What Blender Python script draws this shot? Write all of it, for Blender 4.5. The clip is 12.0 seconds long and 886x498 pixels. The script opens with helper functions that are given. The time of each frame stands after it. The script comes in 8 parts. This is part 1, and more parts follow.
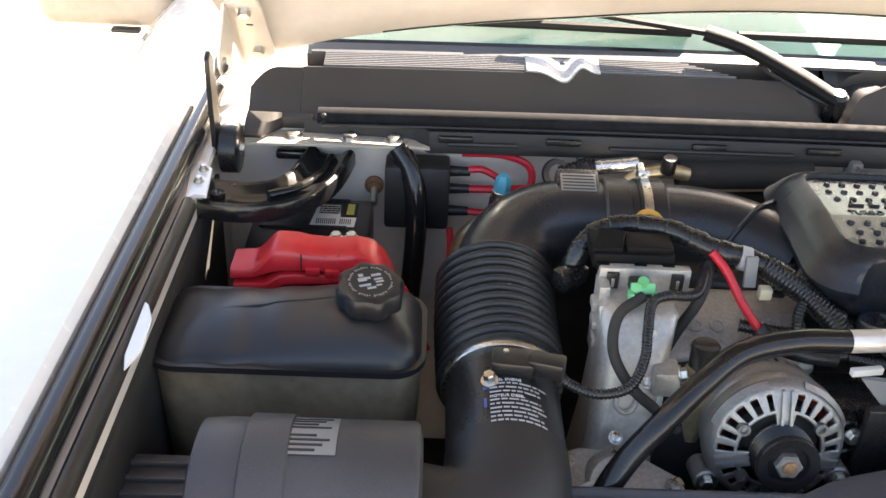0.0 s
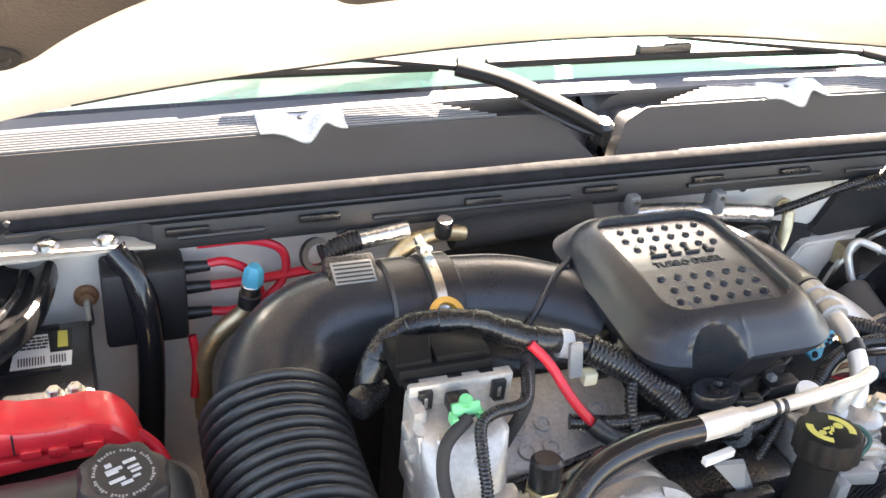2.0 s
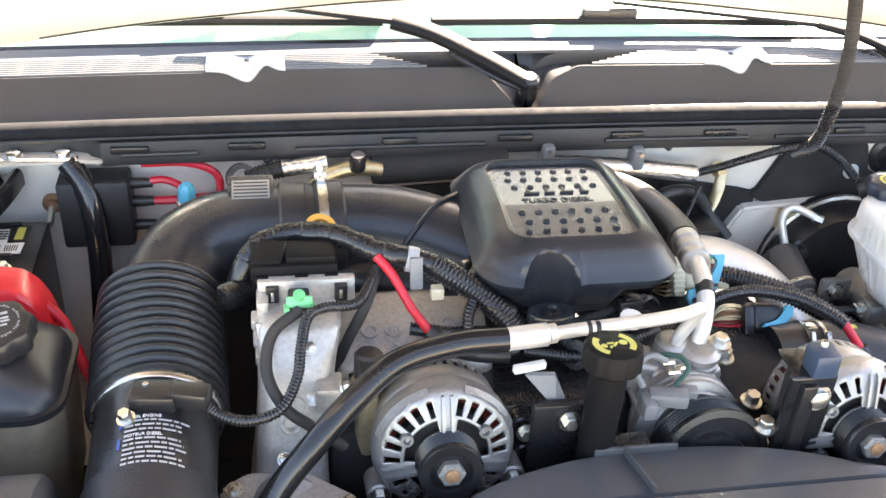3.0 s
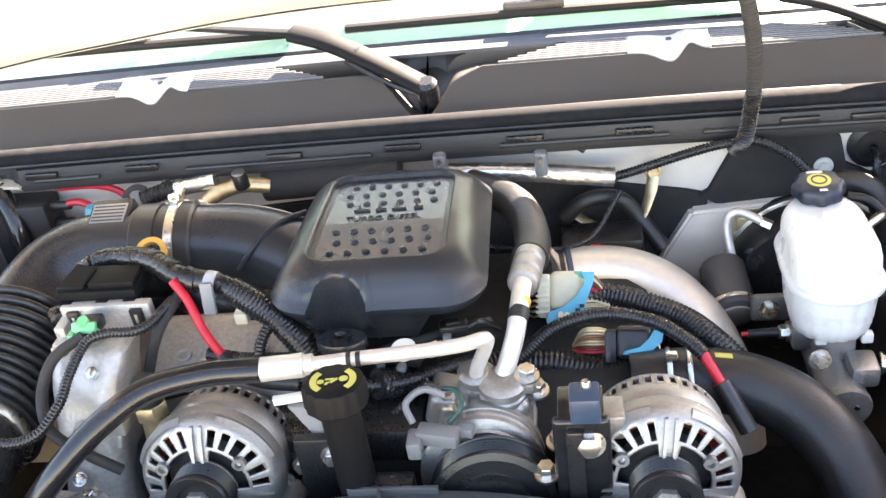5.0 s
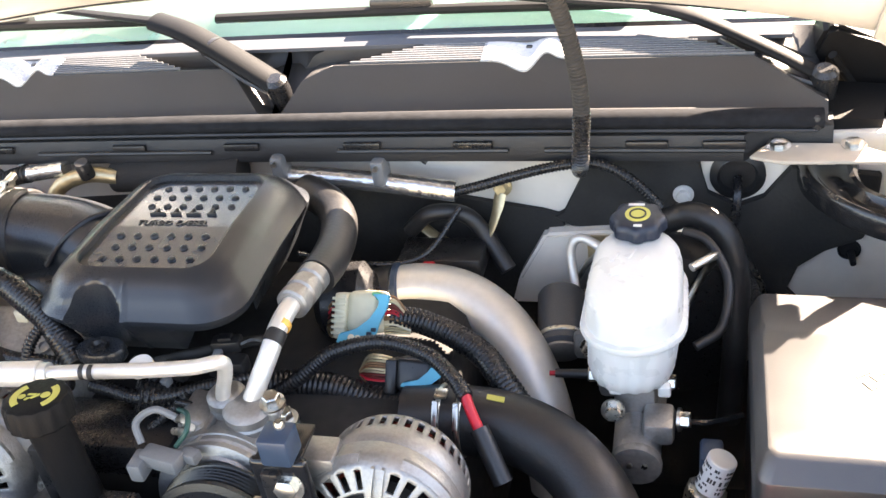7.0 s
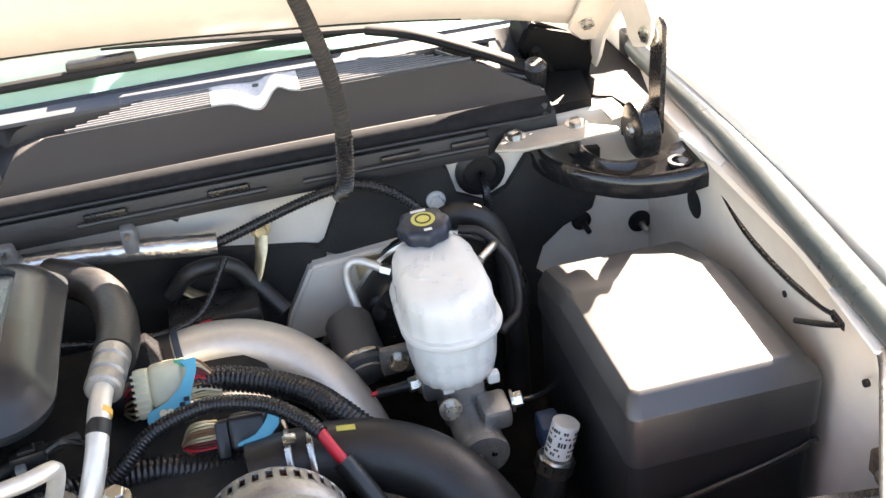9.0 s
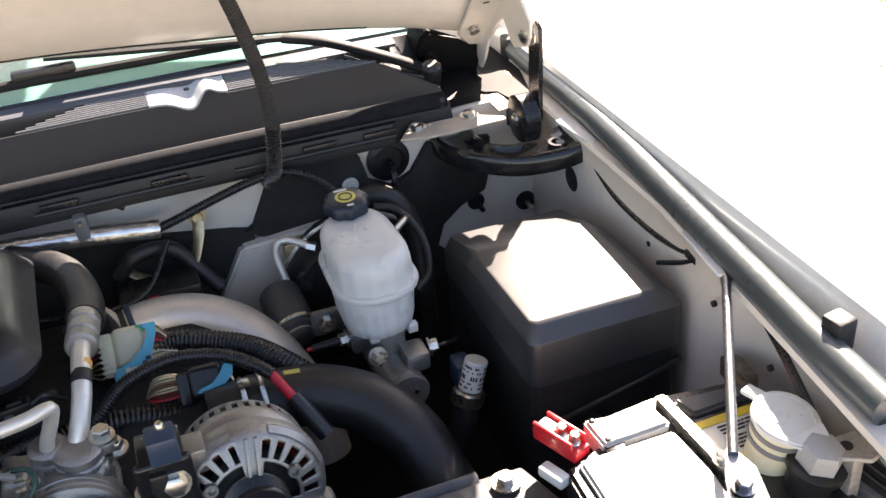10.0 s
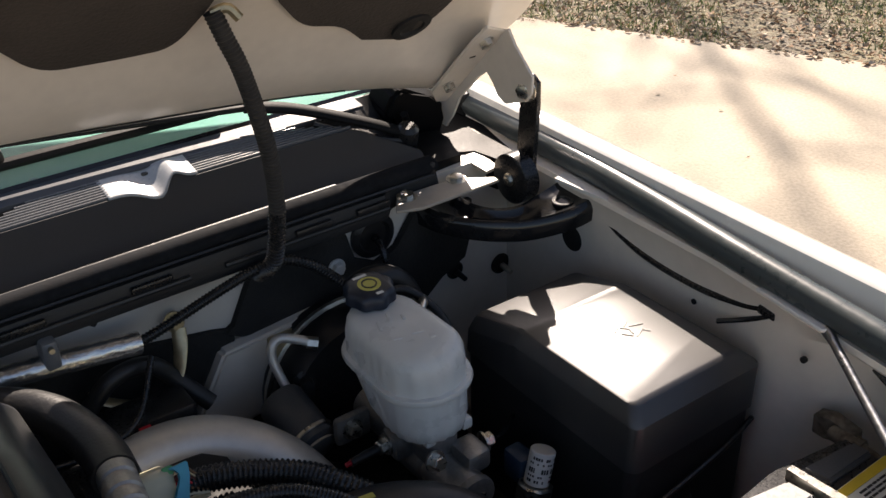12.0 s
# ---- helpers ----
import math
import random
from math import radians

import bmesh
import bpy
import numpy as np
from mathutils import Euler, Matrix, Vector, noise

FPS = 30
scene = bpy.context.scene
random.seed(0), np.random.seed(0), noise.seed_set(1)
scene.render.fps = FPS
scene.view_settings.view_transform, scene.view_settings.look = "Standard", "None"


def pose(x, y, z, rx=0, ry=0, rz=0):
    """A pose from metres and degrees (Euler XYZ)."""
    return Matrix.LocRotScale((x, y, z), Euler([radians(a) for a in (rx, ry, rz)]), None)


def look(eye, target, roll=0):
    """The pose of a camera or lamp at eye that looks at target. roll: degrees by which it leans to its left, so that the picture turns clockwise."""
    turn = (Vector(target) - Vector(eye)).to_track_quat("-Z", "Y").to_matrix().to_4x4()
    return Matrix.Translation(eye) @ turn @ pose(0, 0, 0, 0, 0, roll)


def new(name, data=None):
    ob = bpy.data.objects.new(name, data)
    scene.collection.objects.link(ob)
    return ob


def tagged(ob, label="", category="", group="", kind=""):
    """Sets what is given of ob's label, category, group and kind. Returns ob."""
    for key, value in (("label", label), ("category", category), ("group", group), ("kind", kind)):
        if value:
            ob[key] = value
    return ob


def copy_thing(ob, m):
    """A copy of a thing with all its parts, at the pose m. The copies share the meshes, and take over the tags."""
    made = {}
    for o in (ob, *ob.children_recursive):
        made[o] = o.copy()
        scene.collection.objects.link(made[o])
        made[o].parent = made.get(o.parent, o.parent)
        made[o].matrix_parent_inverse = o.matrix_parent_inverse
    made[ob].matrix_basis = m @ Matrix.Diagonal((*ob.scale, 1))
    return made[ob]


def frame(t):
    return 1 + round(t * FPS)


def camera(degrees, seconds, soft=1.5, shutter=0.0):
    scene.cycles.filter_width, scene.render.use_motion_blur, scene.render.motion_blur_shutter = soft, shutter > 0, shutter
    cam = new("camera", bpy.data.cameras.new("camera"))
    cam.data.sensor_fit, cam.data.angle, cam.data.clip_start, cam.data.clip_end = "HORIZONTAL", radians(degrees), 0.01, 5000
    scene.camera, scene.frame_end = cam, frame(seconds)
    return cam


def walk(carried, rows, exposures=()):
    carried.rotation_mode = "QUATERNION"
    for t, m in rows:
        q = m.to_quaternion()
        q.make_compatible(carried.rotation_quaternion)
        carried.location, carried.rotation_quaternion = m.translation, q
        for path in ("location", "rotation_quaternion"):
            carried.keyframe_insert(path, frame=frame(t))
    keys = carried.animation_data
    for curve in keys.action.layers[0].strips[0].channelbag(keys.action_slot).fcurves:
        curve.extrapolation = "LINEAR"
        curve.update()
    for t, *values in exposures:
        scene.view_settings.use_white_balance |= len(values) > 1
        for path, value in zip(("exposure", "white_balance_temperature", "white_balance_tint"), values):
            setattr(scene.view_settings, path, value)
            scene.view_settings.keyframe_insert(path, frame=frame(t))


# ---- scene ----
cam = camera(47.3, 12.0)
PATH = [
    (0, (-0.538, -1.206, 1.775), (-0.497, 0.498, 0.728), 2.9),
    (0.5, (-0.624, -1.076, 1.76), (-0.417, 0.599, 0.687), 4.1),
    (1, (-0.658, -0.986, 1.757), (-0.225, 0.643, 0.681), 4.0),
    (1.5, (-0.632, -0.927, 1.757), (0.0, 0.624, 0.664), 5.4),
    (2, (-0.589, -0.941, 1.767), (0.052, 0.638, 0.72), 5.6),
    (2.5, (-0.49, -1.022, 1.775), (0.024, 0.598, 0.72), 4.1),
    (3, (-0.327, -1.154, 1.788), (-0.006, 0.501, 0.712), 3.4),
    (3.5, (-0.218, -1.183, 1.796), (-0.063, 0.462, 0.67), -0.4),
    (3.7, (-0.179, -1.147, 1.785), (-0.069, 0.496, 0.65), -2.4),
    (5.3, (0.23, -1.096, 1.771), (-0.089, 0.572, 0.715), -8.9),
    (5.5, (0.221, -1.084, 1.756), (0.008, 0.632, 0.75), -7.4),
    (6, (0.275, -1.052, 1.738), (0.03, 0.64, 0.699), -7.0),
    (6.5, (0.474, -1.003, 1.733), (0.033, 0.653, 0.701), -7.1),
    (6.7, (0.51, -0.98, 1.745), (0.003, 0.606, 0.638), -8.8),
    (8.3, (0.535, -0.993, 1.724), (0.087, 0.637, 0.654), -12.6),
    (8.5, (0.508, -1.001, 1.73), (0.155, 0.657, 0.668), -12.1),
    (9, (0.319, -0.998, 1.727), (0.596, 0.657, 0.638), -7.1),
    (9.5, (0.237, -1.065, 1.734), (0.753, 0.532, 0.646), -4.0),
    (9.8, (0.226, -1.136, 1.775), (0.722, 0.447, 0.657), -4.8),
    (10, (0.23, -1.161, 1.773), (0.749, 0.449, 0.705), -5.2),
    (10.5, (0.159, -1.11, 1.773), (0.942, 0.442, 0.784), -4.0),
    (11, (0.047, -0.979, 1.75), (1.063, 0.393, 0.708), -3.9),
    (11.5, (0.022, -0.912, 1.748), (1.135, 0.371, 0.692), -0.8),
    (12, (0.0, -0.894, 1.762), (0.993, 0.508, 0.737), -1.7),
]
walk(cam, [(t, look(eye, target, roll)) for t, eye, target, roll in PATH],
     exposures=[(0, 3.52, 8150, 18), (0.5, 3.99, 8150, 18), (1.5, 4.37, 8050, 18), (2.5, 4.29, 8050, 18), (3.5, 4.65, 8250, 18), (5.5, 4.35, 8150, 19), (6.0, 4.12, 8150, 19), (6.5, 4.2, 8150, 19), (8.5, 4.12, 8050, 18), (9.5, 3.47, 7950, 17), (10, 2.87, 7530, 20), (10.5, 1.72, 7230, 19), (12, 1.32, 7330, 18)])

# ---- light ----
SUN_WAY = Vector((0.495, 0.68, 0.605)).normalized()
world = bpy.data.worlds.new("sky")
scene.world = world
world.use_nodes = True
wn = world.node_tree.nodes
sky = wn.new("ShaderNodeTexSky")
sky.sky_type = "NISHITA"
sky.sun_disc = False
sky.sun_elevation = math.asin(SUN_WAY.z)
sky.sun_rotation = math.atan2(SUN_WAY.x, SUN_WAY.y)
world.node_tree.links.new(sky.outputs[0], wn["Background"].inputs[0])
wn["Background"].inputs[1].default_value = 0.058
sun_data = bpy.data.lights.new("sun", "SUN")
sun_data.energy = 5.0
sun_data.angle = radians(0.5)
sun_data.color = (1.0, 0.95, 0.87)
sun = new("sun", sun_data)
sun.matrix_world = look(SUN_WAY * 20, (0, 0, 0))


# ---- materials ----
def surface(name, colour, rough=0.5, metal=0.0, vary=0.15, grain=60.0, bump=0.0, blotch=6.0, coat=0.0, spec=0.5,
            dust=0.0, alt=None, sub=0.0, per_piece=0.0, streak=1.0):
    """A principled material with variation at two scales, optional fine relief, dust and a second colour in blotches."""
    m = bpy.data.materials.new(name)
    m.use_nodes = True
    t = m.node_tree
    n, l = t.nodes, t.links
    b = n["Principled BSDF"]
    tc = n.new("ShaderNodeTexCoord")
    fine, wide = n.new("ShaderNodeTexNoise"), n.new("ShaderNodeTexNoise")
    for q, s, d in ((fine, grain, 4.0), (wide, blotch, 3.0)):
        q.inputs["Scale"].default_value, q.inputs["Detail"].default_value = s, d
        stretch = n.new("ShaderNodeMapping")
        stretch.inputs["Scale"].default_value = (1, 1, streak)
        l.new(tc.outputs["Object"], stretch.inputs["Vector"])
        l.new(stretch.outputs[0], q.inputs["Vector"])
    mixed = n.new("ShaderNodeMath")
    mixed.operation = "MULTIPLY_ADD"
    l.new(fine.outputs[0], mixed.inputs[0])
    mixed.inputs[1].default_value = 0.5
    half = n.new("ShaderNodeMath")
    half.operation = "MULTIPLY"
    l.new(wide.outputs[0], half.inputs[0])
    half.inputs[1].default_value = 0.5
    l.new(half.outputs[0], mixed.inputs[2])
    ramp = n.new("ShaderNodeMapRange")
    ramp.inputs[1].default_value, ramp.inputs[2].default_value = 0.35, 0.65
    ramp.inputs[3].default_value, ramp.inputs[4].default_value = 0.0, 1.0
    l.new(mixed.outputs[0], ramp.inputs[0])
    col = n.new("ShaderNodeMix")
    col.data_type = "RGBA"
    lo = [c * (1 - vary) for c in colour]
    hi = list(alt) if alt else [min(1.0, c * (1 + vary)) for c in colour]
    col.inputs[6].default_value, col.inputs[7].default_value = (*lo, 1), (*hi, 1)
    l.new(ramp.outputs[0], col.inputs[0])
    out = col.outputs[2]
    if per_piece:
        info, hsv = n.new("ShaderNodeObjectInfo"), n.new("ShaderNodeHueSaturation")
        rr = n.new("ShaderNodeMapRange")
        rr.inputs[3].default_value, rr.inputs[4].default_value = 1 - per_piece, 1 + per_piece
        l.new(info.outputs["Random"], rr.inputs[0])
        l.new(rr.outputs[0], hsv.inputs["Value"])
        l.new(out, hsv.inputs["Color"])
        out = hsv.outputs[0]
    if dust:
        spots = n.new("ShaderNodeTexNoise")
        spots.inputs["Scale"].default_value, spots.inputs["Detail"].default_value = 14.0, 8.0
        l.new(tc.outputs["Object"], spots.inputs["Vector"])
        cut = n.new("ShaderNodeMapRange")
        cut.inputs[1].default_value, cut.inputs[2].default_value = 0.45, 0.75
        cut.inputs[3].default_value, cut.inputs[4].default_value = 0.0, dust
        l.new(spots.outputs[0], cut.inputs[0])
        dm = n.new("ShaderNodeMix")
        dm.data_type = "RGBA"
        dm.inputs[7].default_value = (0.32, 0.28, 0.23, 1)
        l.new(cut.outputs[0], dm.inputs[0])
        l.new(out, dm.inputs[6])
        out = dm.outputs[2]
    l.new(out, b.inputs["Base Color"])
    rg = n.new("ShaderNodeMapRange")
    rg.inputs[3].default_value, rg.inputs[4].default_value = max(0.03, rough * 0.8), min(1.0, rough * 1.2)
    l.new(ramp.outputs[0], rg.inputs[0])
    l.new(rg.outputs[0], b.inputs["Roughness"])
    b.inputs["Metallic"].default_value = metal
    b.inputs["Specular IOR Level"].default_value = spec
    b.inputs["Coat Weight"].default_value = coat
    b.inputs["Coat Roughness"].default_value = 0.08
    if sub:
        b.inputs["Subsurface Weight"].default_value = sub
        b.inputs["Subsurface Radius"].default_value = (0.02, 0.02, 0.018)
    if bump:
        bp = n.new("ShaderNodeBump")
        bp.inputs["Strength"].default_value, bp.inputs["Distance"].default_value = 1.0, bump
        l.new(fine.outputs[0], bp.inputs["Height"])
        l.new(bp.outputs[0], b.inputs["Normal"])
    return m


CREAM = surface("cream_paint", (0.77, 0.71, 0.63), 0.38, vary=0.05, blotch=3, dust=0.12, coat=0.3)
WHITE = surface("white_paint", (0.80, 0.79, 0.76), 0.25, vary=0.03, coat=0.8)
COWL = surface("cowl_plastic", (0.037, 0.035, 0.034), 0.43, vary=0.12, grain=900, bump=0.00025)
GREY = surface("grey_plastic", (0.16, 0.165, 0.17), 0.4, vary=0.1, grain=600, bump=0.0002)
BLACK = surface("black_plastic", (0.013, 0.013, 0.014), 0.30, vary=0.25, grain=400, bump=0.00015, dust=0.02)
SLAT = surface("slat_plastic", (0.135, 0.138, 0.143), 0.25, vary=0.15, grain=300)
HOSE = surface("shiny_hose", (0.012, 0.012, 0.013), 0.2, vary=0.2, grain=300, dust=0.03)
GLOSS = surface("glossy_black", (0.012, 0.012, 0.013), 0.16, vary=0.2, grain=90, dust=0.016)
SATIN = surface("satin_cover", (0.018, 0.021, 0.026), 0.3, vary=0.12, grain=1200, bump=0.00008, dust=0.008)
# black gloss tinted blue: the sky's reflection is put into the base colour
RECESS = surface("recess_sky_tint", (0.02, 0.032, 0.05), 0.26, vary=0.02, grain=30, coat=0.2, spec=0.6)
BARE = surface("bare_aluminium", (0.50, 0.475, 0.44), 0.45, metal=0.5, vary=0.2, grain=200, bump=0.0006, blotch=22, dust=0.12)
SHROUD = surface("shroud_plastic", (0.06, 0.064, 0.07), 0.42, vary=0.15, grain=500, bump=0.0003, dust=0.03)
LID = surface("pebbled_lid", (0.026, 0.026, 0.028), 0.45, vary=0.12, grain=900, bump=0.0001, dust=0.05, spec=0.95)
RAIL = surface("rail_seal", (0.055, 0.07, 0.075), 0.33, vary=0.08, grain=90, dust=0.03)
ROD = surface("grey_rod_steel", (0.30, 0.31, 0.33), 0.34, metal=1.0, vary=0.15, grain=200)
CAPGREY = surface("grey_cap_plastic", (0.34, 0.35, 0.355), 0.42, vary=0.08, grain=300, bump=0.0001)
CUP = surface("cup_plastic", (0.40, 0.41, 0.42), 0.30, vary=0.08, grain=300)
SHELF = surface("shelf_sky_sheen", (0.07, 0.075, 0.085), 0.5, spec=0.2, vary=0.06, grain=60)
WIRE_GREEN = surface("green_wire", (0.012, 0.06, 0.05), 0.4, vary=0.1)
MATT = surface("matt_plastic", (0.009, 0.009, 0.0095), 0.5, vary=0.25, grain=500, bump=0.0002, spec=0.08)
DRUM = surface("grey_black_plastic", (0.055, 0.055, 0.06), 0.5, vary=0.2, grain=600, bump=0.0004, dust=0.04)
# cream paint with dust, darkened to carry the shade that falls on it
SHADED_CREAM = surface("dusty_shaded_cream_paint", (0.46, 0.40, 0.33), 0.45, vary=0.12, blotch=12, dust=0.3)
# dusty black plastic made pale, so the colour carries the sun's glare
DUSTY_GLARE = surface("dusty_glare_case", (0.46, 0.46, 0.455), 0.3, vary=0.08, grain=200, blotch=5)
TEXTURED = surface("textured_black", (0.016, 0.016, 0.017), 0.52, vary=0.2, grain=700, bump=0.0004, dust=0.015)
RUBBER = surface("rubber", (0.014, 0.014, 0.015), 0.42, vary=0.25, grain=250, bump=0.0003, dust=0.04)
SEAL = surface("rubber_seal", (0.015, 0.016, 0.0185), 0.85, vary=0.35, grain=120, blotch=25, spec=0.06, bump=0.0004)
FOAM = surface("foam_sleeve", (0.02, 0.019, 0.018), 0.85, vary=0.3, grain=500, bump=0.0008, dust=0.06)
LOOM = surface("wire_loom", (0.012, 0.012, 0.013), 0.27, vary=0.25, grain=300, dust=0.024)
TAPE = surface("cloth_tape", (0.022, 0.021, 0.02), 0.75, vary=0.3, grain=600, bump=0.0005, dust=0.05)
MAT_PAD = surface("sound_mat", (0.02, 0.019, 0.018), 0.9, vary=0.3, grain=220, bump=0.001, dust=0.06)
HOOD_PAD = surface("felt_pad", (0.045, 0.038, 0.033), 0.95, vary=0.35, grain=260, bump=0.0015, blotch=12)
CAST = surface("cast_aluminium", (0.35, 0.342, 0.33), 0.45, metal=0.78, vary=0.16, grain=320, bump=0.0005, blotch=14, dust=0.12)
ROUGH_CAST = surface("dull_cast", (0.42, 0.41, 0.39), 0.5, metal=0.6, vary=0.25, grain=240, bump=0.0008, blotch=10, dust=0.2)
IRON = surface("engine_block", (0.2, 0.19, 0.175), 0.55, metal=0.4, vary=0.3, grain=160, bump=0.001, dust=0.15)
SILVER = surface("aluminium_pipe", (0.76, 0.74, 0.70), 0.46, metal=0.65, vary=0.07, grain=120, dust=0.10)
WRAP = surface("foil_wrap", (0.75, 0.74, 0.72), 0.22, metal=0.9, vary=0.15, grain=90, bump=0.002)
STEEL = surface("zinc_steel", (0.6, 0.58, 0.53), 0.3, metal=1.0, vary=0.2, grain=200)
BRASS = surface("gold_zinc", (0.55, 0.45, 0.28), 0.38, metal=0.8, vary=0.25, grain=120, dust=0.15)
RUST = surface("rusty_bolt", (0.28, 0.15, 0.08), 0.6, metal=0.5, vary=0.4, grain=300)
CORRODED = surface("corroded_steel", (0.11, 0.085, 0.06), 0.7, metal=0.3, vary=0.4, grain=160, blotch=40, bump=0.0008, alt=(0.22, 0.19, 0.15))
TANK = surface("tank_upper", (0.016, 0.016, 0.018), 0.36, vary=0.08, grain=500, bump=0.00006)
ARM = surface("matt_arm", (0.011, 0.0115, 0.0125), 0.6, vary=0.2, grain=500, bump=0.0002, spec=0.1)
AMBER = surface("aged_plastic", (0.22, 0.175, 0.12), 0.35, vary=0.2, blotch=8, sub=0.25, alt=(0.30, 0.24, 0.17))
MILK = surface("milky_plastic", (0.64, 0.65, 0.635), 0.3, vary=0.04, grain=60, blotch=20, sub=0.3)
IVORY = surface("ivory_plastic", (0.66, 0.62, 0.46), 0.45, vary=0.1, dust=0.08)
RED = surface("red_plastic", (0.62, 0.022, 0.03), 0.33, vary=0.12, blotch=10, coat=0.1)
RED_WIRE = surface("red_wire", (0.55, 0.015, 0.03), 0.4, vary=0.1)
ORANGE = surface("orange_tab", (0.82, 0.43, 0.09), 0.4, vary=0.08)
GREEN = surface("green_clip", (0.11, 0.47, 0.21), 0.4, vary=0.1)
BLUE = surface("blue_clip", (0.05, 0.36, 0.50), 0.4, vary=0.1)
NAVY = surface("navy_cap", (0.010, 0.016, 0.030), 0.42, vary=0.12, dust=0.02)
SLATE = surface("slate_plastic", (0.026, 0.048, 0.085), 0.4, vary=0.1)
PAPER = surface("label_paper", (0.66, 0.66, 0.63), 0.5, vary=0.06)
SILVER_LABEL = surface("silver_label", (0.26, 0.27, 0.27), 0.35, metal=0.3, vary=0.1)
INK = surface("black_ink", (0.02, 0.02, 0.02), 0.5, vary=0.1)
PRINT = surface("white_print", (0.62, 0.62, 0.62), 0.5, vary=0.08)
YELLOW = surface("yellow_print", (0.50, 0.46, 0.10), 0.45, vary=0.08)
GOLD = surface("yellow_border", (0.62, 0.45, 0.03), 0.45, vary=0.12)
BLUE_PRINT = surface("blue_print", (0.03, 0.09, 0.34), 0.45, vary=0.08)
COPPER = surface("copper_winding", (0.15, 0.018, 0.014), 0.4, metal=0.3, vary=0.3, grain=400)
# near-black: shade of holes and the bay's depths, also dark rubber plugs
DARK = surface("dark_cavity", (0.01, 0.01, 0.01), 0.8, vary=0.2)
DASH = surface("dashboard", (0.375, 0.388, 0.375), 0.6, vary=0.08, grain=300)
CONCRETE = surface("concrete", (0.44, 0.37, 0.28), 0.85, vary=0.18, grain=70, blotch=1.1, bump=0.002, alt=(0.56, 0.48, 0.37))
SOIL = surface("soil_and_thatch", (0.22, 0.17, 0.115), 0.95, vary=0.5, grain=30, blotch=1.6, bump=0.02, alt=(0.27, 0.24, 0.15))


def by_piece(name, colours, rough):
    """A material whose loose pieces each take one of several colours."""
    m = bpy.data.materials.new(name)
    m.use_nodes = True
    n, l = m.node_tree.nodes, m.node_tree.links
    geo, ramp = n.new("ShaderNodeNewGeometry"), n.new("ShaderNodeValToRGB")
    ramp.color_ramp.interpolation = "CONSTANT"
    for i, c in enumerate(colours):
        e = ramp.color_ramp.elements[i] if i < 2 else ramp.color_ramp.elements.new(i / len(colours))
        e.position, e.color = i / len(colours), (*c, 1)
    l.new(geo.outputs["Random Per Island"], ramp.inputs[0])
    l.new(ramp.outputs[0], n["Principled BSDF"].inputs["Base Color"])
    n["Principled BSDF"].inputs["Roughness"].default_value = rough
    return m


LITTER = by_piece("dry_litter", ((0.30, 0.18, 0.10), (0.42, 0.29, 0.18), (0.44, 0.34, 0.23), (0.20, 0.13, 0.08), (0.32, 0.20, 0.11), (0.50, 0.43, 0.33), (0.32, 0.25, 0.18)), 0.8)
FOLIAGE = by_piece("tree_leaf", ((0.05, 0.09, 0.02), (0.07, 0.11, 0.03), (0.09, 0.12, 0.04)), 0.6)
BLADES = by_piece("grass_blades", ((0.14, 0.22, 0.06), (0.20, 0.27, 0.08), (0.12, 0.17, 0.05), (0.36, 0.32, 0.16)), 0.6)
BARK = surface("bark", (0.13, 0.1, 0.08), 0.9, vary=0.3, grain=40, bump=0.01)

GLASS = bpy.data.materials.new("tinted_glass")
GLASS.use_nodes = True
gt = GLASS.node_tree
gt.nodes.remove(gt.nodes["Principled BSDF"])
clear, shine, fres, gmix = (gt.nodes.new("ShaderNode" + k) for k in ("BsdfTransparent", "BsdfGlossy", "Fresnel", "MixShader"))
clear.inputs[0].default_value = (0.29, 0.64, 0.56, 1)
shine.inputs["Roughness"].default_value = 0.02
fres.inputs[0].default_value = 1.5
gt.links.new(fres.outputs[0], gmix.inputs[0])
gt.links.new(clear.outputs[0], gmix.inputs[1])
gt.links.new(shine.outputs[0], gmix.inputs[2])
# a thin film of dust on the outside of the glass
film, dmix, specks, amount = (gt.nodes.new("ShaderNode" + k) for k in ("BsdfDiffuse", "MixShader", "TexNoise", "MapRange"))
film.inputs[0].default_value = (0.62, 0.66, 0.66, 1)
specks.inputs["Scale"].default_value, specks.inputs["Detail"].default_value = 9.0, 6.0
amount.inputs[1].default_value, amount.inputs[2].default_value = 0.3, 0.7
amount.inputs[3].default_value, amount.inputs[4].default_value = 0.15, 0.25
gt.links.new(specks.outputs[0], amount.inputs[0])
gt.links.new(amount.outputs[0], dmix.inputs[0])
gt.links.new(gmix.outputs[0], dmix.inputs[1])
gt.links.new(film.outputs[0], dmix.inputs[2])
gt.links.new(dmix.outputs[0], gt.nodes["Material Output"].inputs[0])


# ---- building blocks ----
def thing(name, at, label, category, group="", kind=""):
    ob = new(name)
    ob.empty_display_size = 0.05
    ob.location = at
    return tagged(ob, label, category, group, kind)


def part(name, bm, material, parent=None, label="", angle=38, kind=""):
    """Links a bmesh, built in world coordinates, as one mesh object under parent."""
    me = bpy.data.meshes.new(name)
    bmesh.ops.recalc_face_normals(bm, faces=bm.faces[:])
    bm.to_mesh(me)
    bm.free()
    me.materials.append(material)
    me.shade_smooth()
    me.set_sharp_from_angle(angle=radians(angle))
    ob = new(name, me)
    if parent:
        hang(ob, parent)
    return tagged(ob, label, kind=kind)


def hang(ob, parent):
    ob.parent = parent
    ob.matrix_parent_inverse = Matrix.Translation(-parent.location if parent.parent is None else (0, 0, 0))


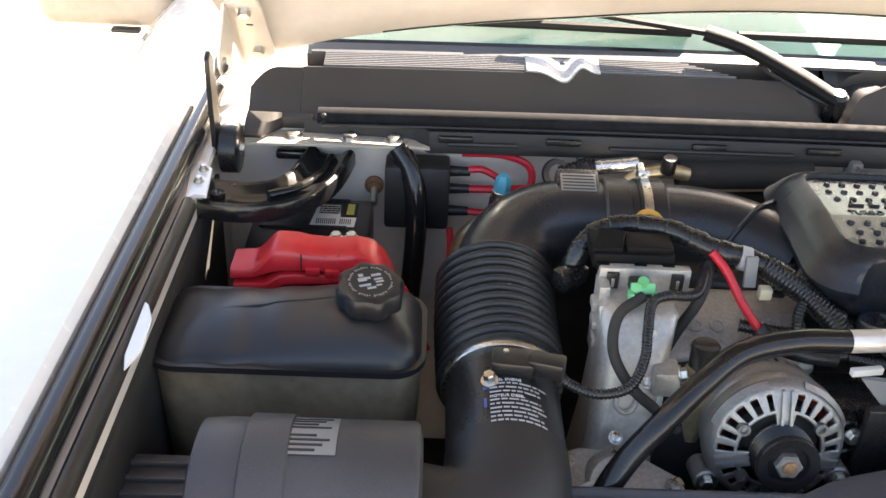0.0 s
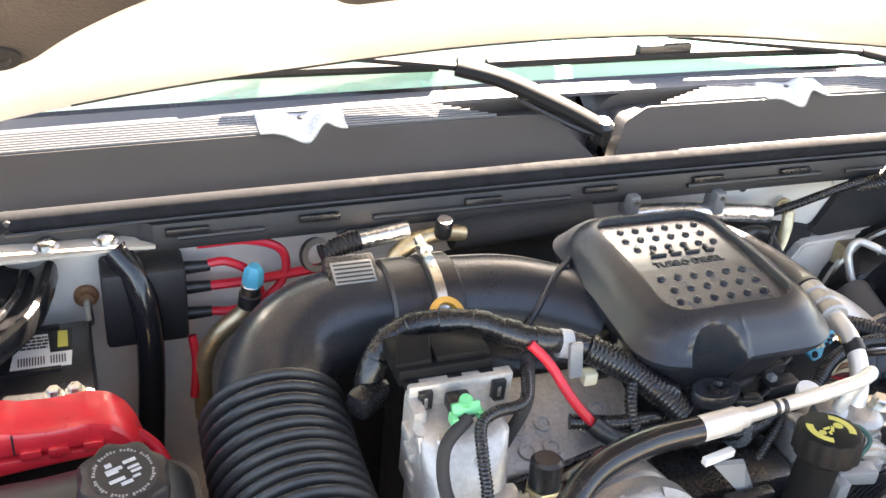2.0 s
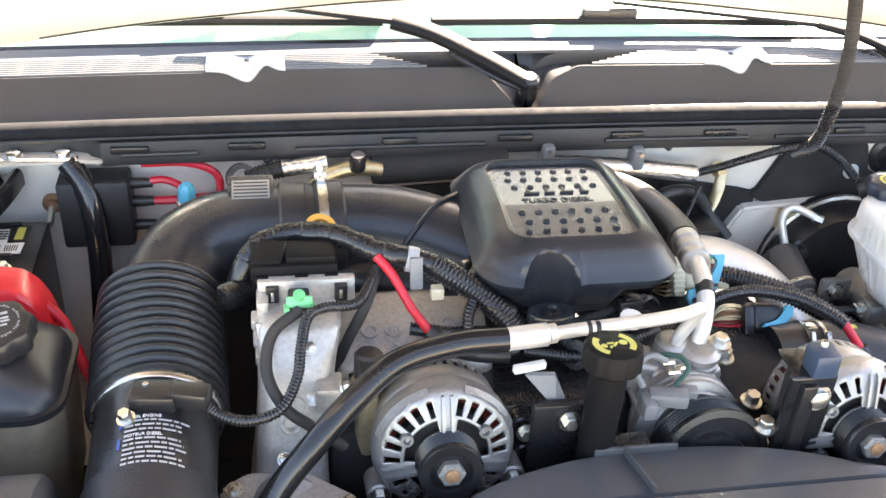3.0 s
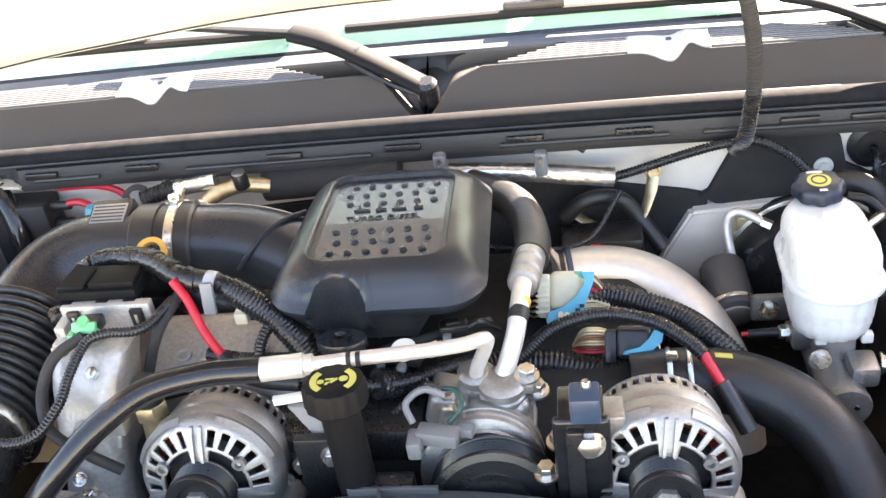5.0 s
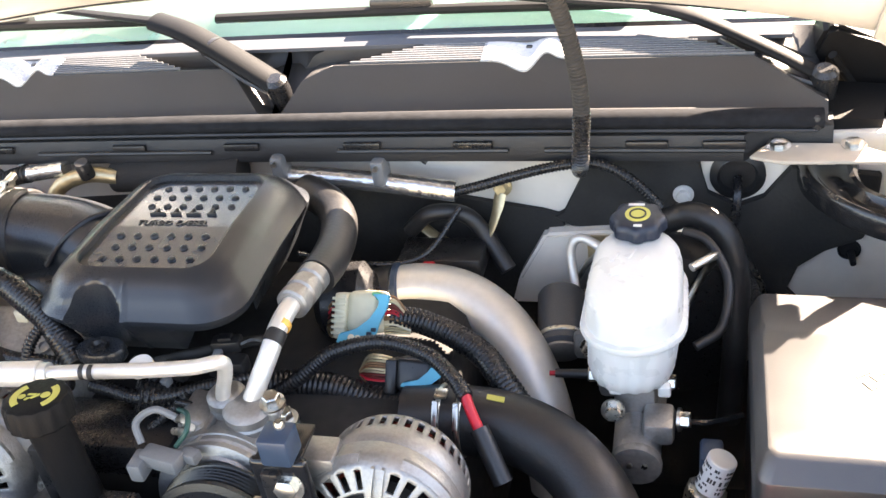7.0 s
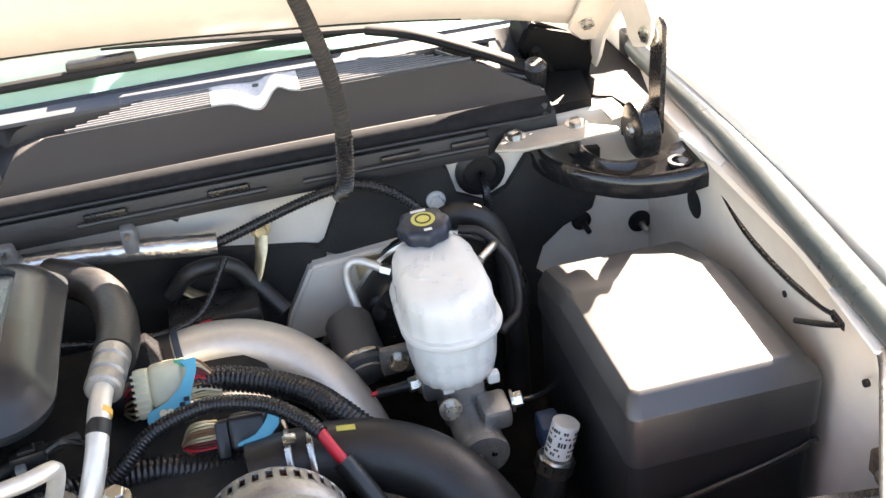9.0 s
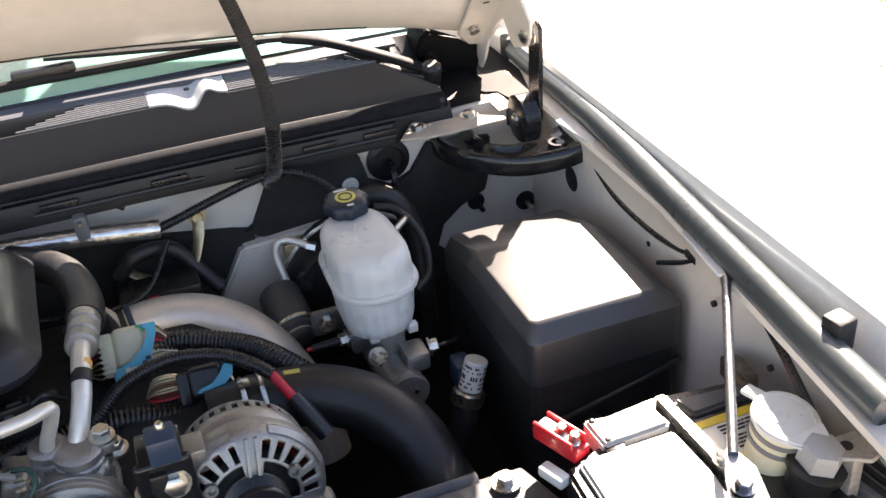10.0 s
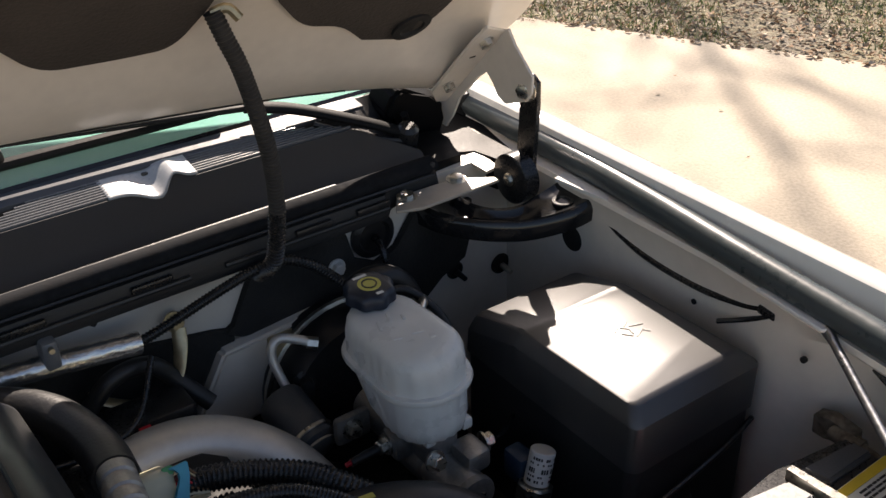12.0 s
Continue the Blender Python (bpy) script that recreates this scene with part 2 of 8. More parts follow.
def solo(name, bm, material, label, category, group="", kind="", angle=38):
    return tagged(part(name, bm, material, None, label, angle), "", category, group, kind)


def box(bm, at, size, bevel=0.0, turn=None, seg=2):
    made = bmesh.ops.create_cube(bm, size=1.0)["verts"]
    m = Matrix.Translation(at) @ (turn or Matrix()) @ Matrix.Diagonal((*size, 1))
    bmesh.ops.transform(bm, matrix=m, verts=made)
    if bevel:
        edges = list({e for v in made for e in v.link_edges})
        bmesh.ops.bevel(bm, geom=edges, offset=bevel, segments=seg, profile=0.5, affect="EDGES")
    return bm


def basis(axis):
    """A turn that carries z to axis."""
    return Vector(axis).to_track_quat("Z", "Y").to_matrix()


def lathe(bm, profile, base, axis=(0, 0, 1), seg=24, caps=True, wave=None):
    """profile: (radius, height) pairs along axis. wave: (count, depth) scallops on radius."""
    base, turn = Vector(base), basis(axis)
    rings = []
    for r, h in profile:
        ring = []
        for i in range(seg):
            a = 2 * math.pi * i / seg
            rr = r * (1 + wave[1] * math.cos(wave[0] * a)) if wave else r
            ring.append(bm.verts.new(base + turn @ Vector((rr * math.cos(a), rr * math.sin(a), h))))
        rings.append(ring)
    for p, q in zip(rings, rings[1:]):
        for i in range(seg):
            j = (i + 1) % seg
            bm.faces.new((p[i], p[j], q[j], q[i]))
    if caps:
        bm.faces.new(rings[0][::-1])
        bm.faces.new(rings[-1])
    return bm


def rod(bm, a, b, r, seg=14, r2=None, soft=0.0):
    a, b = Vector(a), Vector(b)
    h = (b - a).length
    r2 = r if r2 is None else r2
    if soft:
        prof = [(r - soft, 0), (r, soft), (r2, h - soft), (r2 - soft, h)]
    else:
        prof = [(r, 0), (r2, h)]
    return lathe(bm, prof, a, (b - a), seg)


def hexbolt(bm, at, axis, r=0.009, h=0.008, flange=1.45):
    lathe(bm, [(r * flange, 0), (r * flange, h * 0.22)], at, axis, 18)
    lathe(bm, [(r, h * 0.22), (r, h * 0.9), (r * 0.85, h)], at, axis, 6)
    return bm


def glide(points, step):
    """Points at even steps along a smooth curve through the given ones."""
    p = [Vector(q) for q in points]
    p = [p[0] * 2 - p[1], *p, p[-1] * 2 - p[-2]]
    fine = []
    for i in range(1, len(p) - 2):
        a, b, c, d = p[i - 1:i + 3]
        for k in range(16):
            t = k / 16
            fine.append(0.5 * (2 * b + (c - a) * t + (2 * a - 5 * b + 4 * c - d) * t * t + (3 * b - a - 3 * c + d) * t ** 3))
    fine.append(p[-2])
    run = [0.0]
    for a, b in zip(fine, fine[1:]):
        run.append(run[-1] + (b - a).length)
    count = max(2, round(run[-1] / step))
    out, k = [], 0
    for i in range(count + 1):
        s = run[-1] * i / count
        while k < len(run) - 2 and run[k + 1] < s:
            k += 1
        f = (s - run[k]) / max(1e-9, run[k + 1] - run[k])
        out.append(fine[k].lerp(fine[k + 1], min(1, max(0, f))))
    return out


def sweep(bm, points, r, seg=12, step=0.008, ribs=None, flat=1.0, up=(0, 0, 1), ends=None):
    """A tube along a smooth curve. ribs: (pitch, depth); flat: height over width; ends: radius at the end."""
    fine = 8 if ribs and ribs[0] > 0.01 else 4
    if ribs:
        step = ribs[0] / fine
    path = glide(points, step)
    side = None
    rings = []
    for i, c in enumerate(path):
        ahead = (path[min(i + 1, len(path) - 1)] - path[max(i - 1, 0)]).normalized()
        if side is None or flat != 1.0:
            side = ahead.cross(Vector(up))
            if side.length < 1e-3:
                side = ahead.cross(Vector((1, 0, 0)))
        side = (side - ahead * side.dot(ahead)).normalized()
        top = side.cross(ahead)
        k = i / (len(path) - 1)
        rr = r if ends is None else r + (ends - r) * k
        if ribs:
            rr *= 1 - ribs[1] * ((0, 0, 1, 1)[i % 4] if fine == 4 else (0, 0.04, 0.2, 0.6, 1, 0.6, 0.2, 0.04)[i % 8])
        rings.append([bm.verts.new(c + side * (rr * math.cos(2 * math.pi * j / seg)) + top * (rr * flat * math.sin(2 * math.pi * j / seg)))
                      for j in range(seg)])
    for p, q in zip(rings, rings[1:]):
        for i in range(seg):
            j = (i + 1) % seg
            bm.faces.new((p[i], p[j], q[j], q[i]))
    bm.faces.new(rings[0][::-1])
    bm.faces.new(rings[-1])
    return bm


def loft(bm, rings, caps=(True, True), closed=True):
    rows = [[bm.verts.new(v) for v in ring] for ring in rings]
    n = len(rows[0])
    for p, q in zip(rows, rows[1:]):
        for i in range(n if closed else n - 1):
            j = (i + 1) % n
            bm.faces.new((p[i], p[j], q[j], q[i]))
    if caps[0]:
        bm.faces.new(rows[0][::-1])
    if caps[1]:
        bm.faces.new(rows[-1])
    return bm


def rounded(cx, cy, hx, hy, r, z, n=8, fill=14):
    """A ring of points round a rectangle with rounded corners and points along its sides, in the plane z."""
    out = []
    for sx, sy, a0 in ((1, 1, 0), (-1, 1, 90), (-1, -1, 180), (1, -1, 270)):
        for k in range(n + 1):
            a = radians(a0 + 90 * k / n)
            out.append(Vector((cx + sx * (hx - r) + r * math.cos(a), cy + sy * (hy - r) + r * math.sin(a), z)))
    dense = []
    for i, (a, b) in enumerate(zip(out, out[1:] + out[:1])):
        m = fill if i % (n + 1) == n else 1
        dense += [a.lerp(b, k / m) for k in range(m)]
    return dense


def slab(bm, outline, offset):
    """A flat plate: an outline of 3D points, thickened by the vector offset."""
    low = [bm.verts.new(Vector(p)) for p in outline]
    high = [bm.verts.new(Vector(p) + Vector(offset)) for p in outline]
    n = len(low)
    bm.faces.new(low[::-1])
    bm.faces.new(high)
    for i in range(n):
        j = (i + 1) % n
        bm.faces.new((low[i], low[j], high[j], high[i]))
    return bm


def bars(bm, at, across, down, rows, width, pitch, thick, lift, seed=1, fill=0.85):
    """Rows of short bars that stand for print that cannot be read."""
    rnd = random.Random(seed)
    across, down = Vector(across).normalized(), Vector(down).normalized()
    out = across.cross(down).normalized() * lift
    for i in range(rows):
        x = 0.0
        end = width * rnd.uniform(fill, 1.0)
        while x < end:
            w = min(end - x, rnd.uniform(0.06, 0.22) * width)
            a = Vector(at) + across * x + down * (i * pitch)
            slab(bm, [a, a + across * w, a + across * w + down * thick, a + down * thick], out)
            x += w + 0.025 * width
    return bm


def lettering(text, size, m):
    """Words as a flat mesh in the built-in font, laid at the pose m."""
    cu = bpy.data.curves.new("words", "FONT")
    cu.body, cu.size, cu.extrude = text, size, 0.0003
    tmp = bpy.data.objects.new("words", cu)
    scene.collection.objects.link(tmp)
    me = bpy.data.meshes.new_from_object(tmp.evaluated_get(bpy.context.evaluated_depsgraph_get()))
    bpy.data.objects.remove(tmp)
    bm = bmesh.new()
    bm.from_mesh(me)
    bpy.data.meshes.remove(me)
    bmesh.ops.transform(bm, matrix=m, verts=bm.verts[:])
    return bm


def B():
    return bmesh.new()


# ---- ground ----
bm = B()
slab(bm, [(-400, -400, -0.35), (400, -400, -0.35), (400, 400, -0.35), (-400, 400, -0.35)], (0, 0, 0.3))
solo("ground", bm, SOIL, "brown soil and thatch of a yard beside the driveway", "ground", kind="structure")
EDGE_A, EDGE_WAY = Vector((3.56, 3.15, 0)), Vector((0.447, -0.894, 0))
bm = B()
slab(bm, [EDGE_A + EDGE_WAY * 30 + Vector((0, 0, -0.12)), EDGE_A - EDGE_WAY * 30 + Vector((0, 0, -0.12)), Vector((-40, 30, -0.12)), Vector((-40, -26, -0.12))],
     (0, 0, 0.12))
solo("driveway", bm, CONCRETE, "sunlit tan concrete driveway slab under the truck", "driveway", kind="structure")
rnd = random.Random(4)
bm = B()
OUT = Vector((0.894, 0.447, 0))
for i in range(15000):
    along, off = rnd.uniform(-5, 4), abs(rnd.gauss(0, 1.5)) - 0.05
    c = EDGE_A + EDGE_WAY * along + OUT * off
    c.z = -0.045 + rnd.uniform(0, 0.02) if off > 0.01 else 0.004
    a, s = rnd.uniform(0, 6.3), rnd.uniform(0.008, 0.026)
    u, v = Vector((math.cos(a), math.sin(a), rnd.uniform(-0.4, 0.4))) * s, Vector((-math.sin(a), math.cos(a), rnd.uniform(-0.3, 0.5))) * s * 0.6
    q = [bm.verts.new(c + d) for d in (-u, -v * 0.9 + Vector((0, 0, s * 0.3)), u, v + Vector((0, 0, s * 0.4)))]
    bm.faces.new((q[0], q[1], q[2]))
    bm.faces.new((q[0], q[2], q[3]))
for i in range(60):
    c = EDGE_A + EDGE_WAY * rnd.uniform(-4, 3) - OUT * rnd.uniform(0.05, 2.2)
    a, s = rnd.uniform(0, 6.3), rnd.uniform(0.006, 0.016)
    u, v = Vector((math.cos(a), math.sin(a), 0.1)) * s, Vector((-math.sin(a), math.cos(a), 0.2)) * s * 0.5
    bm.faces.new([bm.verts.new(c + d + Vector((0, 0, 0.005))) for d in (-u, -v, u, v)])
solo("leaf_litter", bm, LITTER, "dry brown leaves scattered over the yard's edge", "leaves", kind="stuff")
bm = B()
for i in range(26000):
    along, off = rnd.uniform(-5, 4), abs(rnd.gauss(0, 1.9)) + 0.03
    if noise.noise(Vector((along * 0.9, off * 0.9, 3))) < -0.08:
        continue
    c = EDGE_A + EDGE_WAY * along + OUT * off + Vector((0, 0, -0.05))
    a, h = rnd.uniform(0, 6.3), rnd.uniform(0.02, 0.065)
    w = Vector((math.cos(a), math.sin(a), 0)) * 0.004
    lean = Vector((rnd.uniform(-1, 1), rnd.uniform(-1, 1), 0)) * h * 0.7
    bm.faces.new([bm.verts.new(p) for p in (c - w, c + w, c + lean + Vector((0, 0, h)))])
solo("grass", bm, BLADES, "thin green grass growing among the dry leaves", "grass", kind="stuff")

# a tree towards the sun, whose thin crown dapples the driveway
tree = thing("yard_tree", (13.00, 14.60, -0.05), "tall thinly leaved tree standing in the yard", "tree")
bm = B()
sweep(bm, [(13.00, 14.60, -0.1), (13.05, 14.55, 3.5), (12.90, 14.60, 7.0), (12.85, 14.55, 10.5), (12.80, 14.55, 15.0)], 0.10, 10, 0.5, ends=0.01)
part("trunk", bm, BARK, tree)
tips = []
for k in range(34):
    a, z = k * 2.4, 7.0 + 0.23 * k
    foot = Vector((12.90, 14.57, z))
    tip = foot + Vector((math.cos(a), math.sin(a), 0.45)) * rnd.uniform(1.5, 3.3)
    mid = foot.lerp(tip, 0.5) + Vector((0, 0, 0.2))
    bm = B()
    sweep(bm, [foot, mid, tip], 0.022, 6, 0.4, ends=0.006)
    part("limb", bm, BARK, tree)
    tips += [mid, foot.lerp(tip, 0.75), tip, tip]
    for j in range(4):
        twig = foot.lerp(tip, rnd.uniform(0.4, 0.95))
        far = twig + Vector((rnd.uniform(-1, 1), rnd.uniform(-1, 1), rnd.uniform(-0.2, 0.7))) * 0.8
        bm = B()
        sweep(bm, [twig, twig.lerp(far, 0.5) + Vector((0, 0, 0.05)), far], 0.007, 5, 0.2, ends=0.003)
        part("twig", bm, BARK, tree)
        tips.append(far)
bm = B()
for i in range(9000):
    c = rnd.choice(tips) + Vector((rnd.gauss(0, 0.4), rnd.gauss(0, 0.4), rnd.gauss(0, 0.35)))
    u = Vector((rnd.gauss(0, 1), rnd.gauss(0, 1), rnd.gauss(0, 1))).normalized() * rnd.uniform(0.025, 0.06)
    v = u.orthogonal().normalized() * u.length * 0.55
    bm.faces.new([bm.verts.new(c + d) for d in (-u, -v, u, v)])
part("crown", bm, FOLIAGE, tree)

# ---- truck body round the engine bay ----
XC = -0.025


def bow(x):
    return ((x - XC) / 0.7) ** 2


def seal_x(y, right):
    return 0.779 - 0.10 * max(0.0, -0.32 - y) if right else -0.829


def shell(name, profile, right, y0, y1, material, parent, label="", thick=0.004):
    bm = B()
    s = 1 if right else -1
    rows = []
    for y in np.linspace(y0, y1, 40):
        back = 0.055 * max(0.0, min(1.0, (-0.43 - y) / 0.08)) if right and profile is INNER else 0.0
        rows.append([Vector((seal_x(y, right) + s * (dx + back * (z < 1.186 and dx < 0)), y, z + 0.01 * (y + 0.2) * (z > 1.0))) for dx, z in profile])
    loft(bm, rows, (False, False), closed=False)
    ob = part(name, bm, material, parent, label)
    mod = ob.modifiers.new("thickness", "SOLIDIFY")
    mod.thickness, mod.offset = thick, 0
    return ob


INNER = [(-0.018, 0.70), (-0.018, 0.95), (-0.02, 1.17), (-0.021, 1.1925), (-0.0235, 1.1955), (-0.022, 1.199), (0.012, 1.197), (0.014, 1.18), (0.028, 1.18)]
LEFT_OUTER = [(0.019, 1.184), (0.020, 1.210), (0.0215, 1.224), (0.028, 1.2305), (0.045, 1.232), (0.085, 1.230), (0.13, 1.217), (0.175, 1.18), (0.205, 1.10), (0.215, 0.98), (0.215, 0.62)]
# the right skin runs straight while the seal bends inwards in front
RIGHT_OUTER = [(0.781, 1.200), (0.786, 1.226), (0.789, 1.2345), (0.794, 1.2375), (0.806, 1.2375), (0.820, 1.2325), (0.836, 1.216), (0.852, 1.18), (0.862, 1.10), (0.866, 0.98), (0.866, 0.62)]
for right in (True, False):
    side = thing("front_fender", (seal_x(0, right), 0, 0.6), "white painted steel front fender with cream inner panel and rubber seal", "fender", "front fenders")
    shell("inner_panel", INNER, right, -0.78, 0.10 if right else 0.3, CREAM, side, "cream painted inner panel")
    if right:
        bm = B()
        loft(bm, [[Vector((min(0.779, seal_x(y, True) + 0.024), y, 1.184)), Vector((min(0.780, seal_x(y, True) + 0.030), y, 1.190))] + [Vector((x, y, z + 0.01 * (y + 0.2))) for x, z in RIGHT_OUTER] for y in np.linspace(-0.95, 0.75, 40)], (False, False), closed=False)
        skin = part("outer_skin", bm, WHITE, side)
        mod = skin.modifiers.new("thickness", "SOLIDIFY")
        mod.thickness, mod.offset = 0.004, 0
    else:
        shell("outer_skin", LEFT_OUTER, right, -0.95, 0.75, WHITE, side)
    bm = B()
    if right:
        line = ((0.790, 0.145), (0.788, 0.10), (0.786, 0.0), (0.783, -0.10), (0.776, -0.22), (0.765, -0.343), (0.753, -0.495), (0.743, -0.613), (0.738, -0.70))
        sweep(bm, [(x, y, 1.213 + 0.01 * (y + 0.2)) for x, y in line], 0.0158, 16, 0.02)
    else:
        sweep(bm, [(seal_x(y, right) - 0.004, y, 1.213 + 0.01 * (y + 0.2)) for y in np.linspace(-0.74, 0.1, 9)], 0.0155, 14, 0.02)
    part("seal", bm, RAIL if right else GLOSS, side, "grey rubber bulb seal" if right else "glossy black rubber bulb seal")
    if right:
        bm = B()
        box(bm, (0.7895, 0.154, 1.218), (0.030, 0.026, 0.034), 0.004)
        part("seal_end", bm, RUBBER, side, "black rubber end block of the seal")
        bm = B()
        loft(bm, [[Vector((x + dx, y, z + 0.01 * (y + 0.2))) for dx, z in ((-0.008, 1.200), (-0.008, 1.204), (0.012, 1.212), (0.024, 1.204), (0.030, 1.196), (0.028, 1.190))] for x, y in line[1:]])
        part("seal_base", bm, RUBBER, side, "flat black rubber foot of the seal")

# black sheet added so the left inner panel reads dark
bm = B()
slab(bm, [(-0.808, -0.74, 0.70), (-0.808, -0.05, 0.70), (-0.808, -0.05, 1.165), (-0.808, -0.74, 1.155)], (0.006, 0, 0))
solo("splash_liner", bm, TAPE, "black sheet added to darken the left inner fender panel", "liner")
# black strip added over the cream flange in place of its shadow
bm = B()
rows = [[Vector((-0.829 + dx, y, z + 0.01 * (y + 0.2))) for dx, z in ((0.014, 1.197), (0.014, 1.203), (0.018, 1.207), (0.024, 1.206), (0.028, 1.202), (0.030, 1.194))] for y in np.linspace(-0.74, -0.188, 16)]
loft(bm, rows)
solo("fender_weatherstrip", bm, RUBBER, "rounded black strip added for the shade on the fender rail", "weatherstrip")

# firewall, and dark sheets added to stand for the shade below and in front
bm = B()
box(bm, (XC, 0.04, 0.92), (1.72, 0.03, 0.56))
solo("wall_firewall", bm, CREAM, "cream painted sheet steel firewall behind the engine", "firewall", kind="structure", angle=30)
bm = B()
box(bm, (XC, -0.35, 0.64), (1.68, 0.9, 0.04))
solo("floor_undertray", bm, DARK, "dark sheet added for the shade below the engine", "undertray", kind="structure")
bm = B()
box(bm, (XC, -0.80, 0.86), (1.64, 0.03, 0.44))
solo("wall_radiator_support", bm, DARK, "dark sheet added to close the front of the engine bay", "radiator support", kind="structure")

# upper cowl strip with its bolts, under the rubber seal
strip = thing("cowl_flange", (XC, 0.0, 1.19), "black cowl flange strip clipped above the firewall", "flange")
bm = B()
rows = []
for x in np.linspace(-0.70, 0.64, 90):
    step = max(0.0, min(1.0, (-0.535 - x) / 0.02, 1)) + max(0.0, min(1.0, (x - 0.55) / 0.02))
    dy, dz = 0.012 * bow(x) + 0.022 * step, -0.012 * bow(x)
    rows.append([Vector((x, y + dy, z + dz)) for y, z in ((-0.016, 1.193), (-0.018, 1.204), (-0.012, 1.222), (0.004, 1.226), (0.03, 1.225), (0.03, 1.193))])
loft(bm, rows)
part("strip", bm, TEXTURED, strip)
for i, x in enumerate((-0.50, -0.36, -0.17, -0.02, 0.13, 0.26, 0.45, 0.53)):
    bm = B()
    box(bm, (x, -0.017 + 0.012 * bow(x), 1.214 - 0.012 * bow(x)), (0.045, 0.006, 0.009), 0.002)
    part("clip", bm, BLACK, strip)
for x0, x1 in ((-0.51, -0.42), (-0.30, -0.06), (0.10, 0.30), (0.34, 0.55)):
    bm = B()
    sweep(bm, [(x, -0.0185 + 0.012 * bow(x), 1.208 - 0.012 * bow(x)) for x in np.linspace(x0, x1, 5)], 0.003, 8, 0.02)
    part("bead", bm, RUBBER, strip)

bm = B()
sweep(bm, [(x, 0.0 + 0.012 * bow(x), 1.236 - 0.012 * bow(x)) for x in np.linspace(-0.68, 0.628, 14)], 0.0135, 14, 0.015, flat=0.75)
seal = thing("cowl_seal", (XC, 0.0, 1.23), "black rubber bulb seal lying along the cowl edge", "seal")
part("bulb", bm, SEAL, seal)
bm = B()
sweep(bm, [(x, -0.009 + 0.012 * bow(x), 1.2275 - 0.012 * bow(x)) for x in np.linspace(-0.675, 0.622, 14)], 0.0045, 8, 0.02, flat=0.6)
part("lip", bm, RUBBER, seal)
for x in (-0.672, 0.621):
    bm = B()
    box(bm, (x, 0.0 + 0.012 * bow(x), 1.2345 - 0.012 * bow(x)), (0.010, 0.026, 0.018), 0.004)
    part("end_cap", bm, RUBBER, seal)

# cowl panel with grille
cowl = thing("vent_cowl", (XC, 0.05, 1.22), "dark grey plastic cowl with vent grilles below the windshield", "cowl")


def scoop(u):
    """Height of a washer scoop's lip along the crest, as a share of the face's height."""
    dip = math.exp(-((u - 0.004) / (0.021 if u < 0.004 else 0.012)) ** 2)
    bump = math.exp(-((u - 0.028) / 0.011) ** 2)
    return -0.19 * dip + 0.11 * bump


def crest(x):
    if -0.06 < x <= 0.0:
        return max(0.06, min(1.0, -x / 0.055))
    for c in (-0.36, 0.307):
        if abs(x - c) < 0.06:
            return 1.0 + scoop(x - c)
    if 0.0 < x < 0.08:
        return max(0.06, min(1.0, 0.06 + (x - 0.012) / 0.03 * 0.7 if x < 0.042 else 0.76 + (x - 0.042) * 6.5))
    return 1.0


for name, a, b in (("front_panel", -0.7065, 0.005), ("front_panel", 0.005, 0.635), ("end_panel", -0.776, -0.7070)):
    bm = B()
    rows = []
    for x in np.linspace(a, b, max(8, int((b - a) / 0.005))):
        dy, dz, h = 0.012 * bow(x), -0.012 * bow(x), crest(x)
        if x > 0.56:
            h = 1 - (x - 0.56) / 0.075 * 0.7
        if x < -0.74:
            h = 1 - ((-0.74 - x) / 0.036) ** 2 * 0.4
        if name == "end_panel":
            h -= 0.02
        top = Vector((x, 0.016, 1.2240)).lerp(Vector((x, 0.069, 1.2755)), h)
        foot, brow = Vector((x, 0.0155, 1.2235)), Vector((x, top.y - 0.0025, top.z - 0.0024))
        prof = [Vector((x, 0.012, 1.218)), foot, foot.lerp(brow, 0.06), foot.lerp(brow, 0.5), foot.lerp(brow, 0.96), brow, top,
                Vector((x, top.y + 0.003, top.z - 0.0005)), Vector((x, top.y + 0.0035, top.z - 0.012 * (h > 0.95))), Vector((x, max(top.y + 0.02, 0.106), min(1.262, top.z - 0.004))), Vector((x, 0.107, min(1.280, top.z + 0.010))), Vector((x, 0.133, 1.2835)), Vector((x, 0.133, 1.265)),
                Vector((x, top.y + 0.008, top.z - 0.014)), Vector((x, 0.02, 1.212))]
        if name == "end_panel":
            prof[8:] = [Vector((x, top.y + 0.012, top.z - 0.006)), Vector((x, top.y + 0.010, top.z - 0.014)), Vector((x, 0.02, 1.212))]
        rows.append([p + Vector((0, dy, dz)) for p in prof])
    loft(bm, rows)
    part(name, bm, COWL, cowl)
bm = B()
rows = []
for x in np.linspace(-0.775, -0.690, 12):
    front = -0.013 + 0.034 * max(0.0, min(1.0, (x + 0.752) / 0.022))
    rows.append([Vector((x, y, z)) for y, z in ((front + 0.002, 1.1995), (front, 1.204), (max(front, 0.004), 1.216), (0.025, 1.221), (0.032, 1.214), (0.032, 1.1995))])
loft(bm, rows)
part("end_skirt", bm, COWL, cowl, "black skirt folded down over the flange")
# paler strip over the cowl's rear band; its colour carries the sky's sheen
bm = B()
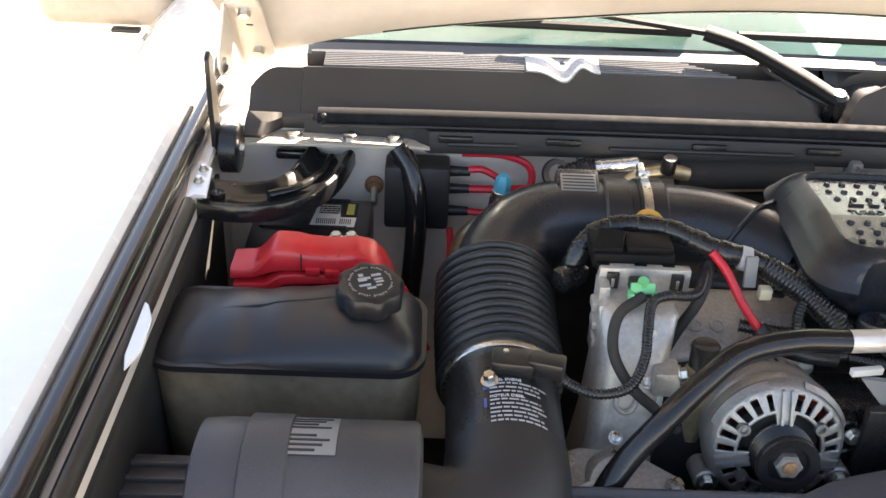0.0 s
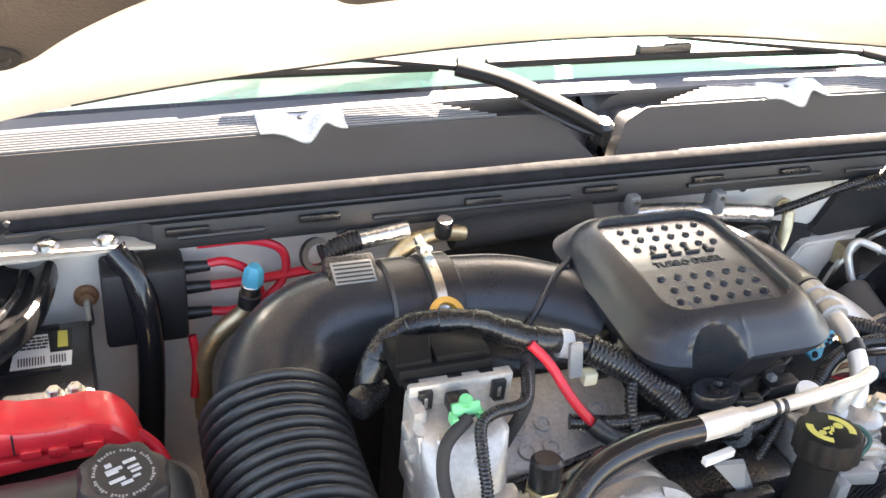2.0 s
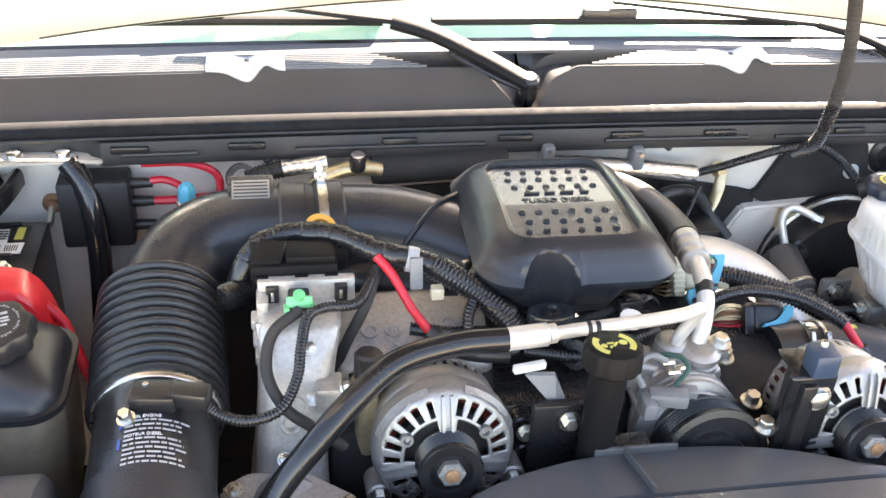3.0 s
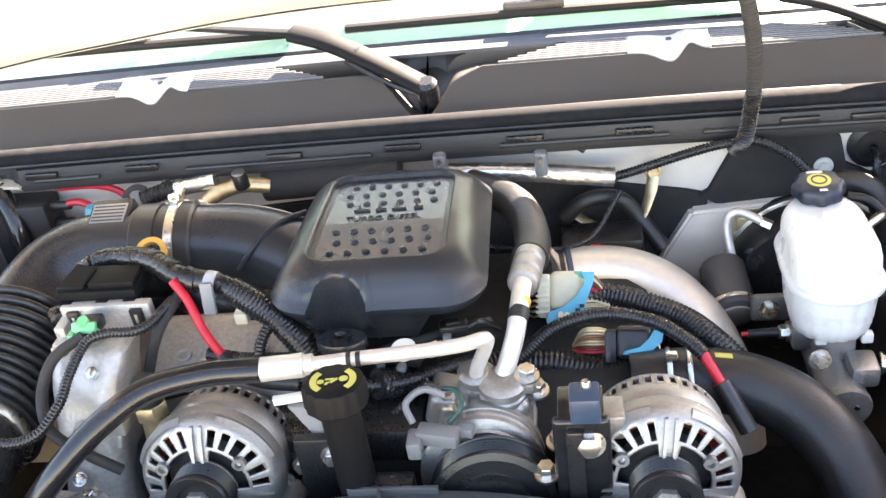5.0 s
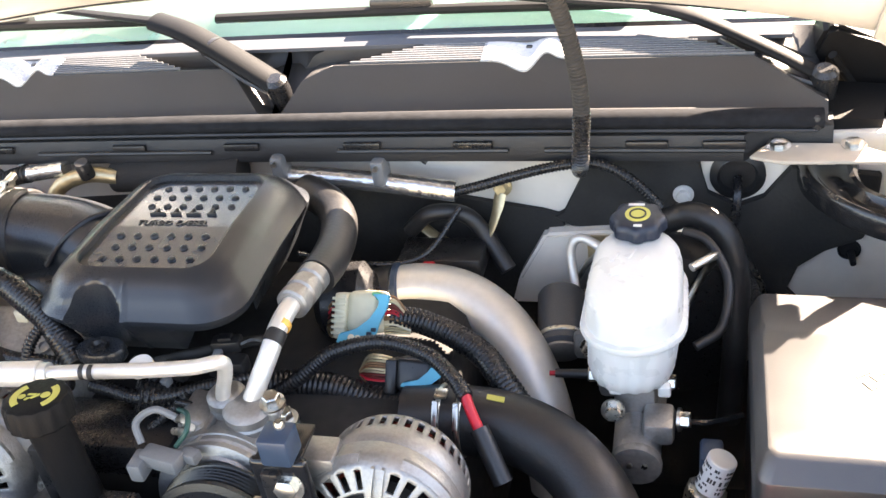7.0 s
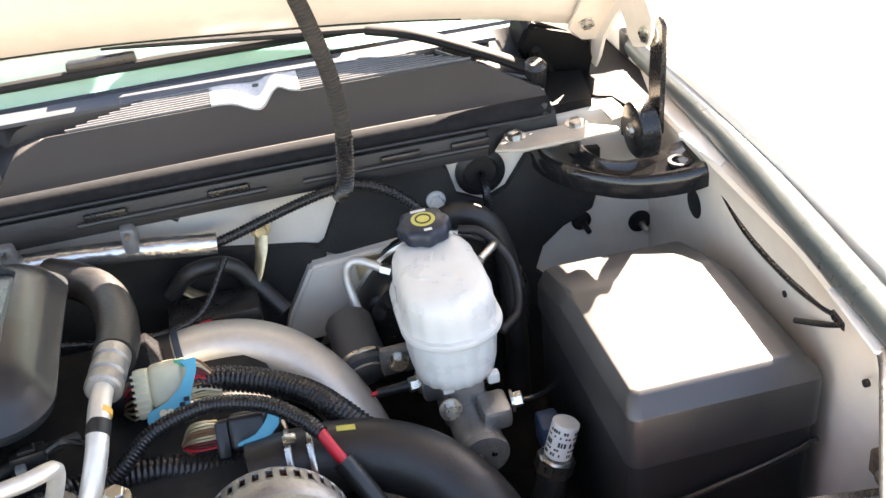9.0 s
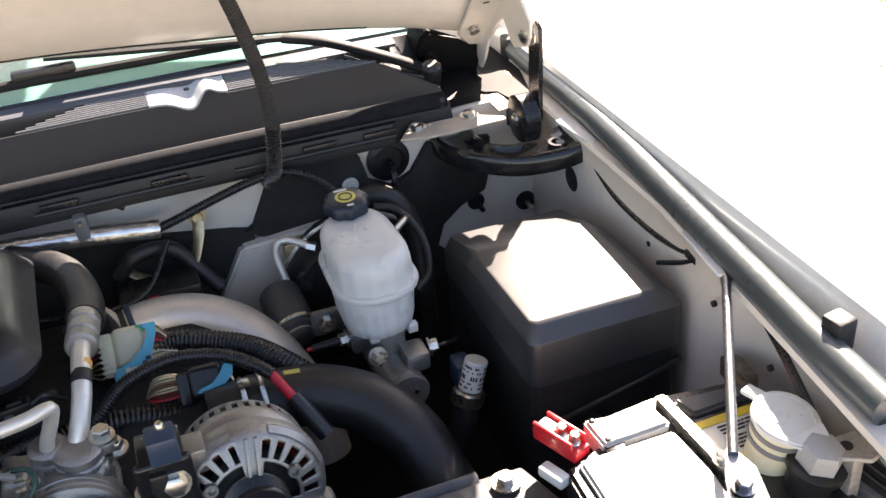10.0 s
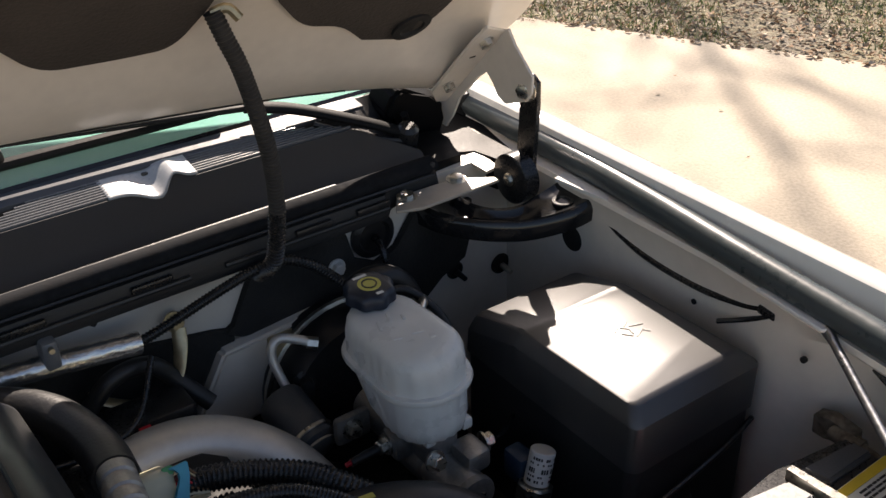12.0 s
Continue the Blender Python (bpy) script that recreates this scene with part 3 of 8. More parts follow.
loft(bm, [[Vector((x, y + 0.012 * bow(x), z - 0.012 * bow(x))) for y, z in ((0.1065, 1.2790), (0.1065, 1.2835), (0.110, 1.2845), (0.134, 1.2870), (0.134, 1.2830))] for x in np.linspace(-0.70, 0.60, 30)])
part("rear_strip", bm, SHELF, cowl, "smooth rear shelf against the glass, sky sheen in its bluish grey")
for x0, x1 in ((-0.68, -0.405), (-0.315, -0.125), (0.10, 0.262), (0.352, 0.56)):
    for i in range(8):
        xa = x0 + (0.012 * i if x0 == 0.10 else 0)
        xb = x1 - (0.010 * i if x1 in (-0.125, 0.56) else 0)
        bm = B()
        loft(bm, [[Vector((x, 0.0730 + 0.0044 * i + dy + 0.012 * bow(x), 1.2768 + 0.0008 * i + dz - 0.012 * bow(x))) for dy, dz in ((0, -0.007), (0.0020, -0.007), (0.0020, 0.0008), (0.0017, 0.0012), (0.0004, 0.001), (0, 0.0006))]
                  for x in np.linspace(xa, xb, 8)])
        part("slat", bm, SLAT, cowl)
for xt in (-0.36, 0.307):
    bm = B()
    rows = []
    for v in np.linspace(0, 1, 10):
        row = []
        for u in np.linspace(-0.048, 0.052, 41):
            k, away = scoop(u), max(0.0, (v - 0.25) / 0.75) ** 2
            front = Vector((xt + u, 0.016 + 0.053 * (1 + k) - 0.001, 1.2240 + 0.0515 * (1 + k) + 0.0022))
            rear = Vector((xt + u, 0.108, 1.2845 + 0.051 * k * (1 - 0.75 * away)))
            row.append(front.lerp(rear, v) + Vector((0, 0.012 * bow(xt), -0.012 * bow(xt))))
        rows.append(row)
    loft(bm, rows, (False, False), closed=False)
    ob = part("nozzle_cup", bm, CUP, cowl, "scooped grey cup of the washer nozzle", 60)
    mod = ob.modifiers.new("thickness", "SOLIDIFY")
    mod.thickness = 0.002
    bm = B()
    box(bm, (xt + 0.004, 0.103 + 0.012 * bow(xt), 1.2775 - 0.012 * bow(xt)), (0.008, 0.008, 0.004), 0.0015)
    part("nozzle", bm, BLACK, cowl)
bm = B()
sweep(bm, [(0.10, 0.014, 1.238), (0.3, 0.0155, 1.237), (0.5, 0.021, 1.232)], 0.0028, 6, 0.03)
part("ridge", bm, COWL, cowl)
bm = B()
slab(bm, [(x, 0.092 + 0.3 * (1.29 - z), z) for x, z in ((0.632, 1.286), (0.645, 1.291), (0.688, 1.268), (0.716, 1.252), (0.714, 1.226), (0.722, 1.192), (0.700, 1.196), (0.672, 1.180), (0.657, 1.194), (0.646, 1.212), (0.622, 1.258))], (0, 0.045, 0.012))
bmesh.ops.bevel(bm, geom=bm.edges[:], offset=0.005, segments=2, affect="EDGES")
slab(bm, [(0.620, 0.03, 1.200), (0.690, 0.035, 1.196), (0.700, 0.10, 1.205), (0.630, 0.10, 1.212)], (0, 0.0, 0.014))
sweep(bm, [(0.640, 0.085, 1.262), (0.655, 0.098, 1.235), (0.672, 0.112, 1.205)], 0.005, 8, 0.01)
part("corner_fairing", bm, MATT, cowl, "black folded plastic fairing at the cowl's end")

# windshield, dashboard and cab
glass_rows = []
for k in np.linspace(0, 1, 9):
    row = []
    for x in np.linspace(-0.80, 0.75, 21):
        c = bow(x)
        row.append(Vector((x * (1 - 0.12 * k), 0.133 + 0.014 * c + 0.95 * k + 0.05 * c * k, 1.284 - 0.012 * c + 0.60 * k + 0.08 * k * (1 - k))))
    glass_rows.append(row)
bm = B()
loft(bm, glass_rows, (False, False), closed=False)
ws = solo("window_windshield", bm, GLASS, "green tinted windshield glass behind the cowl", "windshield", kind="structure", angle=80)
ws.visible_shadow = False
bm = B()
band = []
for k in (0.0, 0.002, 0.005):
    row = []
    for x in np.linspace(-0.79, 0.74, 21):
        c = bow(x)
        row.append(Vector((x * (1 - 0.12 * k), 0.131 + 0.014 * c + 0.95 * k + 0.05 * c * k, 1.287 - 0.012 * c + 0.60 * k + 0.08 * k * (1 - k))))
    band.append(row)
loft(bm, band, (False, False), closed=False)
solo("trim_windshield_border", bm, GLOSS, "black enamel border along the foot of the windshield", "border", kind="structure", angle=80)
bm = B()
box(bm, (XC, 0.52, 1.19), (1.5, 0.72, 0.06), 0.02, Matrix.Rotation(radians(4), 4, "X"))
solo("dashboard", bm, DASH, "grey dashboard top seen through the windshield", "dashboard")
cab = thing("truck_cab", (XC, 1.2, 0.5), "white painted pickup cab with door pillars and roof", "truck cab")
bm = B()
box(bm, (XC, 1.85, 1.90), (1.36, 1.5, 0.05), 0.02)
part("roof", bm, WHITE, cab)
for s, x in ((1, 0.80), (-1, -0.85)):
    bm = B()
    sweep(bm, [(x, 0.22, 1.24), (x - s * 0.05, 0.65, 1.56), (x - s * 0.10, 1.12, 1.88)], 0.035, 10, 0.05, flat=1.4)
    part("windshield_pillar", bm, WHITE, cab)
    bm = B()
    box(bm, (x + s * 0.14, 1.55, 0.88), (0.06, 1.6, 0.76), 0.02)
    part("door", bm, WHITE, cab)
bm = B()
box(bm, (XC, 2.6, 1.2), (1.6, 0.05, 1.4), 0.01)
part("rear_wall", bm, GREY, cab)
# the mirror's darker cream holds the shading of its underside
mirror = thing("door_mirror", (-1.02, 0.5, 1.16), "cream door mirror with shade in its colour, on a stubby arm", "mirror")
bm = B()
box(bm, (-1.10, 0.52, 1.235), (0.23, 0.09, 0.15), 0.03, seg=4)
part("mirror_head", bm, SHADED_CREAM, mirror)
bm = B()
sweep(bm, [(-1.02, 0.52, 1.185), (-0.96, 0.53, 1.18), (-0.88, 0.56, 1.17)], 0.028, 12, 0.02, flat=0.7)
part("mirror_arm", bm, SHADED_CREAM, mirror)
bm = B()
box(bm, (-1.06, 0.47, 1.163), (0.05, 0.02, 0.008), 0.003)
part("turn_lamp", bm, BLACK, mirror)

# wipers
for pivot, bend, tip, blade, mid, broad in (
        ((0.009, 0.056, 1.252), (-0.165, 0.118, 1.322), (-0.40, 0.168, 1.335), ((-0.70, 0.160, 1.309), (-0.175, 0.147, 1.313)), (-0.42, 0.158, 1.318), 0.0185),
        ((0.632, 0.070, 1.238), (0.45, 0.135, 1.306), (0.15, 0.165, 1.330), ((-0.106, 0.156, 1.309), (0.43, 0.150, 1.306)), (0.146, 0.155, 1.318), 0.0115)):
    wiper = thing("windshield_wiper", pivot, "black steel windshield wiper arm and blade parked above the cowl", "wiper", "wipers")
    p, q, t = Vector(pivot), Vector(bend), Vector(tip)
    bm = B()
    sweep(bm, [p + Vector((0, 0, 0.006)), p.lerp(q, 0.3) + Vector((0, 0, 0.010)), p.lerp(q, 0.7) + Vector((0, 0, 0.010)), q], broad, 14, 0.012, flat=0.55)
    part("arm", bm, ARM, wiper, "matt black pressed arm")
    bm = B()
    k = p.lerp(q, 0.52) + Vector((0, 0, 0.0095))
    lathe(bm, [(broad - 0.005, -0.004), (broad - 0.0008, -0.003), (broad - 0.0008, 0.003), (broad - 0.005, 0.004)], k, q - p, 20)
    for v in bm.verts:
        v.co.z = k.z + (v.co.z - k.z) * 0.62
    part("joint", bm, BLACK, wiper)
    bm = B()
    sweep(bm, [q, q.lerp(t, 0.5), t], 0.009, 8, 0.02, flat=0.5, ends=0.006)
    part("arm_extension", bm, ARM, wiper)
    bm = B()
    lathe(bm, [(0.013, -0.03), (0.015, 0.0), (0.014, 0.014), (0.009, 0.019)], p, (0, -0.3, 1), 16)
    part("pivot_cap", bm, BLACK, wiper)
    bm = B()
    a, b = Vector(blade[0]) + Vector((0, 0.0085, -0.0053)), Vector(blade[1]) + Vector((0, 0.0085, -0.0053))
    sweep(bm, [a, a.lerp(b, 0.5) + Vector((0, -0.002, 0.003)), b], 0.008, 8, 0.03, flat=0.8)
    part("blade", bm, ARM, wiper)
    bm = B()
    box(bm, Vector(mid) + Vector((0, 0.0075, -0.0045)), (0.08, 0.014, 0.016), 0.004)
    part("blade_holder", bm, BLACK, wiper)
    bm = B()
    sweep(bm, [p + Vector((-0.01, -0.006, 0.0)), p.lerp(q, 0.25) + Vector((0, -0.012, -0.006)), p.lerp(q, 0.6) + Vector((0, -0.006, -0.004))], 0.0035, 6, 0.01)
    part("washer_hose", bm, RUBBER, wiper)

# ---- hood ----
TH = radians(46)
UPWARD, UNDER = Vector((0, -math.cos(TH), math.sin(TH))), Vector((0, -math.sin(TH), -math.cos(TH)))


def hood_at(x, u, off=0.0):
    c = (x - XC) ** 2
    return Vector((x, 0.06 + 0.12 * c, 1.372 - 0.225 * c)) + UPWARD * u + UNDER * off


hood = thing("hood", (XC, 0.0, 1.39), "white truck hood propped open, with cream painted underside", "hood")
bm = B()
rows = []
for k in range(45):
    f = -1 + 2 * k / 44
    row = []
    for u, off in ((0.0, -0.012), (0.0, 0.0), (0.010, 0.004), (0.016, 0.0045), (0.05, 0.009), (0.085, 0.004), (0.14, -0.010), (0.2, -0.012), (0.6, -0.012), (1.25, 0.0), (1.28, -0.02), (0.6, -0.05), (0.1, -0.035)):
        half = 0.738 + 0.05 * min(1.0, u / 0.17)
        x = XC + f * half
        lift = 0.03 * min(1.0, max(0.0, (abs(f) * half - 0.33) / 0.3)) * max(0.0, 1 - u / 0.2)
        e = min(1.0, (1 - abs(f)) * half / 0.03)
        row.append(hood_at(x, u + lift, off * e if off > 0 else off))
    rows.append(row)
loft(bm, rows)
part("panel", bm, CREAM, hood)
bm = B()
sweep(bm, [hood_at(x, 0.0145 + 0.03 * min(1.0, max(0.0, (abs(x - XC) - 0.33) / 0.3)) * 0.93, 0.0052) for x in np.linspace(-0.6, 0.55, 16)], 0.0011, 6, 0.03)
part("hem_seam", bm, DARK, hood)


def pad(outline, lift=0.010):
    bm = B()
    n = len(outline)
    smooth = []
    for i in range(n):
        a, b, c = (Vector((*outline[k % n], 0)) for k in (i - 1, i, i + 1))
        q0, q1 = b.lerp(a, 0.35), b.lerp(c, 0.35)
        for s in (0.1, 0.3, 0.5, 0.7, 0.9):
            smooth.append(q0.lerp(b, s).lerp(b.lerp(q1, s), s))
    slab(bm, [hood_at(p.x, p.y, -0.016) for p in smooth], UNDER * lift)
    bmesh.ops.bevel(bm, geom=[e for e in bm.edges if e.calc_face_angle(0) > 1.0], offset=0.003, segments=1, affect="EDGES")
    return part("insulation_pad", bm, HOOD_PAD, hood, "dark brown felt sound pad")


pad([(0.10, 0.36), (0.145, 0.20), (0.20, 0.122), (0.27, 0.128), (0.322, 0.138), (0.350, 0.22), (0.36, 0.36)])
pad([(-0.14, 0.36), (-0.115, 0.15), (-0.09, 0.112), (0.07, 0.112), (0.09, 0.15), (0.075, 0.36)])
pad([(-0.40, 0.36), (-0.37, 0.16), (-0.33, 0.122), (-0.24, 0.116), (-0.205, 0.15), (-0.17, 0.36)])
pad([(0.385, 0.36), (0.40, 0.225), (0.455, 0.162), (0.505, 0.162), (0.555, 0.122), (0.595, 0.130), (0.628, 0.19), (0.65, 0.36)])
pad([(-0.735, 0.36), (-0.705, 0.20), (-0.675, 0.145), (-0.635, 0.132), (-0.595, 0.17), (-0.545, 0.20), (-0.44, 0.24), (-0.43, 0.36)])
pad([(-0.70, 1.1), (-0.72, 0.38), (0.67, 0.38), (0.66, 1.1)])
for x in (0.598, -0.66):
    bm = B()
    lathe(bm, [(0.024, 0.0), (0.024, 0.003), (0.015, 0.004), (0.013, 0.001)], hood_at(x, 0.163, -0.0065), UNDER, 20)
    part("rubber_plug", bm, DARK, hood)

for s, bx in ((1, 0.728), (-1, -0.793)):
    X = lambda dx, y, z: (bx - s * dx, y, z)
    bm = B()
    slab(bm, [X(0.006, y, z) for y, z in ((0.137, 1.252), (0.141, 1.267), (0.087, 1.312), (0.036, 1.360), (-0.018, 1.380), (-0.028, 1.362), (-0.062, 1.334), (-0.061, 1.313), (-0.052, 1.300), (-0.036, 1.294), (-0.012, 1.285),
                                         (0.003, 1.291), (0.008, 1.304), (0.023, 1.318), (0.042, 1.302), (0.080, 1.265), (0.096, 1.233), (0.110, 1.213), (0.129, 1.215), (0.118, 1.250))], (s * 0.004, 0.0, 0.0))
    bmesh.ops.bevel(bm, geom=bm.edges[:], offset=0.0012, segments=1, affect="EDGES")
    bracket = part("hinge_bracket", bm, CREAM, hood, "folded cream hinge bracket")
    bm = B()
    slab(bm, [X(0.002, -0.007, 1.377), X(0.043, -0.024, 1.394), X(0.049, -0.004, 1.373), X(0.05, 0.081, 1.285), X(0.025, 0.107, 1.258), X(0.0, 0.112, 1.252)], (0, -0.003, -0.003))
    bmesh.ops.bevel(bm, geom=bm.edges[:], offset=0.001, segments=1, affect="EDGES")
    part("flange", bm, CREAM, bracket)
    for p, ax, r in ((X(0.0, -0.044, 1.311), (-s, -0.3, 0), 0.010), (X(0.027, 0.000, 1.366), (0, -0.7, -0.7), 0.008), (X(0.029, 0.072, 1.291), (0, -0.7, -0.7), 0.008)):
        bm = B()
        hexbolt(bm, p, ax, r, 0.009)
        part("bolt", bm, STEEL, bracket)
    bm = B()
    box(bm, X(0.028, 0.0225, 1.3405), (0.009, 0.0035, 0.003), 0.001, Matrix.Rotation(radians(45), 4, "X"))
    part("slot", bm, DARK, bracket)
    hinge = thing("hood_support", (bx, -0.02, 1.18), "black steel swing arm carrying the hood on a pivot disc", "hinge", "hood hinges")
    bm = B()
    lathe(bm, [(0.029, -0.012), (0.032, -0.010), (0.032, 0.010), (0.029, 0.012)], (bx - s * 0.006, -0.036, 1.196), (1, 0, 0), 32)
    disc = part("pivot_disc", bm, BLACK, hinge, "black pivot disc")
    bm = B()
    hexbolt(bm, (bx - s * 0.018, -0.036, 1.196), (-s, 0, 0), 0.006, 0.005)
    part("pivot_bolt", bm, STEEL, disc)
    bm = B()
    slab(bm, [(bx + s * 0.010, y, z) for y, z in ((-0.049, 1.19), (-0.015, 1.19), (-0.017, 1.21), (-0.020, 1.285), (-0.028, 1.316), (-0.042, 1.328), (-0.054, 1.320), (-0.053, 1.29), (-0.048, 1.22))], (s * 0.006, 0, 0))
    bmesh.ops.bevel(bm, geom=bm.edges[:], offset=0.0015, segments=1, affect="EDGES")
    part("swing_arm", bm, BLACK, hinge)


# ---- corner braces, flanges and cables along the firewall ----
for x0, x1, bolts in ((-0.795, -0.555, (-0.713, -0.639, -0.581)), (0.555, 0.700, (0.585, 0.659))):
    flange = thing("brace_flange", ((x0 + x1) / 2, -0.01, 1.195), "cream steel flange with shade in its paint, bolted to the cowl", "flange", "brace flanges")
    bm = B()
    slab(bm, [(-0.775, -0.0215, 1.193), (-0.66, -0.0155, 1.193), (-0.56, -0.011, 1.193), (-0.533, -0.0165, 1.193), (-0.533, -0.010, 1.193), (-0.548, -0.002, 1.193), (-0.560, 0.020, 1.193), (-0.715, 0.026, 1.193), (-0.738, 0.016, 1.193), (-0.752, -0.014, 1.193)]
         if x0 < 0 else [(x0, -0.018, 1.193), (x0 + 0.03, -0.03, 1.193), (x1, -0.030, 1.193), (x1, -0.020, 1.193), (x1 - 0.04, 0.008, 1.193), (x0 + 0.02, 0.012, 1.193)], (0, 0, 0.004))
    bmesh.ops.bevel(bm, geom=bm.edges[:], offset=0.001, segments=1, affect="EDGES")
    # plate colour is cream lowered to its shaded tone
    part("plate", bm, SHADED_CREAM, flange)
    for b in bolts:
        bm = B()
        hexbolt(bm, (b, 0.004, 1.197), (0, -0.1, 1), 0.0085, 0.006, 1.5)
        part("bolt", bm, STEEL, flange)

brace = thing("corner_brace", (-0.70, -0.07, 1.16), "glossy black steel brace from the firewall to the fender", "brace", "corner braces")
bm = B()
rows = []
way = glide([(-0.665, 0.010, 1.172), (-0.672, -0.030, 1.171), (-0.684, -0.070, 1.170), (-0.712, -0.107, 1.170), (-0.756, -0.126, 1.172), (-0.812, -0.128, 1.178)], 0.01)
for i, c in enumerate(way):
    ahead = (way[min(i + 1, len(way) - 1)] - way[max(i - 1, 0)]).normalized()
    across = ahead.cross(Vector((0, 0, 1))).normalized()
    w = 0.034
    rows.append([c + across * (w * f) + Vector((0, 0, h)) for f, h in ((-1, -0.014), (-1, 0.000), (-0.93, 0.006), (-0.8, 0.008), (-0.66, 0.006), (-0.45, 0.0), (0, -0.003), (0.4, 0.0), (0.62, 0.007), (0.8, 0.009), (0.93, 0.006), (1, -0.001), (1, -0.014))])
loft(bm, rows)
part("tube", bm, GLOSS, brace)
bm = B()
sweep(bm, [(-0.662, 0.0, 1.171), (-0.672, -0.045, 1.1705), (-0.695, -0.085, 1.170), (-0.73, -0.11, 1.171)], 0.006, 10, 0.01, flat=0.8)
part("rib", bm, GLOSS, brace)
bm = B()
box(bm, (-0.715, 0.001, 1.173), (0.042, 0.016, 0.012), 0.004)
part("end_tab", bm, GLOSS, brace)
bm = B()
lathe(bm, [(0.009, 0.0), (0.009, 0.005), (0.006, 0.006)], (-0.789, -0.124, 1.174), (0, 0, 1), 16)
part("stub", bm, GLOSS, brace)
brace = thing("corner_brace", (0.68, -0.07, 1.16), "glossy black steel brace from the firewall to the fender", "brace", "corner braces")
edge_out = glide([(0.606, 0.020, 1.166), (0.613, -0.020, 1.166), (0.640, -0.066, 1.166), (0.683, -0.103, 1.167), (0.730, -0.130, 1.177), (0.768, -0.137, 1.186)], 0.006)
edge_in = glide([(0.668, 0.020, 1.166), (0.666, -0.020, 1.166), (0.676, -0.047, 1.166), (0.700, -0.063, 1.168), (0.733, -0.070, 1.180), (0.768, -0.070, 1.188)], 0.006)
rows = []
for k in range(30):
    u = k / 29
    a, b = (way[min(len(way) - 1, int(u * (len(way) - 1) + 0.5))] for way in (edge_out, edge_in))
    flat = max(0.0, min(1.0, (u - 0.62) / 0.2))
    rows.append([a.lerp(b, f) + Vector((0, 0, h if f < 0.2 or f >= 0.95 else h + (0.004 - h) * flat)) for f, h in ((0, -0.018), (-0.02, -0.002), (0.03, 0.0055), (0.10, 0.008), (0.18, 0.0065), (0.27, 0.0), (0.36, -0.002), (0.46, -0.002), (0.62, -0.002), (0.70, 0.001), (0.78, 0.008), (0.87, 0.0095), (0.95, 0.007), (1.0, 0.0), (1.0, -0.012))])
bm = B()
loft(bm, rows)
part("channel", bm, GLOSS, brace)
bm = B()
lathe(bm, [(0.013, 0), (0.013, 0.004), (0.009, 0.004), (0.008, 0.0005)], (0.738, -0.104, 1.1825), (0, 0, 1), 18)
part("hole_rim", bm, GLOSS, brace)
# only the sunlit sliver of the gutter plate is modelled
bm = B()
slab(bm, [(0.700, -0.004, 1.194), (0.719, -0.004, 1.196), (0.720, 0.017, 1.197), (0.719, 0.044, 1.198), (0.704, 0.044, 1.197), (0.698, 0.020, 1.196)], (0, 0, 0.004))
solo("gutter_plate", bm, SHADED_CREAM, "gutter plate cut to its sunlit sliver by the hood hinge", "plate")
# black block added where the rest of the gutter lies in shade
bm = B()
slab(bm, [(0.722, 0.002, 1.16), (0.757, 0.002, 1.16), (0.781, 0.10, 1.16), (0.778, 0.30, 1.16), (0.67, 0.30, 1.16), (0.67, 0.10, 1.16), (0.700, 0.048, 1.16), (0.722, 0.048, 1.16)], (0, 0, 0.0435))
bmesh.ops.bevel(bm, geom=bm.edges[:], offset=0.004, segments=2, affect="EDGES")
solo("hinge_pocket", bm, MATT, "matt black block added for the shade beside the hood hinge", "pocket")

bm = B()
sweep(bm, [(-0.575, -0.004, 1.190), (-0.557, -0.02, 1.165), (-0.548, -0.036, 1.12), (-0.549, -0.042, 1.05), (-0.556, -0.048, 0.95), (-0.56, -0.05, 0.85)], 0.0145, 14, 0.01)
solo("drain_hose", bm, GLOSS, "black glossy drain hose hanging down the firewall", "hose")
relay = thing("relay_box", (-0.548, -0.01, 1.06), "black box for relays on the firewall with red leads", "relay box")
bm = B()
box(bm, (-0.548, -0.004, 1.126), (0.086, 0.046, 0.092), 0.005)
part("case", bm, TEXTURED, relay)
for z in (1.160, 1.134, 1.100):
    bm = B()
    rod(bm, (-0.506, -0.006, z), (-0.478, -0.008, z + 0.001), 0.0075, 12, 0.006)
    part("boot", bm, RUBBER, relay)
stud = thing("ground_stud", (-0.607, 0.015, 1.12), "rusty ground stud with washer on the firewall", "stud")
bm = B()
lathe(bm, [(0.013, 0), (0.013, 0.005), (0.008, 0.006), (0.008, 0.012)], (-0.607, 0.024, 1.12), (0, -1, 0), 16)
part("washer", bm, RUST, stud)
bm = B()
rod(bm, (-0.607, 0.02, 1.12), (-0.605, -0.022, 1.114), 0.0045, 10)
part("shank", bm, STEEL, stud)
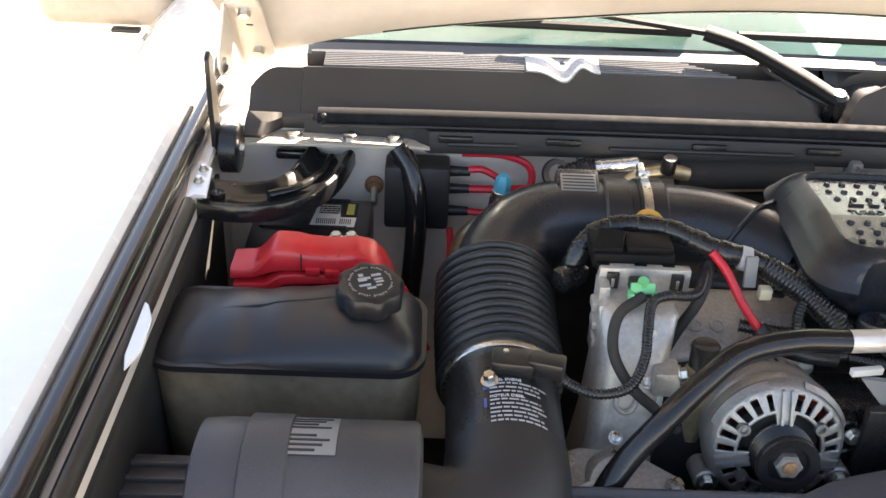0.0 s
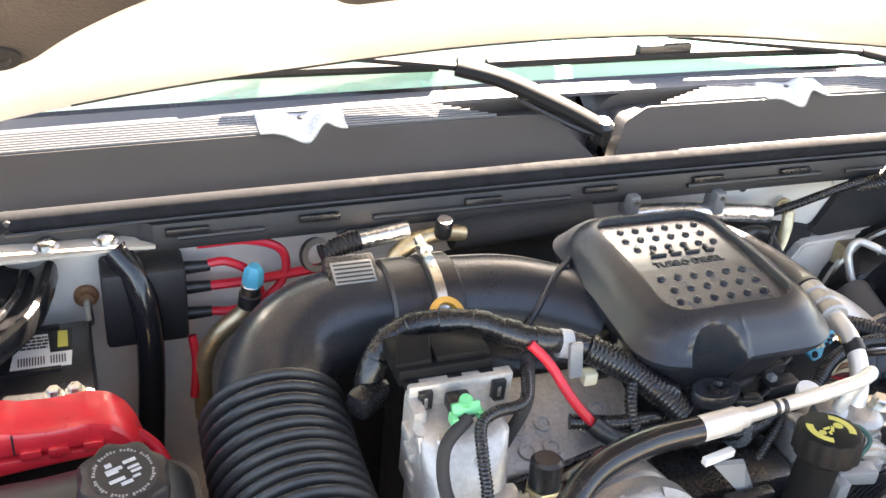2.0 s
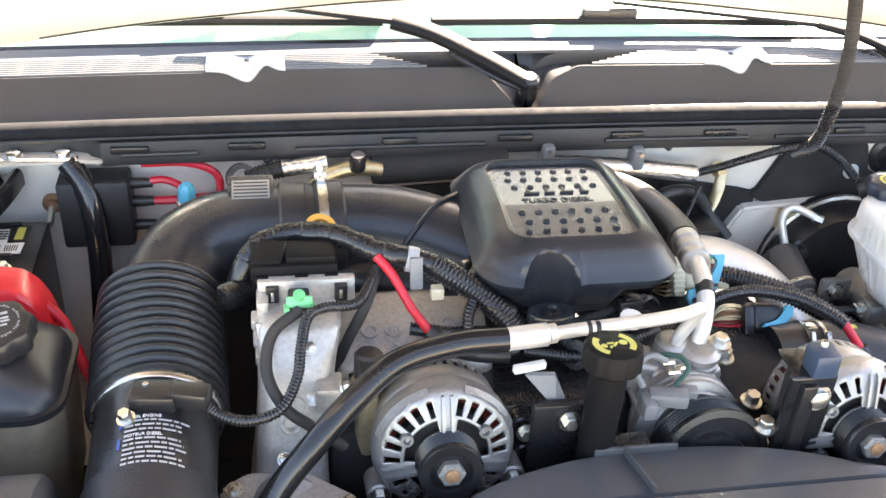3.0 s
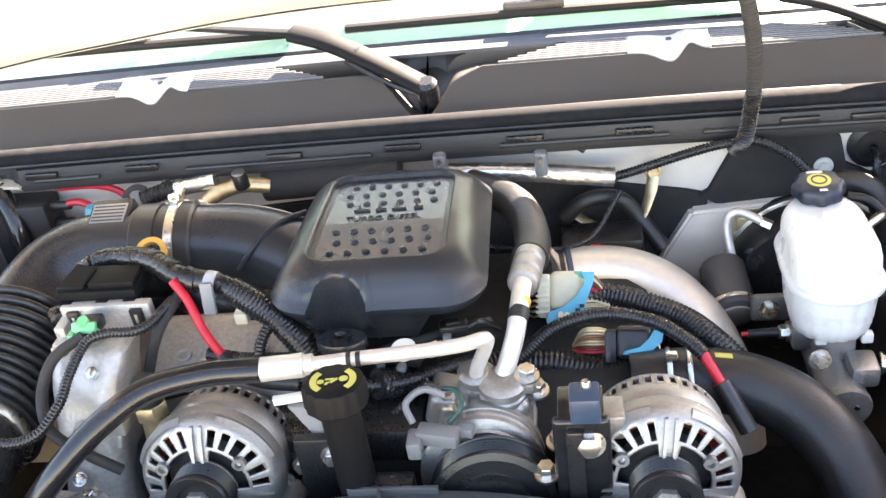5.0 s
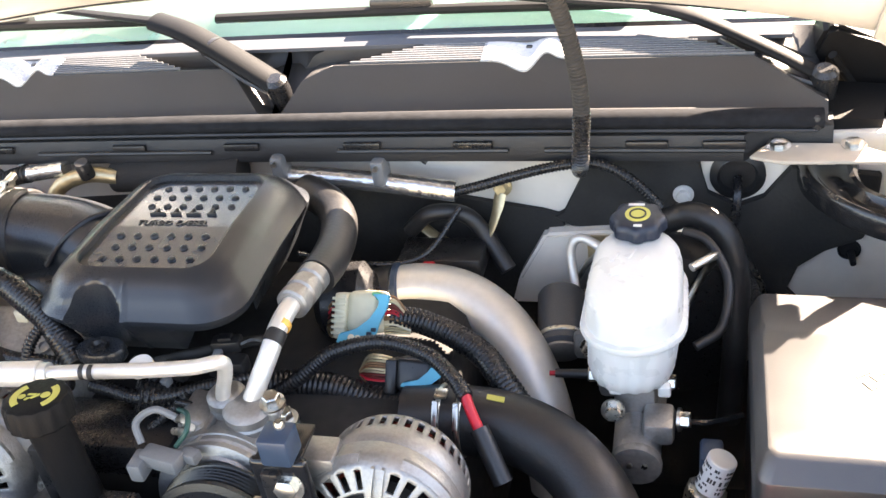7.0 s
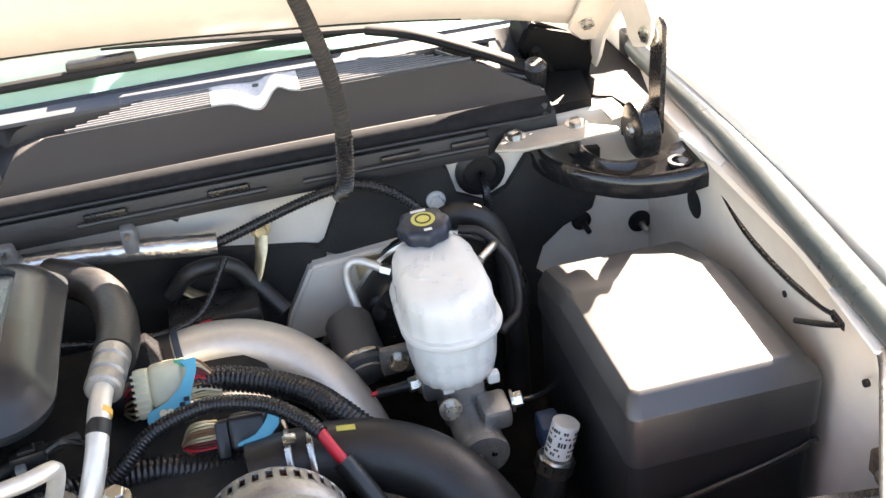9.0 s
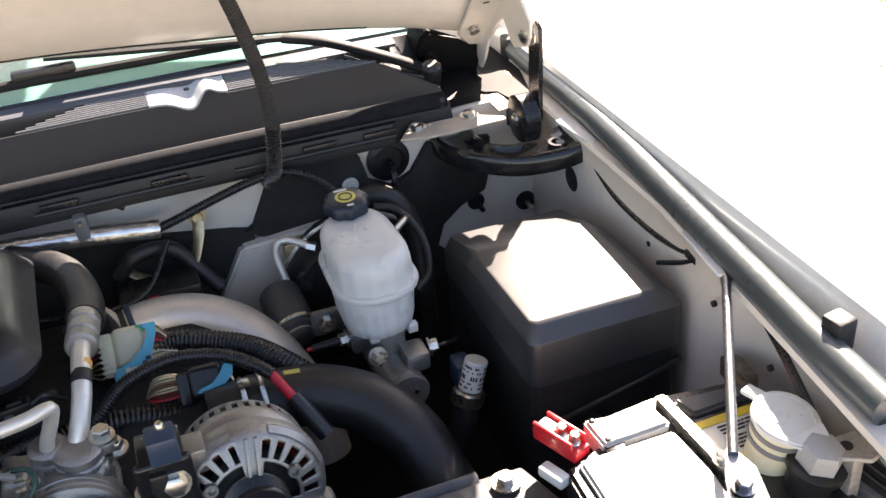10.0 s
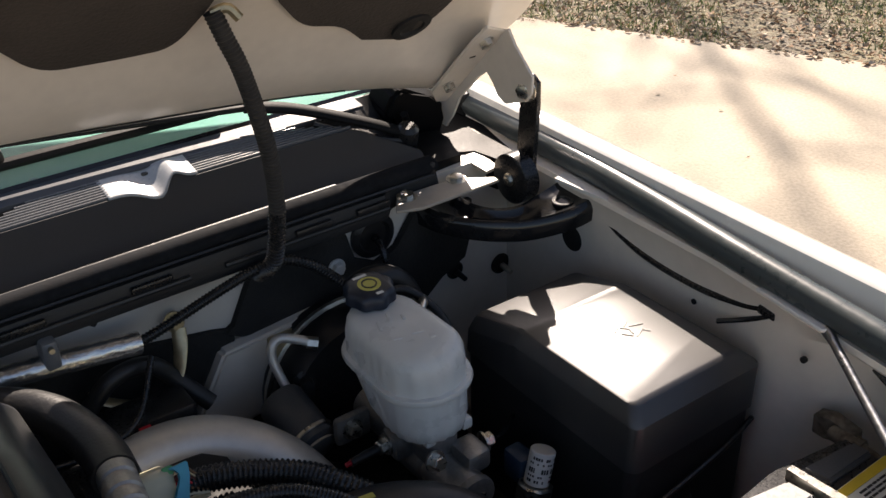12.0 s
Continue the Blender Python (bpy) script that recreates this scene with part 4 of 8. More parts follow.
for pts, r, m in ((((-0.48, -0.008, 1.164), (-0.46, -0.01, 1.165), (-0.435, -0.014, 1.15), (-0.425, -0.02, 1.125)), 0.005, RED_WIRE),
                  (((-0.48, -0.008, 1.135), (-0.44, -0.01, 1.137), (-0.39, -0.012, 1.142), (-0.355, -0.016, 1.148)), 0.0055, RED_WIRE),
                  (((-0.478, -0.008, 1.101), (-0.455, -0.012, 1.102), (-0.42, -0.014, 1.115), (-0.398, -0.012, 1.14), (-0.40, -0.006, 1.170), (-0.435, -0.002, 1.184), (-0.49, 0.0, 1.184)), 0.005, RED_WIRE),
                  (((-0.502, -0.02, 1.08), (-0.50, -0.03, 1.05), (-0.505, -0.04, 1.01)), 0.005, RED_WIRE)):
    bm = B()
    sweep(bm, pts, r, 8, 0.006)
    solo("battery_cable", bm, m, "red insulated battery cable across the firewall", "cable", "red firewall cables")
bm = B()
lathe(bm, [(0.019, -0.004), (0.019, 0.004), (0.012, 0.004), (0.012, -0.004), (0.019, -0.004)], (-0.368, -0.036, 1.178), (0.3, -1, 0.4), 24, caps=False)
solo("cable_ring", bm, RUBBER, "black rubber ring clip on the firewall", "clip")

line = thing("service_line", (-0.46, -0.03, 1.0), "gold zinc plated refrigerant line with a blue capped valve", "pipe")
bm = B()
sweep(bm, [(-0.440, -0.03, 1.120), (-0.448, -0.03, 1.108), (-0.461, -0.03, 1.097), (-0.475, -0.03, 1.084), (-0.488, -0.03, 1.062), (-0.494, -0.03, 1.03), (-0.494, -0.03, 0.97)], 0.0105, 14, 0.006)
part("tube", bm, BRASS, line)
bm = B()
rod(bm, (-0.441, -0.03, 1.118), (-0.439, -0.031, 1.135), 0.0125, 16, soft=0.001)
part("collar", bm, RUBBER, line)
bm = B()
rod(bm, (-0.439, -0.031, 1.135), (-0.438, -0.032, 1.148), 0.011, 16, soft=0.001)
part("valve", bm, STEEL, line)
bm = B()
lathe(bm, [(0.010, 0), (0.011, 0.006), (0.010, 0.02), (0.006, 0.026)], (-0.437, -0.032, 1.146), (0.1, -0.1, 1), 12, wave=(6, 0.06))
part("valve_cap", bm, BLUE, line, "bright blue plastic cap")
bm = B()
lathe(bm, [(0.014, 0), (0.014, 0.035)], (-0.44, -0.02, 1.065), (0, -0.3, 1), 6)
solo("pipe_fitting", bm, BRASS, "brass coloured hexagon fitting on the firewall", "fitting")

bm = B()
lathe(bm, [(0.020, 0), (0.0205, 0.004), (0.0205, 0.17), (0.019, 0.176)], (-0.205, -0.012, 1.172), (1, 0.0, 0.04), 20)
solo("foam_pipe_sleeve", bm, FOAM, "black foam sleeve on a pipe along the firewall", "pipe sleeve")
hp = thing("refrigerant_pipe", (-0.25, -0.04, 1.16), "gold zinc refrigerant pipe with black valve cap and foil end", "pipe")
bm = B()
sweep(bm, [(-0.195, -0.024, 1.178), (-0.225, -0.03, 1.185), (-0.255, -0.034, 1.180), (-0.278, -0.038, 1.166), (-0.285, -0.04, 1.145)], 0.010, 14, 0.006)
part("tube", bm, BRASS, hp)
bm = B()
lathe(bm, [(0.010, 0), (0.010, 0.018), (0.0085, 0.022)], (-0.225, -0.038, 1.188), (0, -0.2, 1), 14, wave=(10, 0.04))
part("valve_cap", bm, BLACK, hp)
bm = B()
sweep(bm, [(-0.262, -0.026, 1.192), (-0.29, -0.026, 1.188), (-0.318, -0.026, 1.184)], 0.0105, 14, 0.006)
part("foil_end", bm, WRAP, hp, "crinkled foil wrapped end")
bm = B()
sweep(bm, [(-0.318, -0.026, 1.184), (-0.335, -0.028, 1.182), (-0.362, -0.034, 1.176)], 0.0115, 12, ribs=(0.005, 0.12))
part("boot", bm, RUBBER, hp)
bm = B()
sweep(bm, [(-0.34, -0.012, 1.188), (-0.30, -0.008, 1.20), (-0.24, -0.006, 1.203), (-0.14, -0.004, 1.204)], 0.0032, 8, 0.01)
solo("firewall_wire", bm, LOOM, "thin black wire along the firewall", "wire")

foil = thing("foil_pipe", (0.14, -0.017, 1.15), "foil wrapped silver pipe clipped along the firewall", "pipe")
bm = B()
sweep(bm, [(0.02, -0.012, 1.172), (0.08, -0.014, 1.170), (0.15, -0.016, 1.164), (0.234, -0.017, 1.153)], 0.0125, 18, 0.006)
part("tube", bm, WRAP, foil)
for x, z in ((0.024, 1.185), (0.147, 1.178)):
    bm = B()
    box(bm, (x, -0.016, z + 0.004), (0.016, 0.028, 0.032), 0.004)
    part("clamp", bm, GREY, foil, "grey steel clamp")
    bm = B()
    rod(bm, (x, -0.03, z + 0.014), (x, -0.036, z + 0.014), 0.003, 8)
    part("rivet", bm, STEEL, foil)
bm = B()
sweep(bm, [(-0.15, -0.004, 1.2), (0.0, -0.004, 1.2), (0.10, -0.002, 1.197), (0.19, 0.0, 1.190), (0.20, 0.0, 1.184)], 0.0055, 8, 0.012)
solo("firewall_tube", bm, BLACK, "black vacuum tube clipped along the firewall", "tube")

bm = B()
sweep(bm, [(0.232, -0.018, 1.153), (0.265, -0.022, 1.164), (0.31, -0.026, 1.180), (0.36, -0.026, 1.192), (0.40, -0.024, 1.192), (0.435, -0.03, 1.175), (0.465, -0.036, 1.145)], 0.0062, 10, ribs=(0.0042, 0.16))
solo("loom_tube", bm, LOOM, "black corrugated wiring loom across the firewall", "wiring loom")
lead = thing("hood_lamp_lead", (0.375, -0.03, 1.18), "black sleeved cable rising from a grommet to the hood", "cable")
bm = B()
sweep(bm, [(0.377, -0.012, 1.178), (0.383, -0.045, 1.21), (0.389, -0.054, 1.27)], 0.0095, 12, ribs=(0.0042, 0.16))
part("corrugated_end", bm, LOOM, lead)
bm = B()
sweep(bm, [(0.389, -0.054, 1.27), (0.388, -0.058, 1.31), (0.381, -0.063, 1.36), (0.364, -0.070, 1.43), (0.352, -0.069, 1.466), (0.345, -0.066, 1.490)], 0.0090, 12, ribs=(0.0042, 0.10))
part("sleeve", bm, TAPE, lead)
bm = B()
lathe(bm, [(0.014, 0), (0.014, 0.005), (0.009, 0.008)], (0.376, 0.024, 1.172), (0, -1, 0), 18)
part("grommet", bm, PAPER, lead, "pale ring grommet")
bm = B()
sweep(bm, [(0.345, -0.064, 1.488), (0.358, -0.070, 1.492), (0.366, -0.075, 1.482)], 0.005, 8, 0.004)
part("clip", bm, BRASS, lead)

# sound mats and openings on the firewall
bm = B()
slab(bm, [(-0.02, 0.024, 1.145), (0.20, 0.024, 1.13), (0.325, 0.024, 1.106), (0.350, 0.024, 1.100), (0.350, 0.024, 1.0), (0.31, 0.024, 0.95), (0.298, 0.024, 0.645), (-0.02, 0.024, 0.645)], (0, -0.008, 0))
bmesh.ops.bevel(bm, geom=bm.edges[:], offset=0.002, segments=1, affect="EDGES")
solo("sound_mat", bm, MAT_PAD, "dark sound deadening mat behind the engine", "mat", "firewall mats")
bm = B()
slab(bm, [(0.335, 0.024, 1.100), (0.352, 0.024, 1.103), (0.392, 0.024, 1.190), (0.48, 0.024, 1.192), (0.505, 0.024, 1.17), (0.512, 0.024, 1.13), (0.545, 0.024, 1.112), (0.575, 0.024, 1.125),
          (0.60, 0.024, 1.165), (0.692, 0.024, 1.155), (0.690, 0.024, 1.105), (0.680, 0.024, 1.072), (0.640, 0.024, 1.058), (0.612, 0.024, 1.035), (0.60, 0.024, 1.0), (0.65, 0.024, 0.95), (0.70, 0.024, 0.645), (0.30, 0.024, 0.645), (0.30, 0.024, 0.95), (0.43, 0.024, 0.97), (0.45, 0.024, 1.075), (0.36, 0.024, 1.085)], (0, -0.010, 0))
bmesh.ops.bevel(bm, geom=bm.edges[:], offset=0.002, segments=1, affect="EDGES")
solo("sound_mat", bm, MAT_PAD, "dark sound deadening mat behind the brake reservoir", "mat", "firewall mats")
bm = B()
slab(bm, [(-0.44, 0.024, 1.02), (-0.40, 0.024, 1.075), (-0.30, 0.024, 1.12), (-0.024, 0.024, 1.135), (-0.024, 0.024, 0.645), (-0.44, 0.024, 0.645)], (0, -0.008, 0))
bmesh.ops.bevel(bm, geom=bm.edges[:], offset=0.002, segments=1, affect="EDGES")
solo("sound_mat", bm, MAT_PAD, "dark sound deadening mat behind the intake duct", "mat", "firewall mats")
port = thing("cable_port", (0.545, 0.02, 1.15), "round black rubber cable port in the cream firewall", "grommet")
bm = B()
lathe(bm, [(0.030, 0), (0.030, 0.006), (0.022, 0.010), (0.019, 0.004), (0.0, 0.004)], (0.545, 0.026, 1.151), (0, -1, 0), 28, caps=False)
part("rubber", bm, RUBBER, port)
bm = B()
sweep(bm, [(0.545, 0.018, 1.15), (0.545, 0.0, 1.14), (0.542, -0.012, 1.11), (0.535, -0.02, 1.06)], 0.005, 8, 0.006)
part("wire", bm, LOOM, port)
bm = B()
hexbolt(bm, (0.487, 0.014, 1.131), (0, -1, 0), 0.008, 0.010)
solo("firewall_nut", bm, PAPER, "pale plastic nut holding the sound mat", "nut", "firewall nuts")
bm = B()
hexbolt(bm, (0.282, 0.012, 1.143), (0, -1, 0.2), 0.008, 0.016)
solo("firewall_nut", bm, BRASS, "zinc plated nut with a braided ground strap", "nut", "firewall nuts")
bm = B()
sweep(bm, [(0.282, -0.002, 1.142), (0.276, -0.012, 1.12), (0.262, -0.02, 1.09), (0.235, -0.02, 1.075), (0.20, -0.01, 1.085), (0.175, 0.0, 1.10)], 0.008, 10, 0.006, flat=0.35)
solo("ground_strap", bm, BRASS, "braided copper ground strap behind the engine", "strap")
for x, z, r in ((0.745, 1.033, 0.013), (0.668, 1.052, 0.011)):
    bm = B()
    lathe(bm, [(r * 1.15, 0), (r * 1.15, 0.002), (r, 0.003), (r * 0.9, 0.001)], (x, 0.0243, z), (0, -1, 0), 24)
    plug = solo("panel_plug", bm, DARK, "dark rubber plug in the cream corner panel", "plug", "panel plugs")
    bm = B()
    rod(bm, (x + 0.002, 0.022, z - 0.003), (x + 0.003, 0.004, z - 0.006), 0.0045, 10, 0.0035)
    part("stud", bm, STEEL if x > 0.7 else RUBBER, plug)
bm = B()
lathe(bm, [(0.019, 0), (0.019, 0.002), (0.017, 0.003)], (0.7600, -0.102, 1.126), (-1, 0, 0), 24)
solo("panel_plug", bm, DARK, "dark rubber plug in the cream corner panel", "plug", "panel plugs")

# ---- battery under the coolant tank ----
bat = thing("battery", (-0.68, -0.12, 0.92), "black truck battery with a white printed label", "battery", "batteries")
bm = B()
box(bm, (-0.681, -0.125, 1.01), (0.152, 0.21, 0.22), 0.006)
part("case", bm, BLACK, bat)
for y in (-0.03, -0.10, -0.17):
    bm = B()
    box(bm, (-0.69, y, 1.121), (0.11, 0.006, 0.004), 0.001)
    part("lid_rib", bm, BLACK, bat)
bm = B()
slab(bm, [(-0.6825, -0.097, 1.1205), (-0.626, -0.0965, 1.1205), (-0.6245, -0.074, 1.1205), (-0.645, -0.074, 1.1205), (-0.647, -0.042, 1.1205), (-0.676, -0.042, 1.1205)], (0, 0, 0.0012))
lab = part("label", bm, PAPER, bat, "white paper label")
bm = B()
slab(bm, [(-0.643, -0.071, 1.1205), (-0.624, -0.071, 1.1205), (-0.623, -0.036, 1.1205), (-0.644, -0.036, 1.1205)], (0, 0, 0.0012))
part("brand_patch", bm, INK, lab)
bm = B()
slab(bm, [(-0.638, -0.067, 1.1218), (-0.628, -0.067, 1.1218), (-0.628, -0.04, 1.1218), (-0.637, -0.04, 1.1218)], (0, 0, 0.0006))
part("brand_mark", bm, YELLOW, lab)
bm = B()
bars(bm, (-0.673, -0.046, 1.1218), (1, 0, 0), (0, -1, 0), 4, 0.03, 0.0055, 0.003, -0.0004, 3)
for i in range(16):
    a = -0.675 + i * 0.0026 + (0.004 if i > 9 else 0)
    slab(bm, [(a, -0.092, 1.1218), (a + 0.0012, -0.092, 1.1218), (a + 0.0012, -0.079, 1.1218), (a, -0.079, 1.1218)], (0, 0, 0.0004))
part("print", bm, INK, lab)
def red_cover(profile, y0, y1, soft):
    """A moulded strip whose upper and lower outlines run along x."""
    xs = np.linspace(profile[0][0], profile[-1][0], 64)
    hi, lo = (np.interp(xs, [p[0] for p in profile], [p[k] for p in profile]) for k in (1, 2))
    for _ in range(2):
        hi[1:-1], lo[1:-1] = (hi[:-2] + 2 * hi[1:-1] + hi[2:]) / 4, (lo[:-2] + 2 * lo[1:-1] + lo[2:]) / 4
    bm = B()
    loft(bm, [[Vector((x, y, z)) for y, z in ((y0 + soft * 0.3, b), (y0, b + 0.002), (y0, a - soft), (y0 + soft * 0.35, a - soft * 0.35), (y0 + soft, a), (y1 - soft, a - 0.001), (y1, a - soft), (y1, b))] for x, a, b in zip(xs, hi, lo)])
    return bm


cover = solo("terminal_cover", red_cover(((-0.753, 1.160, 1.146), (-0.727, 1.162, 1.148), (-0.722, 1.166, 1.150), (-0.704, 1.187, 1.157), (-0.675, 1.186, 1.160), (-0.671, 1.183, 1.160), (-0.640, 1.181, 1.158), (-0.612, 1.184, 1.159), (-0.594, 1.180, 1.156), (-0.580, 1.166, 1.146), (-0.570, 1.142, 1.126), (-0.567, 1.124, 1.110)), -0.252, -0.200, 0.007),
             RED, "bright red plastic cover over the battery terminal", "terminal cover", angle=30)
part("lower_clip", red_cover(((-0.750, 1.142, 1.119), (-0.716, 1.143, 1.120), (-0.706, 1.150, 1.128), (-0.697, 1.156, 1.141), (-0.640, 1.157, 1.146), (-0.598, 1.157, 1.149), (-0.582, 1.147, 1.137)), -0.2545, -0.206, 0.004), RED, cover, "", 30)
for x, z in ((-0.660, 1.161), (-0.638, 1.160), (-0.610, 1.161)):
    bm = B()
    box(bm, (x, -0.2535, z), (0.017, 0.006, 0.010), 0.002)
    part("snap_tab", bm, RED, cover)
bm = B()
box(bm, (-0.6725, -0.2515, 1.172), (0.0016, 0.003, 0.020), 0.0005)
part("split_line", bm, DARK, cover)
for x, y in ((-0.640, -0.196), (-0.622, -0.195)):
    bm = B()
    hexbolt(bm, (x, y + 0.012, 1.164), (0, 0, 1), 0.006, 0.008)
    part("terminal_nut", bm, STEEL, cover)
bm = B()
sweep(bm, [(-0.575, -0.225, 1.135), (-0.558, -0.23, 1.115), (-0.545, -0.25, 1.09), (-0.53, -0.27, 1.06)], 0.006, 10, 0.008)
cover.location.z -= 0.008
solo("battery_cable", bm, RED_WIRE, "red battery cable dropping behind the coolant tank", "cable")

# ---- coolant tank ----
tank = thing("coolant_tank", (-0.672, -0.345, 0.98), "coolant tank with black ribbed top and yellowed translucent body", "tank")
bm = B()
rings = []
for z, gx, gy in ((0.98, -0.012, -0.012), (1.0, -0.004, -0.004), (1.08, 0.0, 0.0), (1.136, 0.002, 0.002)):
    rings.append(rounded(-0.672, -0.343, 0.136 + gx, 0.066 + gy, 0.03, z))
for ring in rings:
    for v in ring:
        if v.y < -0.36:
            v.y += 0.004 * abs(math.sin((v.x + 0.672) * math.pi / 0.052)) ** 6
loft(bm, rings)
part("body", bm, AMBER, tank, "yellowed translucent plastic body")
bm = B()
loft(bm, [rounded(-0.672, -0.343, 0.142, 0.072, 0.034, z) for z in (1.134, 1.141)])
part("weld_flange", bm, TANK, tank)
bm = B()
rings = []
for k in range(12):
    th = math.pi / 2 * k / 11
    z, inset = 1.141 + 0.044 * math.sin(th), 0.003 + 0.0655 * (1 - math.cos(th)) ** 0.8
    ring = rounded(-0.672, -0.343, 0.140 - inset, 0.070 - inset, min(0.034 - inset * 0.3, 0.069 - inset), z, 8, 24)
    for v in ring:
        rise = 0.5 + 0.5 * math.tanh((v.x + 0.70) / 0.09)
        groove = math.exp(-((v.x + 0.758) / 0.016) ** 2) + math.exp(-((v.x + 0.706) / 0.016) ** 2) + 0.4 * math.exp(-((v.x + 0.655) / 0.02) ** 2)
        v.z = 1.141 + (v.z - 1.141) * (0.30 + 0.74 * rise) * (1 - 0.07 * groove)
        v.y += 0.0035 * groove * (1 if v.y < -0.343 else -1) * min(1.0, abs(v.y + 0.343) / 0.02)
    rings.append(ring)
loft(bm, rings)
part("top", bm, TANK, tank, "glossy black ribbed top", 60)
bm = B()
lathe(bm, [(0.028, -0.022), (0.028, -0.004), (0.026, 0.0)], (-0.590, -0.347, 1.19), (0.05, -0.12, 1), 24)
part("neck", bm, TANK, tank)
bm = B()
CAPN = Vector((0.05, -0.14, 1)).normalized()
lathe(bm, [(0.031, -0.003), (0.034, 0.0), (0.034, 0.015), (0.031, 0.020), (0.026, 0.0215)], (-0.590, -0.348, 1.186), CAPN, 64, wave=(8, 0.055))
cap = part("cap", bm, TANK, tank, "black scalloped pressure cap")
bm = B()
lathe(bm, [(0.0245, 0.0), (0.0245, 0.0008)], Vector((-0.590, -0.348, 1.186)) + CAPN * 0.0213, CAPN, 32)
part("cap_face", bm, INK, cap)
CC = Vector((-0.590, -0.348, 1.186)) + CAPN * 0.0222
bm = B()
turn = basis(CAPN)
for k in range(52):
    if k % 13 in (5, 11):
        continue
    a = 2 * math.pi * k / 52
    r0, r1 = 0.0205, 0.0219 + 0.0006 * (k % 3)
    slab(bm, [CC + turn @ Vector((r * math.cos(b), r * math.sin(b), 0)) for r, b in ((r0, a), (r1, a), (r1, a + 0.075), (r0, a + 0.075))], CAPN * 0.0005)
part("print_ring", bm, SILVER_LABEL, cap)
bm = B()
for dx, dy, w, h in ((-0.012, 0.002, 0.009, 0.005), (-0.010, 0.009, 0.005, 0.004), (-0.004, 0.004, 0.005, 0.003), (-0.013, -0.006, 0.012, 0.003), (-0.006, -0.011, 0.009, 0.003), (0.004, 0.001, 0.009, 0.0022), (0.005, -0.003, 0.008, 0.0022), (0.003, 0.007, 0.010, 0.003), (0.004, -0.008, 0.006, 0.002)):
    slab(bm, [CC + turn @ Vector((dx + a * w, dy + b * h, 0)) for a, b in ((0, 0), (1, 0), (1, 1), (0, 1))], CAPN * 0.0005)
part("print", bm, CUP, cap)

# ---- air filter housing ----
house = thing("air_filter_housing", (-0.63, -0.58, 0.98), "matte black air filter housing with a silver label", "air filter")
bm = B()
lathe(bm, [(0.07, 0), (0.082, 0.004), (0.084, 0.02), (0.084, 0.045), (0.088, 0.047), (0.088, 0.085), (0.085, 0.087), (0.085, 0.196), (0.082, 0.2), (0.068, 0.203)], (-0.733, -0.545, 1.082), (1, 0, 0), 40)
part("drum", bm, DRUM, house)
bm = B()
sweep(bm, [(-0.54, -0.56, 1.075), (-0.505, -0.565, 1.076), (-0.47, -0.555, 1.083), (-0.452, -0.525, 1.091), (-0.45, -0.485, 1.097)], 0.064, 28, 0.012, ends=0.06)
part("outlet_elbow", bm, TEXTURED, house)
bm = B()
box(bm, (-0.775, -0.565, 1.03), (0.085, 0.16, 0.13), 0.01)
part("intake_box", bm, DRUM, house)
for i in range(6):
    bm = B()
    box(bm, (-0.773, -0.505 - 0.02 * i, 1.097), (0.07, 0.005, 0.006), 0.001)
    part("rib", bm, DRUM, house)


def on_drum(x, s):
    a = s / 0.0887
    return Vector((x, -0.545 + 0.0857 * math.sin(a), 1.082 + 0.0857 * math.cos(a)))


bm = B()
rows = [[on_drum(x, s) + Vector((0, 0, 0.0004)) for x in (-0.652, -0.606)] for s in np.linspace(0.048, -0.016, 8)]
loft(bm, rows, (False, False), closed=False)
lab = part("label", bm, SILVER_LABEL, house, "silver printed label")
bm = B()
for i, s in enumerate(np.linspace(0.041, -0.010, 9)):
    if i == 4:
        continue
    a, b = on_drum(-0.648, s), on_drum(-0.612 - 0.006 * (i % 3), s)
    c, d = on_drum(-0.612 - 0.006 * (i % 3), s - 0.0022), on_drum(-0.648, s - 0.0022)
    slab(bm, [a, b, c, d], Vector((0, 0.0, 0.0012)))
part("print", bm, INK, lab)

# ---- intake duct ----
duct = thing("intake_duct", (-0.4, -0.25, 1.05), "black moulded air intake duct with ribbed bellows and clamps", "air duct")
bm = B()
rod(bm, (-0.45, -0.50, 1.0965), (-0.45, -0.372, 1.104), 0.0585, 36)
tube = part("sensor_tube", bm, BLACK, duct)
bm = B()
sweep(bm, [(-0.45, -0.375, 1.104), (-0.452, -0.33, 1.109), (-0.4535, -0.28, 1.118), (-0.4525, -0.225, 1.13)], 0.0690, 36, ribs=(0.0135, 0.13))
part("bellows", bm, RUBBER, duct, "ribbed rubber bellows", 80)
bm = B()
sweep(bm, [(-0.451, -0.236, 1.128), (-0.444, -0.20, 1.138), (-0.427, -0.166, 1.15), (-0.397, -0.146, 1.159), (-0.36, -0.139, 1.163), (-0.315, -0.138, 1.163)], 0.0555, 36, 0.008, ends=0.052)
part("elbow", bm, SATIN, duct, "", 60)
bm = B()
lathe(bm, [(0.062, 0), (0.0635, 0.002), (0.0635, 0.012), (0.062, 0.014)], (-0.45, -0.388, 1.103), (0, 1, 0.06), 40)
cl = part("clamp_band", bm, STEEL, duct, "steel band clamp")
bm = B()
lathe(bm, [(0.054, 0), (0.057, 0.003), (0.057, 0.03), (0.0545, 0.031), (0.0545, 0.04), (0.057, 0.041), (0.057, 0.072), (0.054, 0.075)], (-0.325, -0.138, 1.163), (1, 0.02, 0), 40)
part("cuff", bm, RUBBER, duct)
bm = B()
